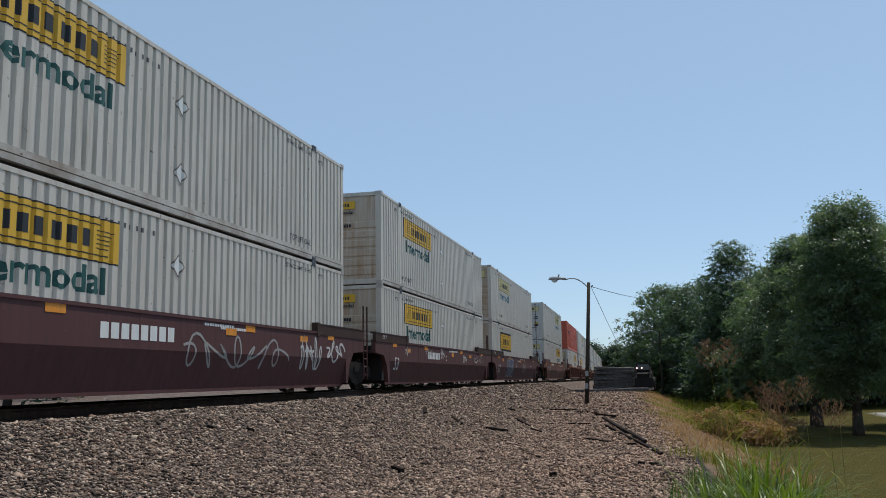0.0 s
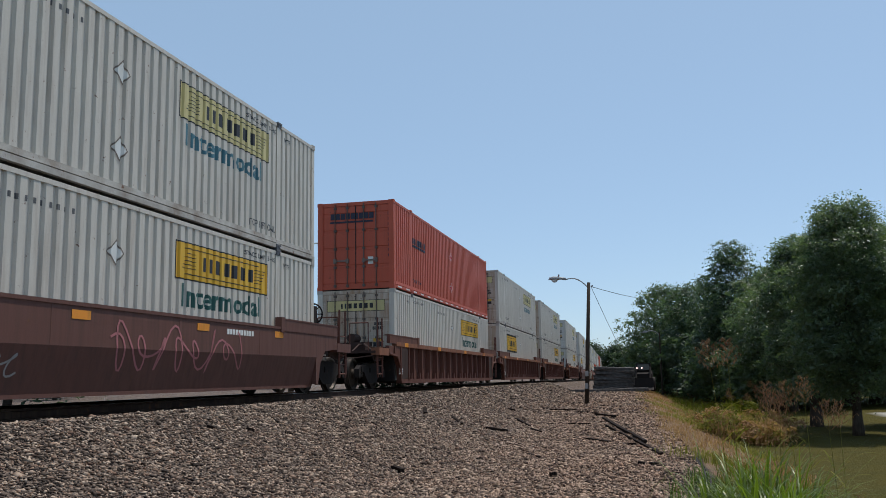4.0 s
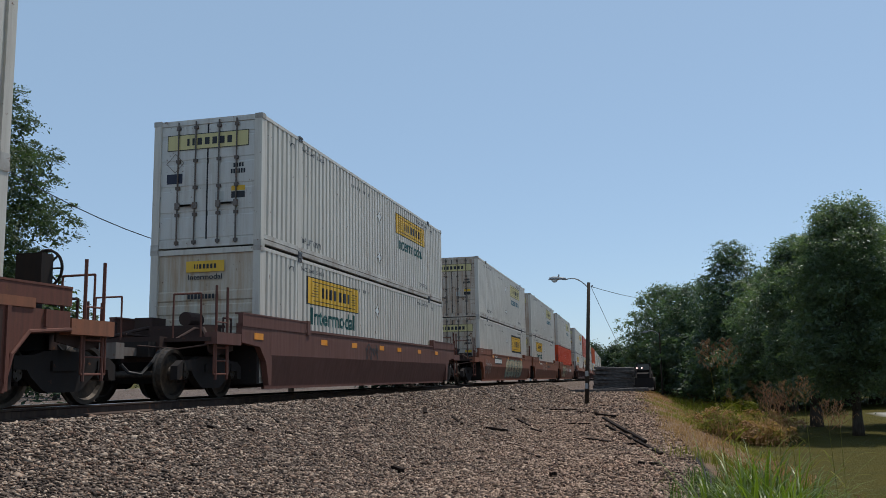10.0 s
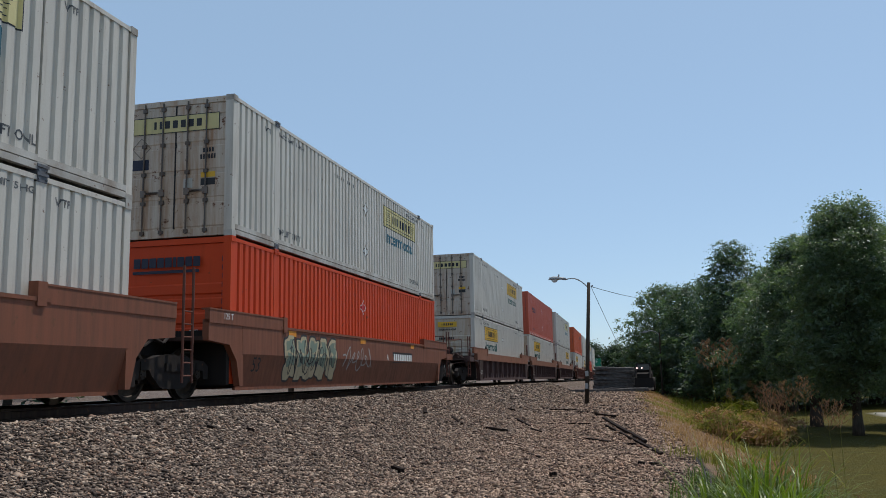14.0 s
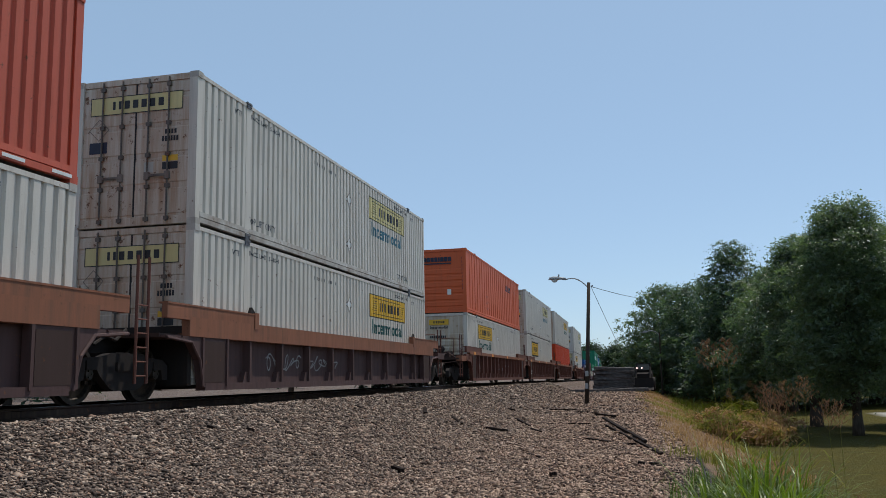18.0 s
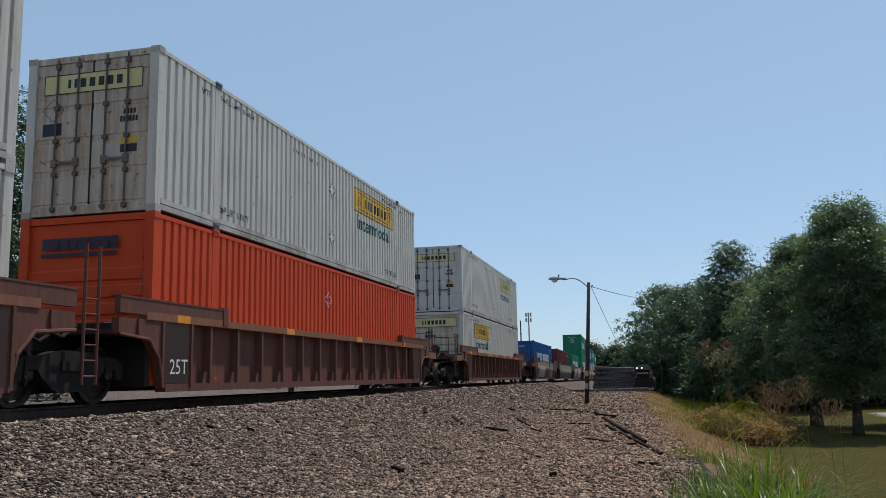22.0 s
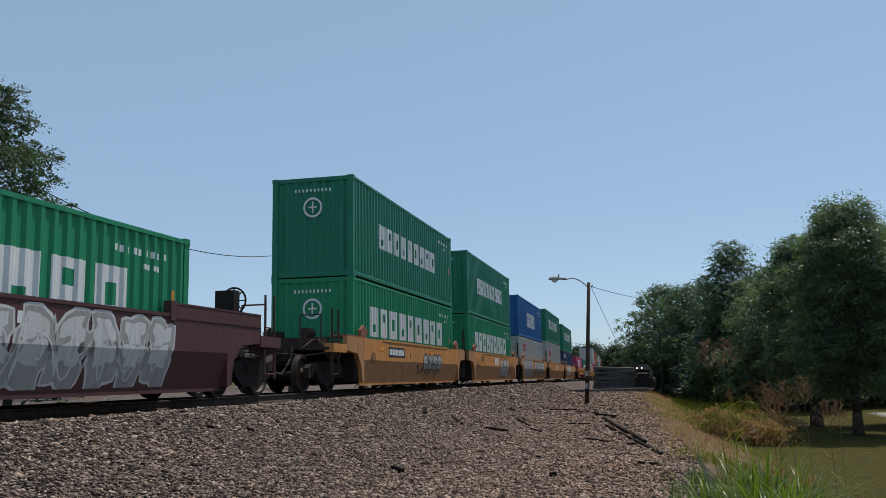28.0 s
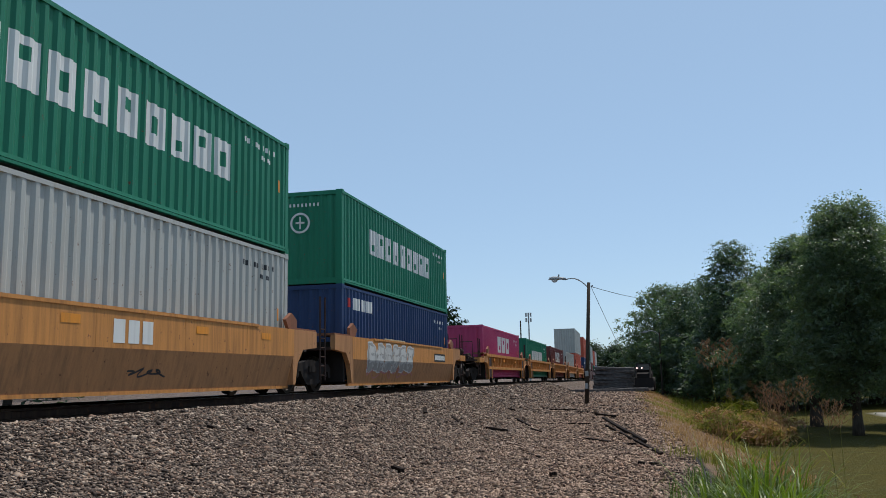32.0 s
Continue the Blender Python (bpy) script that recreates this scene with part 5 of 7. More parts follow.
    ("yellow", J, J, [("bars", 3, 5.3, 1.05, 0.92, 0.36, W_), ("text", "40", 0.6, 0.72, 0.36, BLACK), ("text", "C", 3.4, 1.0, 0.2, BLACK), ("piece", 7.0, 9.6, 0.34, 1.24, 3, "silver", "black"), ("scrawl", 9.9, 11.4, 0.4, 1.2, 6, 0.04, "black"), ("scrawl", 1.6, 2.4, 0.9, 1.4, 3, 0.04, "black"), ("tabs", (0.9, 4.4, 9.2), TAB, 1.16)]),
    ("yellow", J, J, [("piece", 0.0, 4.4, 0.26, 1.42, 6, "silver", "blue"), ("scrawl", 0.0, 4.4, 0.28, 1.4, 10, 0.07, "rose"), ("piece", 5.4, 11.2, 0.66, 1.34, 7, "silver", "black"), ("scrawl", 5.0, 11.6, 0.28, 0.86, 12, 0.07, "black"), ("scrawl", 5.6, 11.0, 0.3, 0.8, 8, 0.06, "green")]),
    ("yellow", J, J, [("bars", 3, 5.4, 1.05, 0.92, 0.36, W_), ("text", "40", 0.6, 0.72, 0.36, BLACK), ("scrawl", 2.0, 2.8, 0.9, 1.4, 3, 0.04, "black"), ("scrawl", 5.8, 7.0, 0.4, 0.56, 4, 0.03, "black"), ("tabs", (0.9, 4.2, 7.8, 10.4), TAB, 1.16)]),
    ("yellow", J, E, [("plate", 10, 9.1, 1.5, 0.96, 0.17), ("piece", 1.4, 6.2, 0.52, 1.32, 6, "silver", "white"), ("scrawl", 1.0, 6.5, 0.3, 0.8, 9, 0.04, "rose"), ("panel", 3.0, 5.2, 1.40, 1.50, SPRAY["cream"])]),
    ("yellow_ribbed", E, J, [("tabs", (1.5, 4.5, 8.5), TAB, 1.1)]), ("yellow_ribbed", J, J, []), ("yellow_ribbed", J, J, []), ("yellow_ribbed", J, J, []), ("yellow_ribbed", J, E, []),
    ("maroon", E, J, []), ("maroon", J, J, []), ("maroon", J, J, []), ("maroon", J, J, []), ("maroon", J, E, []),
]
WAGON_LABEL = {
    "maroon": "maroon smooth-sided well wagon with white marks and graffiti", "kcs": "maroon well wagon covered in sprayed graffiti",
    "oxide": "oxide red smooth-sided well wagon with graffiti", "oxide_tabs": "dark reddish-brown smooth-sided well wagon with orange tabs",
    "ribbed": "rusty brown ribbed well wagon", "ribbed_sill": "dark rusty well wagon with a deep orange sill",
    "yellow": "yellow smooth-sided well wagon with graffiti", "yellow_ribbed": "dirty yellow well wagon with low ribbed sides",
}
FLOOR_Z = 0.268
for i, ((u, slot, upper, lower), (style, near, far, marks)) in enumerate(zip(LOADS, WAGONS)):
    load = 53 if slot == 53 else 40
    mid = u + LENGTH[load] / 2
    well = {53: 16.154, 48: 14.75, 40: 12.25}[slot]
    if style == "ribbed":
        marks = list(marks) + [("tabs", (0.5, 5.0, 9.6, 13.8), TAB, 1.31), ("bars", 7, 2.4, 0.9, 1.36, 0.05, W_), ("bars", 5, 11.2, 0.7, 1.36, 0.05, W_)]
    elif style == "oxide":
        marks = list(marks) + [("tabs", (2.4, 7.2, 12.2), TAB, 1.27), ("high", "125 T", -0.6, 1.47, 0.12, W_)]
    elif style == "maroon" and marks:
        marks = list(marks) + [("tabs", (0.6, 4.4, 10.2, 14.6), TAB, 1.28), ("bars", 12, 8.6, 1.1, 1.32, 0.05, W_), ("bars", 6, 13.2, 0.5, 0.95, 0.06, W_)]
    MOVING.append((make_unit(style, well, near, far, WAGON_LABEL[style], marks, seed=i + 3), mid, 0.0, False))
    z = FLOOR_Z
    for key in (lower, upper):
        if key:
            kind, way = key.split()
            MOVING.append((box_of(kind), mid, z, way == "d"))
            z += H_LOW if kind.endswith("-") else H_BOX


# ---------------------------------------------------------------- the ground
def smooth_step(a, b, x):
    t = min(1.0, max(0.0, (x - a) / (b - a)))
    return t * t * (3 - 2 * t)


def gravel_edge(y):
    return float(np.interp(y, (12, 17, 19.6, 23.7, 30, 43, 65, 120, 400), (0.0, 0.02, -0.12, -0.42, -0.7, -1.15, -1.95, -4.5, -14))) + 0.22 * noise.noise((0.3, y * 0.16, 4.0)) + 0.16 * noise.noise((0.3, y * 0.7, 9.0))


def yard_level(y):
    return 0.42 * smooth_step(10.0, 62.0, y) - 1.2 * smooth_step(120, 400, y)


def ground_z(x, y):
    lx, _, lz, _, _ = line_point(y)
    e = x - lx
    ae = abs(e)
    low = yard_level(y) if e > 0 else 0.35 - 1.5 * smooth_step(120, 400, y)
    bed = lz - 0.215
    crest = lz - 0.15
    if ae < 1.35:
        z = bed
    elif ae < 1.75:
        z = bed + (crest - bed) * smooth_step(1.35, 1.75, ae)
    elif ae < 2.25:
        z = crest
    else:
        z = max(low, crest - (ae - 2.25) * 0.36)
        blend = crest - (ae - 2.25) * 0.36 - low
        if -0.25 < blend < 0.25:
            z = low + (blend + 0.25) ** 2
    if e > 0 and ae > 2.2:
        z += 0.05 * noise.noise((x * 0.5, y * 0.5, 0)) + 0.025 * noise.noise((x * 1.7, y * 1.7, 3))
        ge = gravel_edge(y)
        if x > ge - 0.3:
            lawn = -0.62 + 0.35 * smooth_step(40, 110, y) + 0.10 * noise.noise((x * 0.12, y * 0.12, 7)) - 1.0 * smooth_step(120, 400, y)
            k = smooth_step(ge - 0.3, ge + 3.2, x)
            z = z * (1 - k) + lawn * k
    elif ae > 2.2:
        z += 0.05 * noise.noise((x * 0.5, y * 0.5, 0))
    return z


def spread(dense_lo, dense_hi, step, lo, hi, grow=1.16):
    mid = list(np.arange(dense_lo, dense_hi + 1e-6, step))
    d, v = step, dense_hi
    while v < hi:
        d *= grow
        v = min(hi, v + d)
        mid.append(v)
    d, v = step, dense_lo
    while v > lo:
        d *= grow
        v = max(lo, v - d)
        mid.insert(0, v)
    return mid


def stone_colours(nt, vec, scale):
    """Crushed stone: grey, tan and rusty pieces with dark joints."""
    vo = node(nt, "ShaderNodeTexVoronoi", Scale=scale, Randomness=1.0)
    nt.links.new(vec, vo.inputs["Vector"])
    sep = nt.nodes.new("ShaderNodeSeparateColor")
    nt.links.new(vo.outputs["Color"], sep.inputs["Color"])
    col = ramp(nt, sep.outputs["Red"], [(0.0, (0.045, 0.036, 0.033)), (0.35, (0.115, 0.09, 0.078)), (0.62, (0.18, 0.14, 0.117)), (0.82, (0.29, 0.235, 0.195)), (1.0, (0.14, 0.09, 0.066))])
    edge = ramp(nt, vo.outputs["Distance"], [(0.25, (1, 1, 1)), (0.75, (0, 0, 0))])
    return col, edge, vo.outputs["Distance"]


def ground_material():
    m, nt, bsdf = material("ground")
    c = nt.nodes.new("ShaderNodeTexCoord")
    v = c.outputs["Object"]
    zone = nt.nodes.new("ShaderNodeVertexColor")
    zone.layer_name = "zone"
    sep = nt.nodes.new("ShaderNodeSeparateColor")
    nt.links.new(zone.outputs["Color"], sep.inputs["Color"])
    stone, _, dist = stone_colours(nt, v, 16.0)
    broad = tex_noise(nt, v, 0.45, 4.0)
    stone = mixed(nt, math_node(nt, "MULTIPLY", broad, 0.75), stone, (0.115, 0.076, 0.057))
    n1 = tex_noise(nt, v, 1.1, 6.0, 0.65)
    n2 = tex_noise(nt, v, 26.0, 4.0, 0.7)
    dry = mixed(nt, n2, ramp(nt, n1, [(0.3, (0.25, 0.14, 0.09)), (0.55, (0.31, 0.20, 0.12)), (0.78, (0.19, 0.17, 0.07))]), (0.14, 0.09, 0.06))
    lawn = mixed(nt, n2, ramp(nt, n1, [(0.25, (0.062, 0.056, 0.005)), (0.55, (0.104, 0.082, 0.007)), (0.8, (0.148, 0.104, 0.014))]), (0.044, 0.040, 0.005))
    # a dark speckled strip between the stone and the weeds
    dark_grain = mixed(nt, tex_noise(nt, v, 60.0, 3.0), (0.020, 0.017, 0.017), (0.075, 0.064, 0.060))
    warp = math_node(nt, "MULTIPLY", math_node(nt, "SUBTRACT", n1, 0.5), 0.7)
    k1 = math_node(nt, "ADD", sep.outputs["Red"], warp, clamp=True)
    k1 = ramp(nt, k1, [(0.38, (0, 0, 0)), (0.60, (1, 1, 1))])
    k2 = math_node(nt, "ADD", sep.outputs["Green"], warp, clamp=True)
    k2 = ramp(nt, k2, [(0.35, (0, 0, 0)), (0.65, (1, 1, 1))])
    col = mixed(nt, k1, stone, mixed(nt, k2, dry, lawn))
    k3 = math_node(nt, "ADD", zone.outputs["Alpha"], math_node(nt, "MULTIPLY", warp, 0.8), clamp=True)
    col = mixed(nt, ramp(nt, k3, [(0.4, (0, 0, 0)), (0.62, (1, 1, 1))]), col, dark_grain)
    # the pale lane beyond the lawn
    col = mixed(nt, sep.outputs["Blue"], col, mixed(nt, n2, (0.46, 0.44, 0.41), (0.36, 0.34, 0.31)))
    nt.links.new(col, bsdf.inputs["Base Color"])
    bsdf.inputs["Roughness"].default_value = 0.95
    bsdf.inputs["Specular IOR Level"].default_value = 0.2
    h = math_node(nt, "ADD", math_node(nt, "MULTIPLY", dist, -1.2), n2)
    bump(nt, bsdf, h, 0.9, 0.05)
    return m


GROUND = ground_material()


def lane_mask(x, y):
    """A pale lane beyond the lawn trees."""
    c = 46.2 + 0.10 * (x - 8.0)
    return 1.0 if x > 9.7 and abs(y - c) < 1.9 else 0.0


def build_ground():
    xs = spread(-14.0, 7.0, 0.22, -2500.0, 2500.0, 1.19)
    ys = spread(4.0, 66.0, 0.33, -900.0, 3200.0, 1.09)
    nx, ny = len(xs), len(ys)
    co = np.empty((ny, nx, 3), dtype=np.float32)
    zone = np.zeros((ny, nx, 4), dtype=np.float32)
    for j, y in enumerate(ys):
        ge = gravel_edge(y)
        lx = line_point(y)[0]
        for i, x in enumerate(xs):
            co[j, i] = (x, y, ground_z(x, y))
            if x < lx - 7.0:
                r, g = smooth_step(lx - 7, lx - 10, x), 0.9
                r = min(1.0, max(0.0, (lx - 150.0 - x) / 60.0))
            else:
                r = smooth_step(ge - 0.7, ge + 0.8, x)
                g = max(smooth_step(ge + 0.8, ge + 3.4, x), 0.85 * smooth_step(19.0, 13.0, y))
            dark_strip = smooth_step(ge - 0.5, ge, x) * smooth_step(ge + 0.95, ge + 0.45, x) * smooth_step(9.0, 13.0, y) * smooth_step(24.0, 18.0, y)
            zone[j, i] = (r, g, lane_mask(x, y), 0.85 * dark_strip)
    idx = np.arange(nx * ny).reshape(ny, nx)
    faces = np.stack([idx[:-1, :-1], idx[:-1, 1:], idx[1:, 1:], idx[1:, :-1]], -1).reshape(-1, 4)
    me = bpy.data.meshes.new("ground")
    me.from_pydata(co.reshape(-1, 3).tolist(), [], faces.tolist())
    at = me.color_attributes.new("zone", "FLOAT_COLOR", "POINT")
    at.data.foreach_set("color", zone.reshape(-1))
    me.polygons.foreach_set("use_smooth", [True] * len(me.polygons))
    me.materials.append(GROUND)
    ob = new("ground", me)
    tagged(ob, "gravel yard, dry grass bank and mown lawn", "ground", kind="structure")


build_ground()

# ---------------------------------------------------------------- the track
def build_rails():
    half = 0.7525
    for side, sx in (("rail_east", 1), ("rail_west", -1)):
        for nm, prof, mat in (("rail_foot", [(-0.075, -0.17), (0.075, -0.17), (0.075, -0.155), (0.012, -0.13), (0.012, -0.045), (0.036, -0.03), (0.036, -0.006), (-0.036, -0.006), (-0.036, -0.03), (-0.012, -0.045), (-0.012, -0.13), (-0.075, -0.155)], RAIL_RUST), ("rail_head", [(-0.034, -0.006), (0.034, -0.006), (0.030, 0.0), (-0.030, 0.0)], RAIL_HEAD)):
            bm = bmesh.new()
            prev = None
            s = -120.0
            while s <= 500.0:
                x, y, z, dx, _ = line_point(s)
                ring = [bm.verts.new((x + sx * half + px, y, z + pz)) for px, pz in prof]
                if prev:
                    for k in range(len(prof)):
                        j = (k + 1) % len(prof)
                        bm.faces.new((prev[k], prev[j], ring[j], ring[k]))
                prev = ring
                s += 4.0
            if nm == "rail_foot":
                rail = part(side, bm, mat)
                tagged(rail, "rusty steel rail with a polished head", "rail", kind="structure")
            else:
                part("rail_head", bm, mat, rail, "polished running surface")


build_rails()


def build_ties():
    bm = bmesh.new()
    box(bm, -1.30, 1.30, -0.115, 0.115, -0.19, 0.0)
    bmesh.ops.bevel(bm, geom=bm.edges[:], offset=0.012, segments=1, affect="EDGES")
    bmesh.ops.recalc_face_normals(bm, faces=bm.faces[:])
    me = bpy.data.meshes.new("tie")
    bm.to_mesh(me)
    bm.free()
    me.materials.append(TIE_WOOD)
    bed = empty("track_ties")
    tagged(bed, "weathered wooden ties under the rails", "railway track", kind="structure")
    rng = random.Random(4)
    s = 3.0
    while s < 118:
        again("tie", me, bed, line_pose(s, -0.172) @ pose(rng.uniform(-0.04, 0.04), 0, 0, 0, 0, rng.uniform(-1, 1)))
        s += 0.52 if s < 60 else 0.54


build_ties()


def joined(name, verts, faces, mat, label, category, kind="stuff", smooth=False):
    me = bpy.data.meshes.new(name)
    verts = np.asarray(verts, dtype=np.float32)
    faces = np.asarray(faces, dtype=np.int32)
    n = faces.shape[1]
    me.vertices.add(len(verts))
    me.vertices.foreach_set("co", verts.reshape(-1))
    me.loops.add(faces.size)
    me.loops.foreach_set("vertex_index", faces.reshape(-1))
    me.polygons.add(len(faces))
    me.polygons.foreach_set("loop_start", np.arange(0, faces.size, n, dtype=np.int32))
    me.polygons.foreach_set("loop_total", np.full(len(faces), n, dtype=np.int32))
    me.update(calc_edges=True)
    me.validate()
    me.materials.append(mat)
    if smooth:
        me.polygons.foreach_set("use_smooth", [True] * len(me.polygons))
    ob = new(name, me)
    if label:
        tagged(ob, label, category, kind=kind)
    return ob


def stone_material():
    m, nt, bsdf = material("crushed_stone")
    g = nt.nodes.new("ShaderNodeNewGeometry")
    v = coords(nt)
    col = ramp(nt, g.outputs["Random Per Island"], [(0.0, (0.036, 0.028, 0.025)), (0.25, (0.095, 0.073, 0.061)), (0.5, (0.21, 0.162, 0.132)), (0.74, (0.50, 0.40, 0.32)), (0.88, (0.235, 0.155, 0.115)), (1.0, (0.10, 0.062, 0.048))])
    f = tex_noise(nt, v, 30.0, 3.0)
    broad = tex_noise(nt, v, 0.45, 4.0)
    # fresh grey ballast by the line, older brown stone over the yard
    sep = nt.nodes.new("ShaderNodeSeparateXYZ")
    nt.links.new(v, sep.inputs["Vector"])
    old = math_node(nt, "MULTIPLY", math_node(nt, "ADD", sep.outputs["X"], 8.0), 0.14, clamp=True)
    old = math_node(nt, "MULTIPLY", old, math_node(nt, "ADD", broad, 0.35), clamp=True)
    col = mixed(nt, old, col, ramp(nt, g.outputs["Random Per Island"], [(0.0, (0.06, 0.038, 0.03)), (0.3, (0.17, 0.108, 0.08)), (0.6, (0.40, 0.265, 0.185)), (0.8, (0.55, 0.385, 0.28)), (1.0, (0.22, 0.118, 0.080))]))
    col = mixed(nt, 0.25, col, mixed(nt, f, (0.1, 0.09, 0.08), (0.6, 0.56, 0.5)), "OVERLAY")
    nt.links.new(col, bsdf.inputs["Base Color"])
    bsdf.inputs["Roughness"].default_value = 0.9
    bsdf.inputs["Specular IOR Level"].default_value = 0.25
    return m


STONE = stone_material()


def build_stones():
    """Loose crushed stone over the shoulder and the yard, thinning out with distance."""
    rng = np.random.default_rng(11)
    cube = np.array([(1, 0, 0), (0, 1, 0), (-1, 0, 0), (0, -1, 0), (0, 0, 1), (0, 0, -1)], dtype=np.float32)
    quads = np.array([(0, 1, 4), (1, 2, 4), (2, 3, 4), (3, 0, 4), (1, 0, 5), (2, 1, 5), (3, 2, 5), (0, 3, 5)], dtype=np.int32)
    places = []
    for y0, y1, per, size in ((6.5, 13.0, 800, 0.0168), (13.0, 20.0, 580, 0.0180), (20.0, 32.0, 300, 0.0215), (32.0, 62.0, 66, 0.033)):
        count = int((y1 - y0) * 9.0 * per)
        ys = rng.uniform(y0, y1, count)
        us = rng.uniform(0, 1, count)
        for y, u in zip(ys, us):
            lo = line_point(y)[0] + 1.32
            hi = gravel_edge(y) + 0.5
            x = lo + (hi - lo) * u
            off = x - gravel_edge(y) - 0.45 * noise.noise((x * 1.4, y * 0.9, 1.0))
            if off > 0 and u * 917.0 % 1.0 < off * 1.3:
                continue
            # nothing where the camera never looks
            if x > 0.02 * y + 0.9 or x < -0.90 * y - 0.3:
                continue
            places.append((x, y, ground_z(x, y), size))
    p = np.array(places, dtype=np.float32)
    n = len(p)
    sc = p[:, 3:4] * rng.uniform(0.55, 1.35, (n, 1)) * (1 + 0.7 * (rng.uniform(0, 1, (n, 1)) > 0.975))
    dims = sc[:, None, :] * rng.uniform(0.55, 1.2, (n, 1, 3)) * np.array([1.65, 0.85, 0.72])
    vs = (cube[None] + rng.uniform(-0.42, 0.42, (n, 6, 3))) * dims * 1.3
    a = rng.uniform(0, 2 * np.pi, n)
    b = rng.normal(0, 0.75, n)
    ca, sa, cb, sb = np.cos(a), np.sin(a), np.cos(b), np.sin(b)
    x, y, z = vs[..., 0], vs[..., 1], vs[..., 2]
    y, z = y * cb[:, None] - z * sb[:, None], y * sb[:, None] + z * cb[:, None]
    x, y = x * ca[:, None] - y * sa[:, None], x * sa[:, None] + y * ca[:, None]
    out = np.stack([x + p[:, 0:1], y + p[:, 1:2], z + p[:, 2:3] + sc * rng.uniform(0.1, 0.95, (n, 1))], -1).reshape(-1, 3)
    faces = (quads[None] + (np.arange(n) * 6)[:, None, None]).reshape(-1, 3)
    joined("ballast_stones", out, faces, STONE, "loose grey and tan crushed stone", "gravel")


build_stones()


# ---------------------------------------------------------------- trees and grass
def leaf_material(name, dark, light, through=0.35, gloss=0.06, rough=0.8):
    m, nt, bsdf = material(name)
    g = nt.nodes.new("ShaderNodeNewGeometry")
    v = coords(nt)
    clump = tex_noise(nt, v, 0.7, 3.0)
    info = nt.nodes.new("ShaderNodeObjectInfo")
    k = math_node(nt, "ADD", math_node(nt, "MULTIPLY", g.outputs["Random Per Island"], 0.35), math_node(nt, "MULTIPLY", clump, 0.55))
    k = math_node(nt, "ADD", k, math_node(nt, "MULTIPLY", math_node(nt, "SUBTRACT", info.outputs["Random"], 0.4), 0.35), clamp=True)
    col = ramp(nt, k, [(0.25, dark), (0.78, light)])
    nt.links.new(col, bsdf.inputs["Base Color"])
    bsdf.inputs["Roughness"].default_value = rough
    bsdf.inputs["Specular IOR Level"].default_value = gloss
    tr = nt.nodes.new("ShaderNodeBsdfTranslucent")
    bright = mixed(nt, 1.0, col, (1.35, 1.55, 0.65), "MULTIPLY")
    nt.links.new(bright, tr.inputs["Color"])
    mix = nt.nodes.new("ShaderNodeMixShader")
    mix.inputs["Fac"].default_value = through
    nt.links.new(bsdf.outputs["BSDF"], mix.inputs[1])
    nt.links.new(tr.outputs["BSDF"], mix.inputs[2])
    nt.links.new(mix.outputs["Shader"], nt.nodes["Material Output"].inputs["Surface"])
    return m


# the bluish lift in the dark green is distance haze put into the colour
LEAF = leaf_material("oak_leaves", (0.046, 0.078, 0.072), (0.140, 0.185, 0.105), 0.45, 0.6, 0.4)
SHRUB = leaf_material("thicket_leaves", (0.055, 0.084, 0.075), (0.12, 0.16, 0.10), 0.45, 0.25, 0.55)
LEAF_PALE = leaf_material("pale_leaves", (0.022, 0.042, 0.034), (0.066, 0.092, 0.058), 0.4, 0.25, 0.55)
NEEDLES = leaf_material("cedar_needles", (0.012, 0.030, 0.016), (0.03, 0.055, 0.028), 0.12)
BLADE = leaf_material("green_grass_blade", (0.036, 0.062, 0.010), (0.150, 0.200, 0.032), 0.38, 0.3, 0.4)
BLADE_DRY = leaf_material("dry_grass_blade", (0.25, 0.135, 0.085), (0.46, 0.29, 0.175), 0.35)
BLADE_MIX = leaf_material("yellowing_grass_blade", (0.13, 0.125, 0.032), (0.32, 0.27, 0.09), 0.32)
BLADE_OLIVE = leaf_material("olive_grass_blade", (0.07, 0.080, 0.012), (0.20, 0.18, 0.035), 0.3)
TASSEL = leaf_material("seed_head", (0.24, 0.12, 0.08), (0.46, 0.29, 0.18), 0.35)


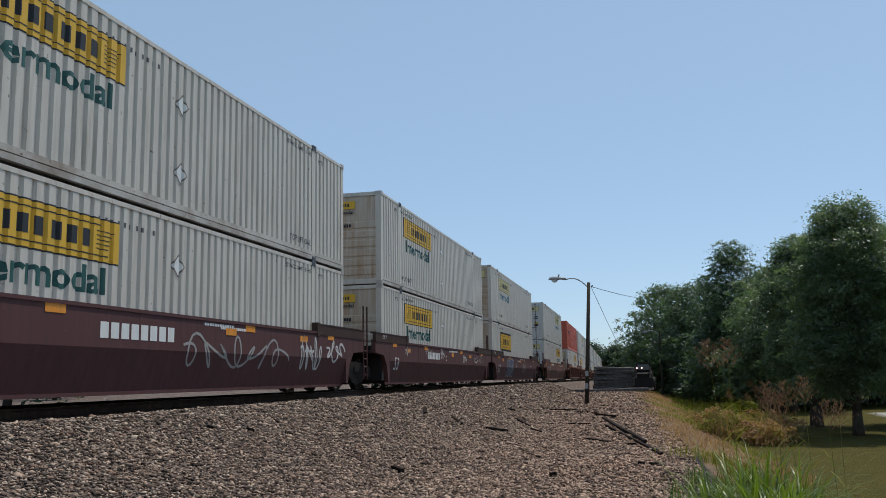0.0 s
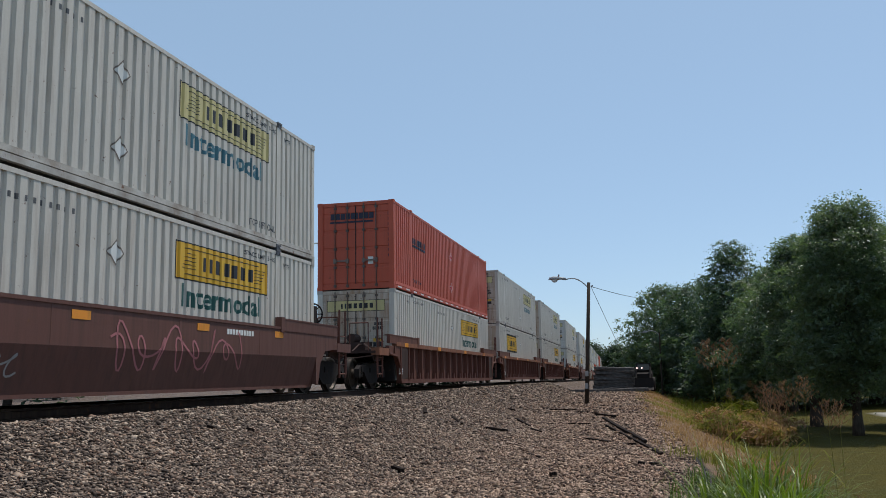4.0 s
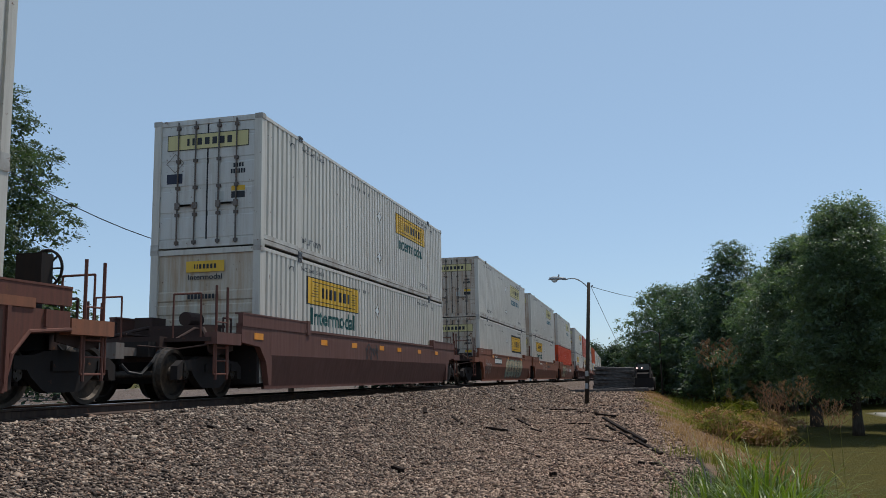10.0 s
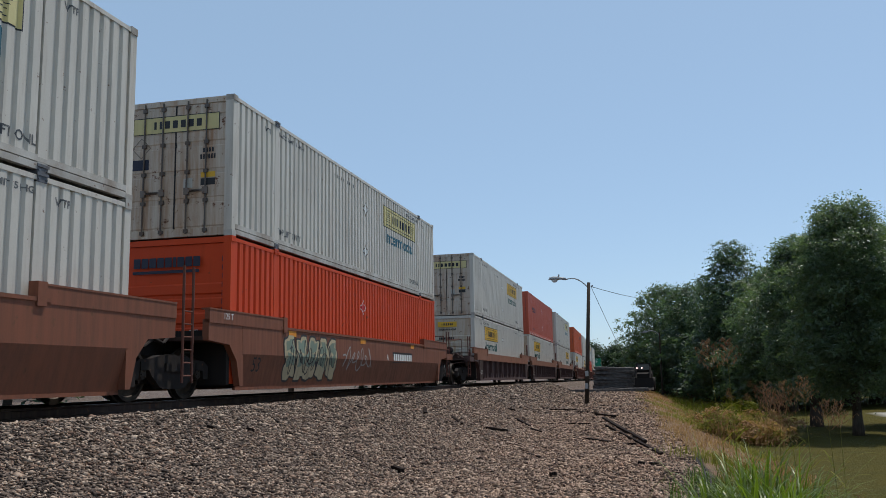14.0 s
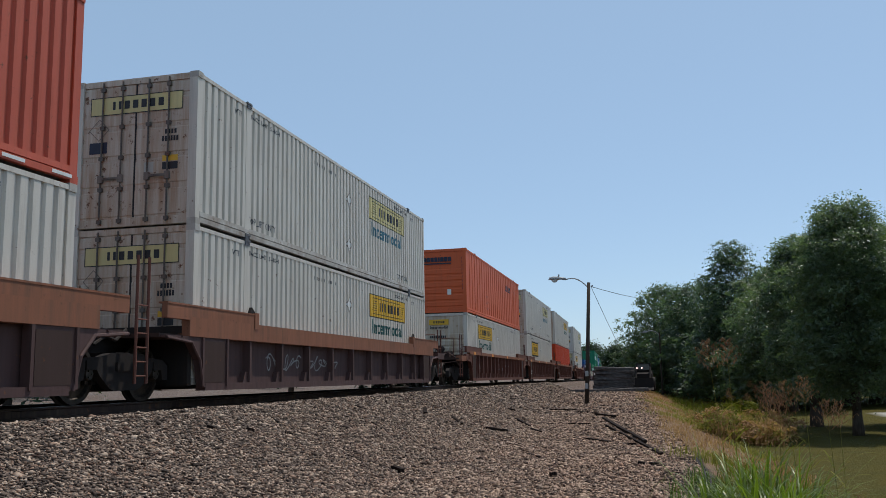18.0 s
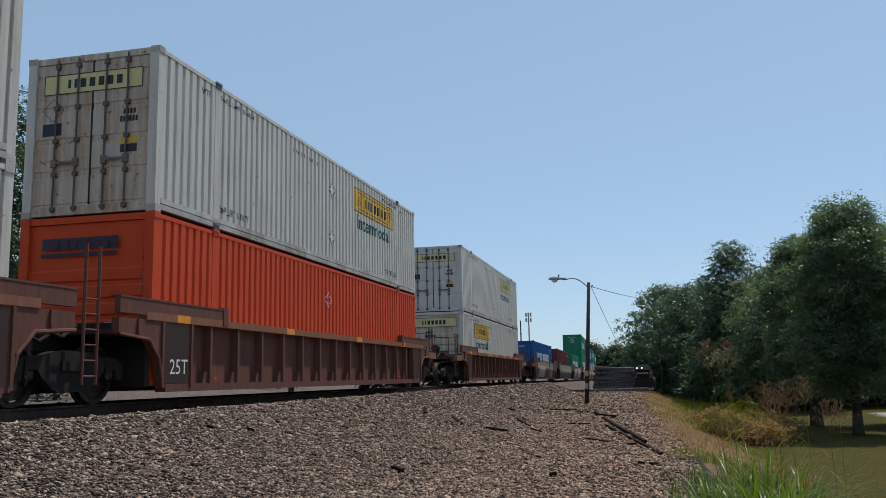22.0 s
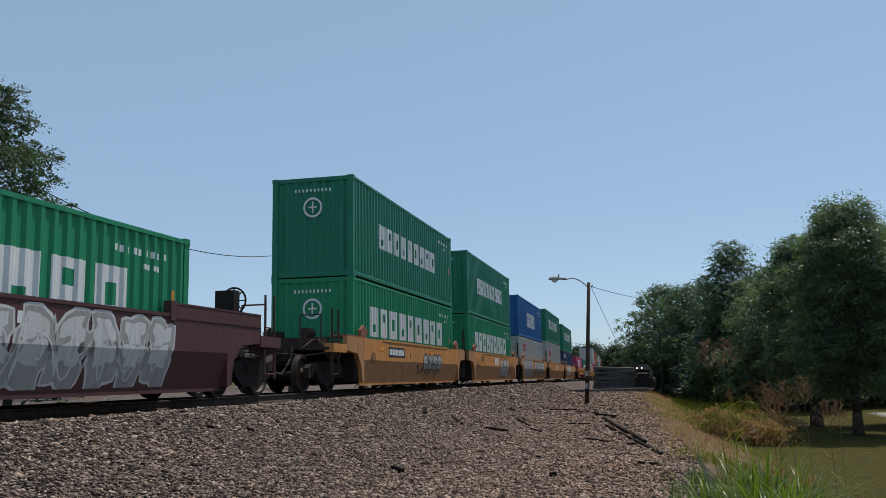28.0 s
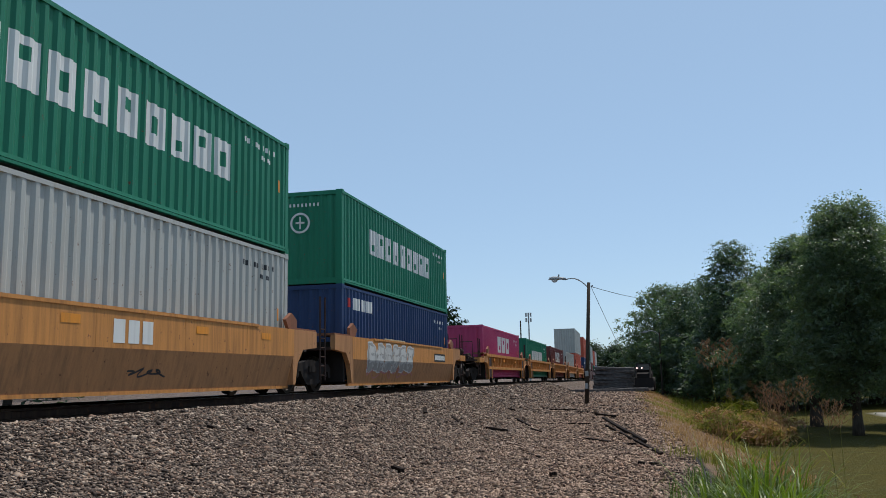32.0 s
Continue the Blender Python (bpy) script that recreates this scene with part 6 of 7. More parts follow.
def leaf_cloud(rng, lobes, count, size, clump=0.42, dense=0.17):
    """Leaves gathered in drooping sprays over the outside of lobes (x, y, z, rx, ry, rz), with dim leaves deeper in."""
    lob_all = np.array(lobes)
    w = lob_all[:, 3] * lob_all[:, 4] + lob_all[:, 4] * lob_all[:, 5] + lob_all[:, 3] * lob_all[:, 5]
    w /= w.sum()

    def unit(a):
        return a / np.linalg.norm(a, axis=1, keepdims=True)

    inner = int(count * dense)
    outer = count - inner
    per = 46
    sprays = outer // per + 1
    lob = lob_all[rng.choice(len(lobes), sprays, p=w)]
    d = rng.normal(0, 1, (sprays, 3))
    d[:, 2] = np.where(rng.uniform(0, 1, sprays) < 0.45, np.abs(d[:, 2]), d[:, 2])
    d = unit(d)
    c = lob[:, :3] + d * lob[:, 3:6] * rng.uniform(0.80, 1.10, (sprays, 1))
    wide = clump * rng.uniform(0.55, 1.45, sprays)
    k = np.repeat(np.arange(sprays), per)[:outer]
    o = rng.normal(0, 0.5, (outer, 3))
    h = np.hypot(o[:, 0], o[:, 1])
    off = np.stack([o[:, 0], o[:, 1], o[:, 2] * 0.42 - 0.45 * h * h], 1) * wide[k][:, None] + d[k] * (0.20 * h * wide[k])[:, None]
    p1 = c[k] + off
    n1 = np.array([0, 0, 0.85]) + d[k] * 0.35 + rng.normal(0, 0.45, (outer, 3))
    lob = lob_all[rng.choice(len(lobes), inner, p=w)]
    di = unit(rng.normal(0, 1, (inner, 3)))
    p2 = lob[:, :3] + di * lob[:, 3:6] * (0.30 + 0.55 * rng.uniform(0, 1, (inner, 1)))
    n2 = rng.normal(0, 1, (inner, 3))
    p, n = np.concatenate([p1, p2]), unit(np.concatenate([n1, n2]))
    s = size * rng.uniform(0.6, 1.4, (count, 1))
    s[outer:] *= 1.5
    t = unit(np.cross(n, rng.normal(0, 1, (count, 3))))
    b = np.cross(n, t)
    vs = np.stack([p - t * s, p - b * s * 0.45 + n * s * 0.12, p + t * s - n * s * 0.25, p + b * s * 0.45 + n * s * 0.12], 1).reshape(-1, 3)
    return vs, np.arange(count * 4).reshape(-1, 4)


def trunk_mesh(rng, height, radius, lobes, lean=0.0):
    bm = bmesh.new()
    pts = []
    for i in range(7):
        t = i / 6
        pts.append(Vector((lean * t * height + rng.uniform(-0.05, 0.05), rng.uniform(-0.05, 0.05), height * 0.62 * t)))
    for i in range(6):
        bar(bm, pts[i], pts[i + 1], radius * (1.25 if i == 0 else 1) * (1 - 0.11 * i), 10, radius * (1 - 0.11 * (i + 1)))
    for l in lobes:
        a = pts[rng.integers(2, 6)] if hasattr(rng, "integers") else pts[3]
        c = Vector(l[:3])
        m = (a + c) / 2 + Vector((0, 0, 0.2))
        bar(bm, a, m, radius * 0.42, 7, radius * 0.26)
        bar(bm, m, c, radius * 0.26, 6, radius * 0.08)
    return bm


def make_tree(name, label, seed, height, spread_r, trunk_r, count, leaf, mat, low=1.2, lobes_n=16, narrow=1.0):
    rng = np.random.default_rng(seed)
    tree = empty(name)
    tagged(tree, label, "tree", "trees round the yard")
    lobes = []
    for i in range(lobes_n):
        u = (i + 0.5) / lobes_n
        z = low + (height - low) * (0.12 + 0.80 * u)
        prof = math.sin(math.pi * min(1, 0.18 + 0.80 * u)) ** 0.7
        a = i * 2.399 + rng.uniform(-0.5, 0.5)
        r = spread_r * prof * rng.uniform(0.40, 0.80) * narrow
        s = spread_r * rng.uniform(0.24, 0.42) * (0.75 + 0.35 * prof)
        lobes.append((r * math.cos(a), r * math.sin(a), z, s, s, s * rng.uniform(0.62, 0.85)))
    lobes.append((0, 0, height - spread_r * 0.35, spread_r * 0.4, spread_r * 0.4, spread_r * 0.35))
    lobes.append((0, 0, low + (height - low) * 0.5, spread_r * 0.6, spread_r * 0.6, (height - low) * 0.36))
    vs, fs = leaf_cloud(rng, lobes, count, leaf, max(0.30, leaf * 5.0))
    crown = joined("crown", vs, fs, mat, "", "", smooth=False)
    crown.parent = tree
    tagged(crown, "dense leafy crown with gaps")
    part("trunk", trunk_mesh(rng, height, trunk_r, lobes[:10]), BARK, tree, "rough brown trunk and limbs", smooth=True)
    return tree


def at_ground(x, y, turn=0.0, scale=1.0, sink=0.05):
    return Matrix.Translation((x, y, ground_z(x, y) - sink)) @ Matrix.Rotation(radians(turn), 4, "Z"), scale


def set_tree(ob, x, y, turn=0.0, scale=1.0):
    ob.scale = (scale, scale, scale)
    m, _ = at_ground(x, y, turn)
    ob.matrix_basis = m @ Matrix.Diagonal((scale, scale, scale, 1))


OAK = [make_tree("shade_tree", "low spreading dark green tree beside the lawn", 21, 8.3, 2.5, 0.17, 88000, 0.047, LEAF, 0.75, 36),
       make_tree("shade_tree", "dark green broad-leaved tree beside the lawn", 22, 9.6, 4.1, 0.24, 42000, 0.080, LEAF, 0.7, 34),
       make_tree("shade_tree", "dense dark green tree in the wood", 23, 9.4, 4.4, 0.25, 26000, 0.10, LEAF, 0.3, 30),
       make_tree("shade_tree", "slim tall dark green tree in the wood", 24, 11.3, 3.2, 0.25, 26000, 0.085, LEAF, 0.6, 26),
       make_tree("shade_tree", "narrow dark green tree at the lawn's edge", 25, 7.0, 2.25, 0.21, 60000, 0.050, LEAF, 0.8, 30)]
PLACED = set()


def plant(kind, x, y, turn=0.0, scale=1.0):
    """The tree itself the first time, a copy of it after that."""
    if kind not in PLACED:
        PLACED.add(kind)
        set_tree(kind, x, y, turn, scale)
        return kind
    m, _ = at_ground(x, y, turn)
    keep = kind.scale.copy()
    kind.scale = (scale, scale, scale)
    ob = copy_thing(kind, m)
    kind.scale = keep
    return ob


for k, x, y, turn, sc in (
        (4, 5.70, 37.2, 0, 1.1), (0, 6.25, 32.3, 140, 1.0), (2, 0.0, 81.0, 10, 1.06), (2, 2.9, 75.0, 100, 1.03), (2, 1.9, 90.0, 70, 0.95), (1, 9.35, 25.0, 250, 0.72), (3, 4.75, 62.0, 120, 0.99), (1, 6.7, 51.0, 200, 0.88),
        (0, 9.9, 38.0, 10, 1.0), (2, 7.5, 67.0, 80, 1.0), (2, 10.5, 57.0, 150, 1.05), (1, 12.5, 59.0, 90, 1.2), (2, 2.0, 96.0, 200, 0.95),
        (2, 15.0, 66.0, 60, 1.2), (1, 18.0, 54.0, 10, 1.2)):
    plant(OAK[k], x, y, turn, sc)

# the thicket that closes the wood down to the ground
def make_thicket(seed, height, r, count):
    rng = np.random.default_rng(seed)
    bush = empty("thicket_shrub")
    tagged(bush, "dense dark undergrowth shrub at the wood's edge", "shrub", "shrubs at the wood's edge")
    lobes = []
    for i in range(13):
        a = i * 2.399
        d = r * 0.62 * math.sqrt((i + 0.5) / 13)
        s = r * rng.uniform(0.36, 0.52)
        lobes.append((d * math.cos(a), d * math.sin(a), max(s * 0.5, height * rng.uniform(0.18, 0.78)), s, s, s * 0.9))
    vs, fs = leaf_cloud(rng, lobes, count, 0.16, 0.55)
    crown = joined("foliage", vs, fs, SHRUB, "", "")
    crown.parent = bush
    for l in lobes[:5]:
        bm = bmesh.new()
        bar(bm, (l[0] * 0.2, l[1] * 0.2, -0.1), l[:3], 0.05, 6, 0.015)
        part("stem", bm, BARK, bush)
    return bush


THICKET = [make_thicket(26, 4.2, 2.7, 6000), make_thicket(27, 5.0, 2.9, 6500)]
for i, (x, y, sc) in enumerate(((0.3, 84.0, 1.0), (1.3, 79.0, 1.05), (2.4, 74.0, 0.95), (3.0, 69.0, 1.05), (3.9, 64.5, 0.95), (4.6, 60.0, 1.0), (5.2, 55.5, 0.9), (6.0, 51.5, 0.85), (7.6, 54.0, 1.1), (5.4, 64.0, 1.2),
                                 (10.2, 57.0, 1.15), (13.0, 57.5, 1.15), (15.8, 57.0, 1.1), (18.4, 57.0, 1.1), (8.0, 60.0, 1.2), (3.9, 80.0, 1.2), (2.2, 89.0, 1.1), (20.5, 52.0, 1.1))):
    plant(THICKET[i % 2], x, y, i * 73, sc)

# the tall airy tree across the track
ELM = make_tree("roadside_tree", "tall grey-green leafy tree across the track", 31, 15.0, 4.6, 0.30, 70000, 0.078, LEAF_PALE, 1.0, 34, 0.95)
plant(ELM, -28.7, 30.3, 0, 1.01)

# distant trees, west and north
FAR = make_tree("distant_tree", "distant hazy green tree", 41, 9.5, 4.4, 0.25, 5500, 0.27, LEAF_PALE, 0.8, 14)
for x, y, turn, sc in ((-20.5, 262.0, 0, 1.2), (-13.5, 258.0, 90, 1.1), (-27.0, 285.0, 200, 1.2), (-6.0, 250.0, 40, 1.2), (-10.0, 300.0, 300, 1.25), (0.5, 240.0, 150, 1.25),
                       (-34.0, 275.0, 20, 0.9), (-58.0, 120.0, 70, 0.85), (-66.0, 128.0, 160, 0.95), (-50.0, 112.0, 250, 0.7), (-74.0, 118.0, 330, 0.9), (-36.0, 42.0, 130, 0.9), (-47.0, 60.0, 10, 0.62), (-53.0, 68.0, 110, 0.7), (-60.0, 74.0, 40, 0.8),
                       (8.0, 130.0, 0, 1.15), (16.0, 118.0, 120, 1.2), (2.0, 150.0, 210, 1.1)):
    plant(FAR, x, y, turn, sc)


def make_cedar(seed, height, r, count):
    rng = np.random.default_rng(seed)
    tree = empty("cedar_tree")
    tagged(tree, "dark pointed cedar tree across the track", "tree", "trees round the yard")
    lobes = []
    for i in range(26):
        u = (i + 0.5) / 26
        z = height * (0.10 + 0.88 * u)
        rr = r * (1 - u) ** 0.6
        a = i * 2.399
        lobes.append((rr * 0.62 * math.cos(a), rr * 0.62 * math.sin(a), z, 0.25 + rr * 0.42, 0.25 + rr * 0.42, 0.5 + 0.25 * rr))
    vs, fs = leaf_cloud(rng, lobes, count, 0.15, 0.5)
    crown = joined("crown", vs, fs, NEEDLES, "", "")
    crown.parent = tree
    tagged(crown, "pointed needle-leaved crown")
    bm = bmesh.new()
    bar(bm, (0, 0, 0), (0, 0, height * 0.95), 0.22, 8, 0.03)
    part("trunk", bm, BARK, tree)
    return tree


CEDAR = make_cedar(51, 11.6, 5.0, 20000)
plant(CEDAR, -25.6, 91.0, 0, 1.0)
plant(CEDAR, -28.9, 92.0, 90, 0.93)
plant(CEDAR, -23.6, 94.0, 200, 0.86)
plant(CEDAR, -31.2, 95.0, 300, 0.80)


def blades(rng, roots, length, width, bend, segs=4):
    """Grass blades that rise from roots and arch over."""
    n = len(roots)
    L = length * rng.uniform(0.6, 1.25, n)
    a = rng.uniform(0, 2 * np.pi, n)
    d = np.stack([np.cos(a), np.sin(a), np.zeros(n)], 1)
    side = np.stack([-np.sin(a), np.cos(a), np.zeros(n)], 1)
    tilt = rng.uniform(0.05, 0.35, n)
    curl = bend * rng.uniform(0.3, 1.6, n)
    pos = roots.copy()
    rows = []
    for i in range(segs + 1):
        t = i / segs
        w = width * (1 - t ** 1.6) * np.ones(n) + 0.0006
        rows.append((pos - side * w[:, None] * 0.5, pos + side * w[:, None] * 0.5))
        ang = tilt + curl * t * t * 2.2
        step = (d * np.sin(ang)[:, None] + np.array([0, 0, 1]) * np.cos(ang)[:, None]) * (L / segs)[:, None]
        pos = pos + step
    vs = np.stack([np.stack(r, 1) for r in rows], 1)          # n, segs+1, 2, 3
    base = (np.arange(n) * (segs + 1) * 2)[:, None]
    fs = []
    for i in range(segs):
        k = i * 2
        fs.append(base + np.array([[k, k + 1, k + 3, k + 2]]))
    return vs.reshape(-1, 3), np.stack(fs, 1).reshape(-1, 4)


def roots_in(rng, n, xf, yf):
    ys = yf(rng, n)
    xs = xf(rng, n, ys)
    return np.array([(x, y, ground_z(x, y)) for x, y in zip(xs, ys)], dtype=np.float32)


def build_grass():
    rng = np.random.default_rng(61)
    # the tall green clump close to the camera
    spots = []
    for i in range(46):
        cx, cy = rng.normal(0.84, 0.21), rng.normal(8.0, 0.6)
        for _ in range(20):
            spots.append((cx + rng.normal(0, 0.07), cy + rng.normal(0, 0.07)))
    r = np.array([(x, y, ground_z(x, y)) for x, y in spots], dtype=np.float32)
    vs, fs = blades(rng, r, 1.12, 0.024, 1.2, 9)
    joined("tall_grass", vs, fs, BLADE, "tall arching green grass clump at the yard's edge", "grass")
    spots = []
    for i in range(22):
        cx, cy = rng.normal(0.42, 0.17), rng.uniform(7.6, 14.0)
        for _ in range(14):
            spots.append((cx + rng.normal(0, 0.08), cy + rng.normal(0, 0.1)))
    r = np.array([(x, y, ground_z(x, y)) for x, y in spots], dtype=np.float32)
    vs, fs = blades(rng, r, 0.40, 0.015, 1.0, 5)
    joined("low_grass", vs, fs, BLADE, "low green grass at the gravel's edge", "grass")
    # short rough grass between the clump and the lawn
    r = roots_in(rng, 5200, lambda g, n, ys: np.array([gravel_edge(y) + g.uniform(0.75, 2.4) for y in ys]), lambda g, n: g.uniform(7.5, 19.0, n))
    keep = np.array([noise.noise((p[0] * 1.1, p[1] * 0.6, 5.0)) for p in r])
    vs, fs = blades(rng, r[keep > -0.15], 0.20, 0.009, 1.0, 3)
    joined("rough_grass", vs, fs, BLADE_OLIVE, "short rough olive grass beside the gravel", "grass")
    # the bank: dry stems and greener tufts
    def bx(lo, hi):
        return lambda g, n, ys: np.array([gravel_edge(y) + g.uniform(lo, hi) for y in ys])

    def by(lo, hi):
        return lambda g, n: lo + (hi - lo) * g.uniform(0, 1, n) ** 1.3
    r = roots_in(rng, 12000, bx(-0.25, 2.8), by(17.5, 80.0))
    r = np.array([p for p in r if p[0] - gravel_edge(p[1]) + 0.7 * noise.noise((p[0] * 1.2, p[1] * 0.8, 6.0)) > rng.uniform(-0.3, 0.7)], dtype=np.float32)
    keep = np.array([noise.noise((p[0] * 0.6, p[1] * 0.25, 2.0)) - 0.5 * smooth_step(20.0, 15.0, p[1]) for p in r])
    vs, fs = blades(rng, r[keep > -0.16], 0.17, 0.014, 1.6, 3)
    joined("dry_grass", vs, fs, BLADE_DRY, "reddish dry grass on the bank", "grass")
    vs, fs = blades(rng, r[keep <= -0.16], 0.22, 0.016, 1.4, 3)
    joined("yellow_grass", vs, fs, BLADE_MIX, "yellow-green grass on the bank", "grass")
    # tangled brush at the foot of the wood, low mounds of fine leaf with seeding stalks through them
    for name, label, mat, n, lo, hi, y0, y1, tall in (("brush", "waist-high yellow-green brush before the wood", BLADE_MIX, 46, 0.045, 0.112, 28.0, 32.5, 0.34),
                                                     ("olive_brush", "low olive brush on the bank", BLADE_OLIVE, 34, 0.045, 0.10, 36.0, 60.0, 0.34),
                                                     ("russet_brush", "reddish dry brush before the wood", BLADE_DRY, 30, 0.050, 0.125, 28.0, 32.5, 0.42)):
        lobes = []
        for _ in range(n):
            y = rng.uniform(y0, y1)
            x = y * rng.uniform(lo, hi)
            r = rng.uniform(0.35, 0.75)
            lobes.append((x, y, ground_z(x, y) + tall * rng.uniform(0.3, 1.5), r, r, r * rng.uniform(0.45, 0.75)))
        vs, fs = leaf_cloud(rng, lobes, n * 190, 0.052, 0.24, 0.2)
        joined(name, vs, fs, mat, label, "weeds")
    q = roots_in(rng, 900, lambda g, m, ys: ys * g.uniform(0.050, 0.120, m), lambda g, m: g.uniform(28.0, 32.5, m))
    vs, fs = blades(rng, q, 0.95, 0.012, 0.9, 4)
    joined("seeding_brush", vs, fs, BLADE_DRY, "reddish seeding grass in the brush", "weeds")
    # green weeds behind the bank
    r = roots_in(rng, 2400, bx(2.2, 4.8), by(30.0, 74.0))
    keep = np.array([noise.noise((p[0] * 0.5, p[1] * 0.16, 8.0)) for p in r])
    vs, fs = blades(rng, r[keep > 0.05], 0.55, 0.02, 0.9, 4)
    joined("bank_weeds", vs, fs, BLADE_OLIVE, "olive green weeds on the bank", "weeds")


build_grass()


def seed_stem(rng, height, head):
    """A stalk with a loose reddish seed head; one mesh of stem and leaves, one of the head."""
    bm = bmesh.new()
    lean = Vector((rng.uniform(-0.12, 0.12), rng.uniform(-0.12, 0.12), 1)).normalized()
    top = lean * height
    bar(bm, (0, 0, 0), top, 0.0042, 5, 0.002)
    for i in range(5):
        t = 0.15 + 0.14 * i
        p = lean * height * t
        a = rng.uniform(0, 6.28)
        d = Vector((math.cos(a), math.sin(a), 0.9))
        q = p
        prev = None
        for k in range(5):
            w = 0.013 * (1 - k / 4.6)
            s = Vector((-math.sin(a), math.cos(a), 0)) * w
            cur = (bm.verts.new(q - s), bm.verts.new(q + s))
            if prev:
                bm.faces.new((prev[0], prev[1], cur[1], cur[0]))
            prev = cur
            q = q + d * 0.11
            d = d + Vector((0, 0, -0.45))
    hd = bmesh.new()
    for i in range(20):
        t = i / 20
        p = top + lean * head * (t - 0.25)
        a = i * 2.399
        ln = head * 0.60 * (1 - t * 0.8) * rng.uniform(0.6, 1.1)
        q = p + Vector((math.cos(a) * ln, math.sin(a) * ln, ln * 0.75))
        bar(hd, p, q, 0.0016, 3)
        for k in (0.45, 0.62, 0.8, 1.0):
            c = p.lerp(q, k) + Vector((rng.uniform(-0.012, 0.012), rng.uniform(-0.012, 0.012), -0.006))
            bar(hd, c, c + Vector((rng.uniform(-0.016, 0.016), rng.uniform(-0.016, 0.016), -0.024)), 0.0042, 4, 0.002)
    return bm, hd


def build_seed_stems():
    rng = random.Random(71)
    kinds = []
    for i in range(4):
        weed = empty("seeding_weed")
        tagged(weed, "tall grass weed with a loose reddish seed head", "weed", "seeding weeds on the bank")
        st, hd = seed_stem(rng, 1.50 + 0.12 * i, 0.31)
        part("stalk", st, BLADE_MIX, weed)
        part("seed_head", hd, TASSEL, weed, "loose reddish-brown seed head")
        kinds.append(weed)
    places = []
    for i in range(18):
        y = rng.uniform(28.0, 35.0)
        places.append((y * rng.uniform(0.06, 0.15), y, rng.uniform(0.6, 0.95)))
    # the tall stems that rise out of the clump by the yard's edge
    for x, y, sc in ((0.62, 9.2, 1.05), (0.70, 9.5, 1.0), (0.98, 9.0, 0.92), (1.10, 9.6, 0.90), (1.28, 9.3, 0.92), (1.42, 9.7, 0.90), (1.58, 9.2, 0.98), (1.70, 9.6, 0.93), (1.62, 8.4, 0.45), (0.86, 8.8, 0.80), (0.55, 9.9, 0.75)):
        places.append((x, y, sc))
    for i, (x, y, sc) in enumerate(places):
        m = Matrix.Translation((x, y, ground_z(x, y) - 0.02)) @ Matrix.Rotation(rng.uniform(0, 6.28), 4, "Z")
        w = kinds[i % 4]
        if i < 4:
            w.matrix_basis = m @ Matrix.Diagonal((sc, sc, sc, 1))
        else:
            keep = w.scale.copy()
            w.scale = (sc, sc, sc)
            copy_thing(w, m)
            w.scale = keep


build_seed_stems()


# ---------------------------------------------------------------- poles, wires and lamps
GALVANISED = paint("galvanised_metal", (0.36, 0.37, 0.37), grime=0.3, rough=0.45)
WIRE = paint("dark_wire", (0.03, 0.03, 0.032), grime=0.2, rough=0.6)


def lamp_glass():
    m, nt, bsdf = material("lamp_lens")
    f = tex_noise(nt, coords(nt), 20.0)
    nt.links.new(ramp(nt, f, [(0.3, (0.62, 0.62, 0.58)), (0.7, (0.75, 0.75, 0.72))]), bsdf.inputs["Base Color"])
    bsdf.inputs["Roughness"].default_value = 0.2
    bsdf.inputs["Transmission Weight"].default_value = 0.4
    return m


LENS = lamp_glass()


def lamp_head(thing, root, tip):
    """A drop-lens street luminaire at the end of an arm, pointing from root to tip."""
    d = (Vector(tip) - Vector(root))
    d.z = 0
    d.normalize()
    turn = Matrix.Translation(tip) @ Matrix.Rotation(math.atan2(d.y, d.x), 4, "Z")
    bm = bmesh.new()
    prof = [(-0.30, 0.035, 0.05), (-0.12, 0.06, 0.08), (0.08, 0.12, 0.13), (0.30, 0.15, 0.13), (0.46, 0.10, 0.09), (0.50, 0.03, 0.03)]
    prev = None
    for x, w, h in prof:
        ring = [bm.verts.new((x, w * math.cos(t), 0.02 + h * (math.sin(t) if math.sin(t) > 0 else 0.35 * math.sin(t)))) for t in [2 * math.pi * i / 10 for i in range(10)]]
        if prev:
            for i in range(10):
                j = (i + 1) % 10
                bm.faces.new((prev[i], prev[j], ring[j], ring[i]))
        else:
            bm.faces.new(ring)
        prev = ring
    bm.faces.new(prev)
    head = part("lamp_head", bm, GALVANISED, thing, "grey street lamp head", smooth=True, place=turn)
    bm = bmesh.new()
    bmesh.ops.create_uvsphere(bm, u_segments=14, v_segments=8, radius=0.12)
    for v in bm.verts:
        v.co = (v.co.x * 1.2 + 0.22, v.co.y, v.co.z * 0.9 - 0.03)
    part("lens", bm, LENS, head, "clear drop lens", smooth=True)
    bm = bmesh.new()
    bar(bm, (0.02, 0, 0.13), (0.02, 0, 0.23), 0.035, 8)
    part("photocell", bm, GALVANISED, head)


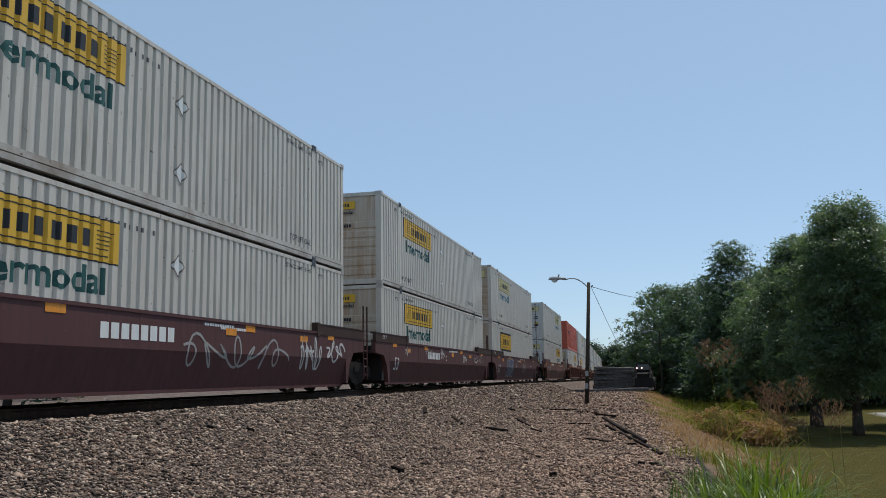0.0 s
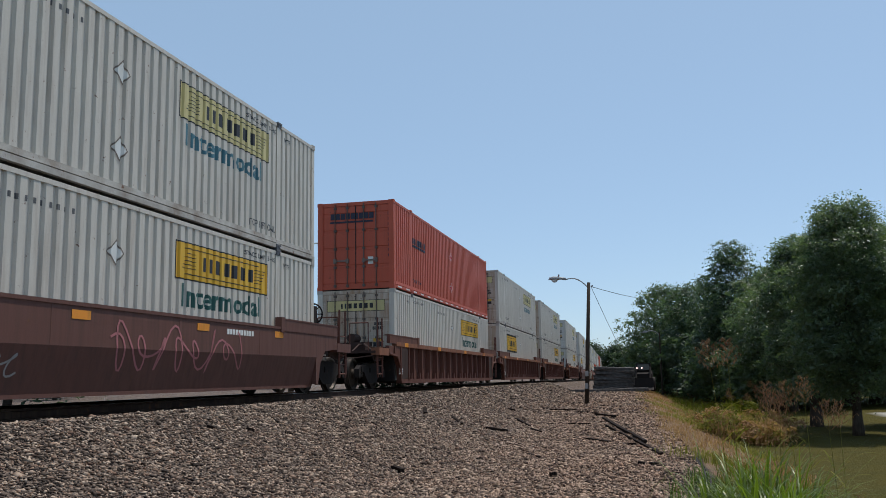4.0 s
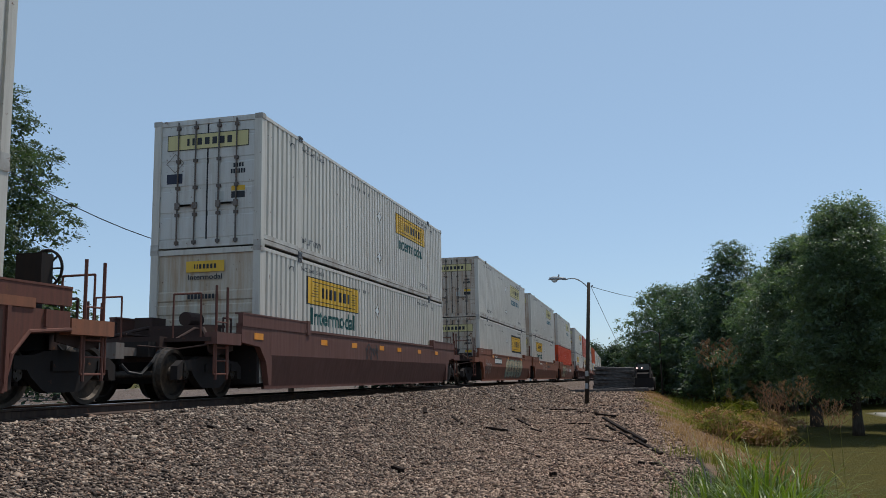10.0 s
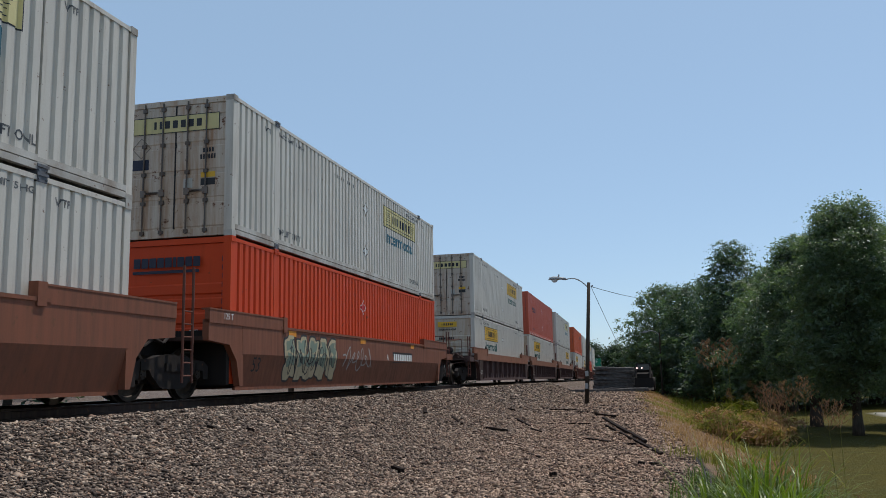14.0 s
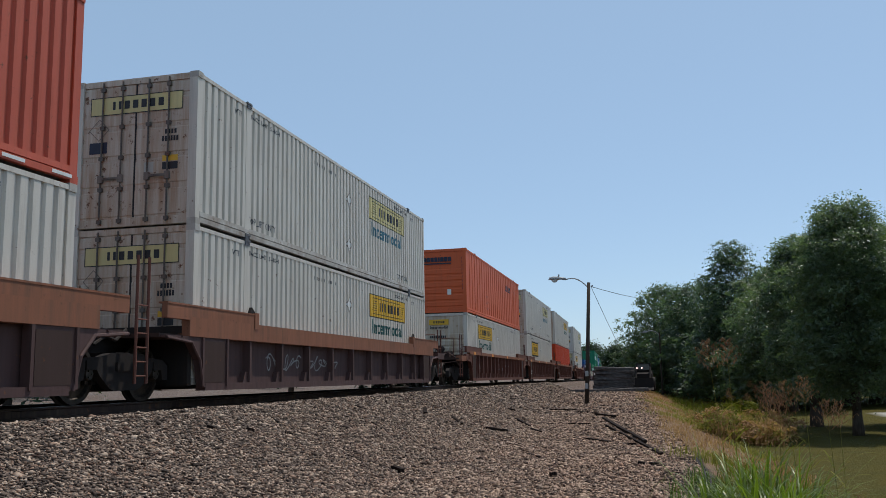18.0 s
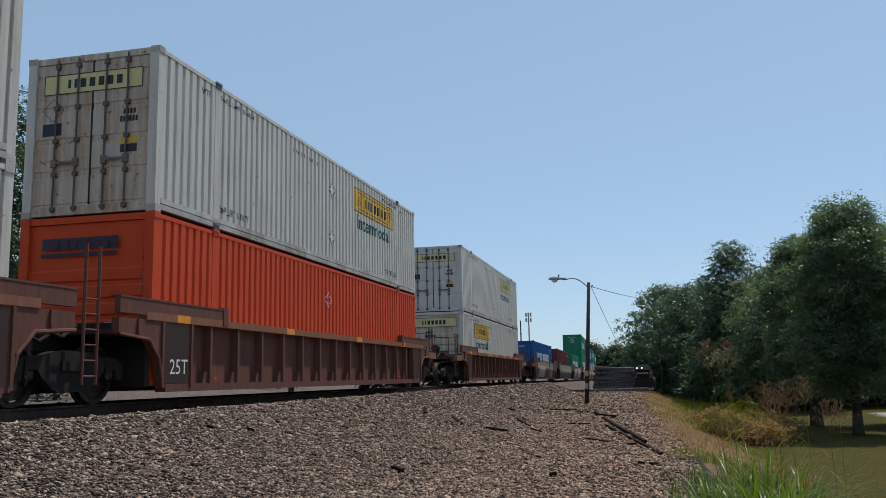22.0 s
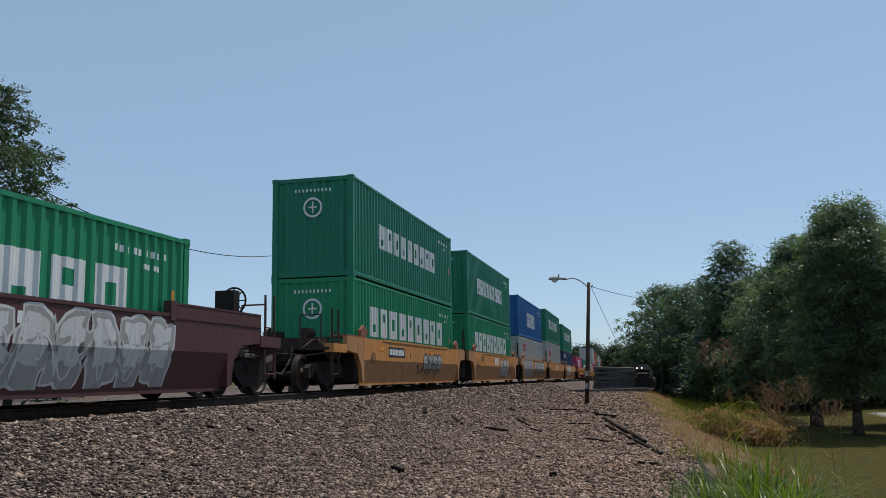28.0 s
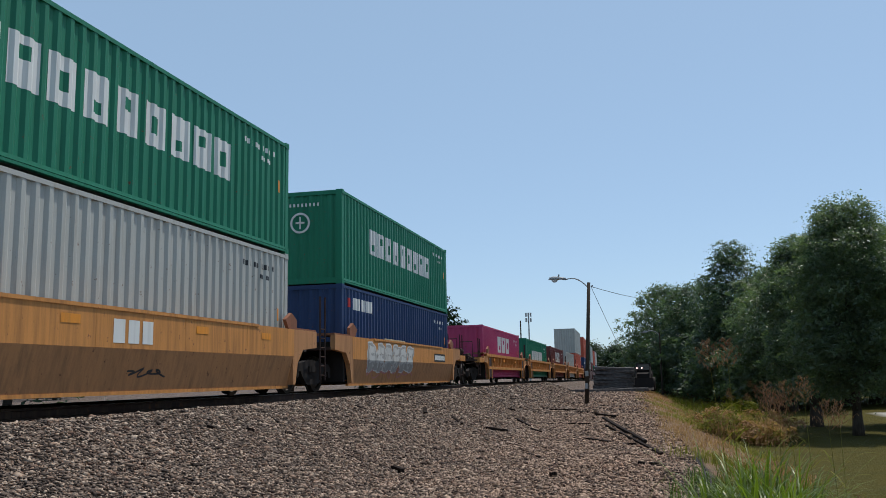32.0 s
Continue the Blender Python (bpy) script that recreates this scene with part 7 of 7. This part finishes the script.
def build_lamp_pole():
    x, y = -3.50, 40.1
    g = ground_z(x, y)
    lamp = empty("street_lamp")
    tagged(lamp, "dark wooden pole with a single curved-arm street lamp", "street lamp")
    top = Vector((-3.16, 40.0, EYE_Z + 4.16))
    bm = bmesh.new()
    bar(bm, (x, y, g - 0.4), top, 0.105, 14, 0.075)
    part("pole", bm, POLE_WOOD, lamp, "leaning creosoted wooden pole", smooth=True)
    tip = Vector((-4.38, 40.0, EYE_Z + 4.36))
    root = top - Vector((0.02, 0, 0.25))
    bm = bmesh.new()
    pts = []
    for i in range(9):
        t = i / 8
        p = root.lerp(tip, t)
        p.z += 0.22 * math.sin(math.pi * min(1, t * 1.1)) * (1 - 0.2 * t) + 0.12 * t * (1 - t)
        pts.append(tuple(p))
    tube(bm, pts, 0.028, 8)
    part("arm", bm, GALVANISED, lamp, "curved metal arm")
    lamp_head(lamp, root, Vector(pts[-1]) + Vector((-0.12, 0, 0)))
    for z in (0.9, 1.5):
        bm = bmesh.new()
        p = Vector((x, y, g)).lerp(top, z / 6.0)
        box(bm, p.x - 0.07, p.x + 0.07, p.y - 0.12, p.y - 0.10, p.z - 0.12, p.z + 0.12)
        part("pole_tag", bm, GALVANISED, lamp)
    bm = bmesh.new()
    bar(bm, top + Vector((0.10, 0, -0.22)), top + Vector((0.17, 0, -0.14)), 0.035, 8)
    part("insulator", bm, GALVANISED, lamp)
    return top


def wire(name, label, a, b, sag, r=0.012):
    bm = bmesh.new()
    a, b = Vector(a), Vector(b)
    pts = []
    for i in range(17):
        t = i / 16
        p = a.lerp(b, t)
        p.z -= 4 * sag * t * (1 - t)
        pts.append(tuple(p))
    tube(bm, pts, r)
    ob = part(name, bm, WIRE)
    tagged(ob, label, "wire")
    return ob


POLE_TOP = build_lamp_pole()
wire("overhead_wire", "thin dark service wire from the lamp pole", POLE_TOP + Vector((0.12, 0, -0.2)), (-1.0, 72.0, EYE_Z + 5.9), 0.08, 0.014)
wire("guy_wire", "slanting dark guy wire behind the lamp pole", POLE_TOP + Vector((0.12, 0, -0.25)), (-2.5, 63.0, ground_z(-2.5, 63.0) + 1.9), 0.1, 0.012)


def build_twin_lamp():
    lamp = empty("flood_lamp_pole")
    tagged(lamp, "leaning wooden pole with two lamps across the track", "street lamp")
    top = Vector((-20.0, 47.24, EYE_Z + 8.17))
    base = Vector((-20.3, 45.2, ground_z(-20.3, 45.2) - 0.4))
    bm = bmesh.new()
    bar(bm, base, top, 0.17, 14, 0.12)
    part("pole", bm, POLE_WOOD, lamp, "leaning wooden pole", smooth=True)
    bm = bmesh.new()
    root = top - Vector((0, 0, 0.45))
    tip = Vector((-20.0, 49.4, EYE_Z + 8.05))
    pts = [tuple(root.lerp(tip, i / 6) + Vector((0, 0, 0.25 * math.sin(math.pi * i / 6)))) for i in range(7)]
    tube(bm, pts, 0.04, 8)
    part("arm", bm, GALVANISED, lamp)
    lamp_head(lamp, root, tip)
    bm = bmesh.new()
    c = Vector((-20.0, 46.35, EYE_Z + 7.70))
    prism(bm, [(c.y - 0.30, c.z - 0.12), (c.y - 0.22, c.z + 0.22), (c.y + 0.16, c.z + 0.26), (c.y + 0.22, c.z - 0.20)], c.x - 0.25, c.x + 0.25, axis="x")
    part("flood_lamp", bm, GALVANISED, lamp, "box-shaped flood lamp")
    bm = bmesh.new()
    rod(bm, [tuple(c + Vector((0, 0.1, -0.2))), tuple(c + Vector((0, 0.55, -0.75))), tuple(c + Vector((0, 0.75, 0.1)))], 0.025)
    part("bracket", bm, GALVANISED, lamp)


build_twin_lamp()
wire("overhead_wire", "sagging dark wire across the track", (-20.0, 46.6, EYE_Z + 7.5), (-20.6, 22.0, EYE_Z + 7.3), 1.55, 0.02)


def build_far_poles():
    for x, y, h, w in ((-44.6, 280.0, 17.6, 0.28), (-30.9, 280.0, 11.3, 0.28)):
        pole = empty("utility_pole")
        tagged(pole, "distant bare wooden utility pole", "utility pole", "distant poles")
        bm = bmesh.new()
        bar(bm, (x, y, ground_z(x, y) - 1), (x, y, EYE_Z + h), w, 8, w * 0.7)
        part("shaft", bm, POLE_WOOD, pole)
    tower = empty("flood_light_mast")
    tagged(tower, "distant steel mast with a cluster of panels", "mast")
    x, y, top = -44.9, 300.0, EYE_Z + 21.3
    bm = bmesh.new()
    bar(bm, (x, y, ground_z(x, y) - 1), (x, y, top), 0.32, 10, 0.2)
    part("shaft", bm, GALVANISED, tower, "slim steel shaft")
    first = None
    for dx in (-0.8, 0.0, 0.8):
        for dz in (-0.5, -2.3):
            bm = bmesh.new()
            box(bm, x + dx - 0.28, x + dx + 0.28, y - 0.5, y - 0.3, top + dz - 0.7, top + dz + 0.7)
            part("panel", bm, GALVANISED, tower, "pale panel")


build_far_poles()


def build_wood_lamp():
    """The small street lamp against the wood beyond the stack."""
    x, y, top = -0.25, 73.0, EYE_Z + 3.3
    lamp = empty("street_lamp")
    tagged(lamp, "small street lamp on a slim pole against the wood", "street lamp")
    bm = bmesh.new()
    bar(bm, (x, y, ground_z(x, y) - 0.2), (x, y, top), 0.075, 8, 0.055)
    part("shaft", bm, POLE_WOOD, lamp)
    bm = bmesh.new()
    tube(bm, [(x, y, top - 0.25), (x - 0.25, y, top), (x - 0.6, y, top + 0.12), (x - 0.95, y, top + 0.08)], 0.03, 6)
    part("arm", bm, GALVANISED, lamp)
    bm = bmesh.new()
    prism(bm, [(x - 1.35, top - 0.02), (x - 1.30, top + 0.10), (x - 1.0, top + 0.14), (x - 0.9, top + 0.05), (x - 1.0, top - 0.02)], y - 0.12, y + 0.12)
    part("lamp_head", bm, GALVANISED, lamp, "pale grey lamp head")


build_wood_lamp()

# ---------------------------------------------------------------- the stack of old ties
# pale grain: the sun on tops and ends is put into the wood colour
OLD_WOOD = wood("sunlit_old_tie", (0.040, 0.036, 0.036), (0.27, 0.25, 0.24))


def build_tie_stack():
    rng = random.Random(81)
    bm = bmesh.new()
    box(bm, -1.28, 1.28, -0.115, 0.115, -0.085, 0.085)
    bmesh.ops.bevel(bm, geom=bm.edges[:], offset=0.014, segments=1, affect="EDGES")
    bmesh.ops.recalc_face_normals(bm, faces=bm.faces[:])
    me = bpy.data.meshes.new("old_tie")
    bm.to_mesh(me)
    bm.free()
    me.materials.append(OLD_WOOD)
    base = ground_z(-3.2, 62.0)
    for layer in range(9):
        count = 7 if layer < 7 else 5
        for i in range(count):
            y = 61.0 + i * 0.27 + rng.uniform(-0.03, 0.03)
            x = -3.52 + layer * 0.02 + rng.uniform(-0.14, 0.14)
            ob = new("old_tie", me)
            ob.matrix_basis = pose(x, y, base + 0.085 + layer * 0.178, rng.uniform(-8, 8), rng.uniform(-2.0, 2.0) + (2.5 if layer > 5 else 0.6), rng.uniform(-7, 7))
            tagged(ob, "weathered grey-brown used railway tie in a stack", "railway tie", "stacked used ties")
    for i in range(9):
        x, y = -4.2 + rng.uniform(-1.0, 2.8), 59.2 + rng.uniform(-1.5, 1.2)
        ob = new("old_tie", me)
        ob.matrix_basis = pose(x, y, ground_z(x, y) + 0.10, rng.uniform(-4, 4), rng.uniform(-6, 6), rng.uniform(-35, 35))
        tagged(ob, "weathered used railway tie lying on the gravel", "railway tie", "loose used ties")


build_tie_stack()


def glow(name, col, strength):
    m, nt, bsdf = material(name)
    bsdf.inputs["Emission Color"].default_value = (*col, 1)
    bsdf.inputs["Emission Strength"].default_value = strength
    return m


HEADLIGHT = glow("headlight", (1.0, 0.66, 0.62), 1.6)
RUBBER = paint("tyre_rubber", (0.018, 0.018, 0.018), grime=0.4, rough=0.9)


def dark_glass():
    m, nt, bsdf = material("dark_glass")
    bsdf.inputs["Base Color"].default_value = (0.02, 0.025, 0.03, 1)
    bsdf.inputs["Roughness"].default_value = 0.08
    bsdf.inputs["Specular IOR Level"].default_value = 0.6
    return m


GLASS = dark_glass()


def add_tyre(thing, x, y, z, r, w):
    bm = bmesh.new()
    disc_ring(bm, (x, y, z), (1, 0, 0), [(r * 0.55, -w / 2), (r * 0.9, -w / 2), (r, -w * 0.35), (r, w * 0.35), (r * 0.9, w / 2), (r * 0.55, w / 2), (r * 0.55, -w / 2)], 20)
    tyre = part("tyre", bm, RUBBER, thing, smooth=True)
    bm = bmesh.new()
    disc_ring(bm, (x, y, z), (1, 0, 0), [(0.001, w * 0.3), (r * 0.3, w * 0.36), (r * 0.55, w * 0.3), (r * 0.55, -w * 0.3), (0.001, -w * 0.3)], 16)
    part("rim", bm, GALVANISED, tyre)


def build_loader():
    """The dark machine that stands behind the stack with its lights on."""
    m = empty("yard_loader")
    tagged(m, "dark yard loader with lit headlights behind the ties", "loader")
    x, y = -1.50, 66.0
    g = ground_z(x, y)
    dark = CAR_DARK
    bm = bmesh.new()
    prism(bm, [(y - 1.7, g + 0.55), (y + 1.9, g + 0.55), (y + 1.9, g + 1.35), (y + 0.4, g + 1.45), (y - 1.7, g + 1.25)], x - 0.62, x + 0.62, axis="x")
    part("chassis", bm, dark, m, "dark machine body")
    bm = bmesh.new()
    prism(bm, [(y - 0.5, g + 1.4), (y + 1.0, g + 1.4), (y + 0.9, g + 2.0), (y - 0.4, g + 2.0)], x - 0.52, x + 0.52, axis="x")
    cab = part("cab", bm, dark, m, "dark operator cab")
    bm = bmesh.new()
    box(bm, x - 0.42, x + 0.42, y - 0.56, y - 0.53, g + 1.5, g + 1.92)
    part("windscreen", bm, GLASS, cab, "dark windscreen")
    for dx in (-0.62, 0.62):
        for dy in (-1.0, 1.2):
            add_tyre(m, x + dx, y + dy, g + 0.5, 0.5, 0.36)
    for dx in (-0.42, -0.08):
        bm = bmesh.new()
        bar(bm, (x + dx, y - 1.9, g + 1.66), (x + dx, y - 1.74, g + 1.66), 0.06, 12)
        part("headlight", bm, HEADLIGHT, m, "lit headlight")
    bm = bmesh.new()
    for dx in (-0.5, 0.5):
        rod(bm, [(x + dx, y + 0.2, g + 1.3), (x + dx, y - 1.6, g + 1.7), (x + dx, y - 2.2, g + 0.9)], 0.08, 8)
    part("lift_arm", bm, dark, m, "dark lifting arms")
    bm = bmesh.new()
    prism(bm, [(y - 2.3, g + 0.1), (y - 2.9, g + 0.12), (y - 2.35, g + 0.3), (y - 2.2, g + 0.95), (y - 2.1, g + 0.95)], x - 0.7, x + 0.7, axis="x")
    part("bucket", bm, dark, m, "worn bucket")


build_loader()


# ---------------------------------------------------------------- timbers and scrap on the gravel
def timber(a, b, w, h, label, mat, name="scrap_timber"):
    a, b = Vector(a), Vector(b)
    za, zb = ground_z(a.x, a.y), ground_z(b.x, b.y)
    a = Vector((a.x, a.y, za + h * 0.45))
    b = Vector((b.x, b.y, zb + h * 0.45))
    length = (b - a).length
    bm = bmesh.new()
    box(bm, -length / 2, length / 2, -w / 2, w / 2, -h / 2, h / 2)
    bmesh.ops.subdivide_edges(bm, edges=[e for e in bm.edges if abs(e.verts[0].co.x - e.verts[1].co.x) > length * 0.5], cuts=5)
    rng = random.Random(int(length * 977))
    for v in bm.verts:
        v.co += Vector((rng.uniform(-1, 1), rng.uniform(-1, 1), rng.uniform(-1, 1))) * h * 0.10
    ob = part(name, bm, mat)
    ob.matrix_basis = Matrix.Translation((a + b) / 2) @ (b - a).to_track_quat("X", "Z").to_matrix().to_4x4()
    tagged(ob, label, "timber", "scrap timber on the gravel")


SCRAP_WOOD = wood("blackened_timber", (0.012, 0.009, 0.008), (0.045, 0.030, 0.024))
timber((-2.05, 29.4, 0), (-0.50, 20.2, 0), 0.085, 0.09, "long dark timber lying at the gravel's edge", SCRAP_WOOD)
timber((-1.75, 26.0, 0), (-0.15, 17.6, 0), 0.06, 0.07, "long dark weathered timber at the gravel's edge", SCRAP_WOOD)
timber((-2.4, 31.0, 0), (-1.7, 30.0, 0), 0.11, 0.1, "short dark timber offcut on the gravel", SCRAP_WOOD)
for ax, ay, bx, by, w, h in ((-6.19, 22.4, -5.95, 21.6, 0.10, 0.07), (-5.56, 22.8, -5.1, 22.0, 0.08, 0.06), (-4.62, 22.7, -4.2, 23.4, 0.10, 0.07), (-2.7, 17.4, -2.4, 16.9, 0.07, 0.05),
                             (-3.9, 25.0, -3.3, 23.6, 0.06, 0.05), (-4.7, 28.0, -3.9, 25.6, 0.07, 0.05), (-3.2, 33.0, -2.4, 32.4, 0.08, 0.06),
                             (-4.5, 35.0, -3.4, 34.6, 0.08, 0.07), (-1.9, 21.5, -1.3, 20.6, 0.08, 0.05), (-2.9, 27.0, -2.2, 26.2, 0.09, 0.06)):
    timber((ax, ay, 0), (bx, by, 0), w, h, "splintered dark wood scrap on the gravel", SCRAP_WOOD, "wood_scrap")


def build_chunks():
    """Broken bits of tie scattered over the stone."""
    rng = random.Random(93)
    for i in range(13):
        y = 11.5 + 22.0 * rng.random() ** 1.4
        lo = line_point(y)[0] + 2.6
        x = lo + (gravel_edge(y) - 0.3 - lo) * rng.random()
        a = rng.uniform(-0.9, 0.9)
        ln = rng.uniform(0.07, 0.17) * (1.0 + 0.02 * y)
        timber((x, y, 0), (x + ln * math.cos(a), y + ln * math.sin(a), 0), rng.uniform(0.05, 0.11), rng.uniform(0.04, 0.08), "small dark chunk of rotten wood on the gravel", SCRAP_WOOD, "wood_chunk")


build_chunks()


# ---------------------------------------------------------------- what moves
def motions():
    turn = Matrix.Rotation(math.pi, 4, "Z")
    for thing, mid, z, reverse in MOVING:
        rows = []
        for k in range(33):
            m = line_pose(mid - SPEED * k) @ pose(0, 0, z)
            rows.append((float(k), m @ turn if reverse else m))
        walk(thing, rows)
    # the wheels roll with the train; alike wheelsets turn alike
    for k, sets in WHEELSETS.items():
        step = SPEED / FPS / WHEEL_R
        rows = [(i / FPS, pose(0, k * WHEEL_BASE / 2, WHEEL_R) @ Matrix.Rotation(step * i, 4, "X")) for i in range(int(SECONDS * FPS) + 1)]
        walk(sets[0], rows)
        shared = sets[0].animation_data
        for w in sets[1:]:
            w.rotation_mode = "QUATERNION"
            keys = w.animation_data_create()
            keys.action = shared.action
            keys.action_slot = shared.action_slot


motions()
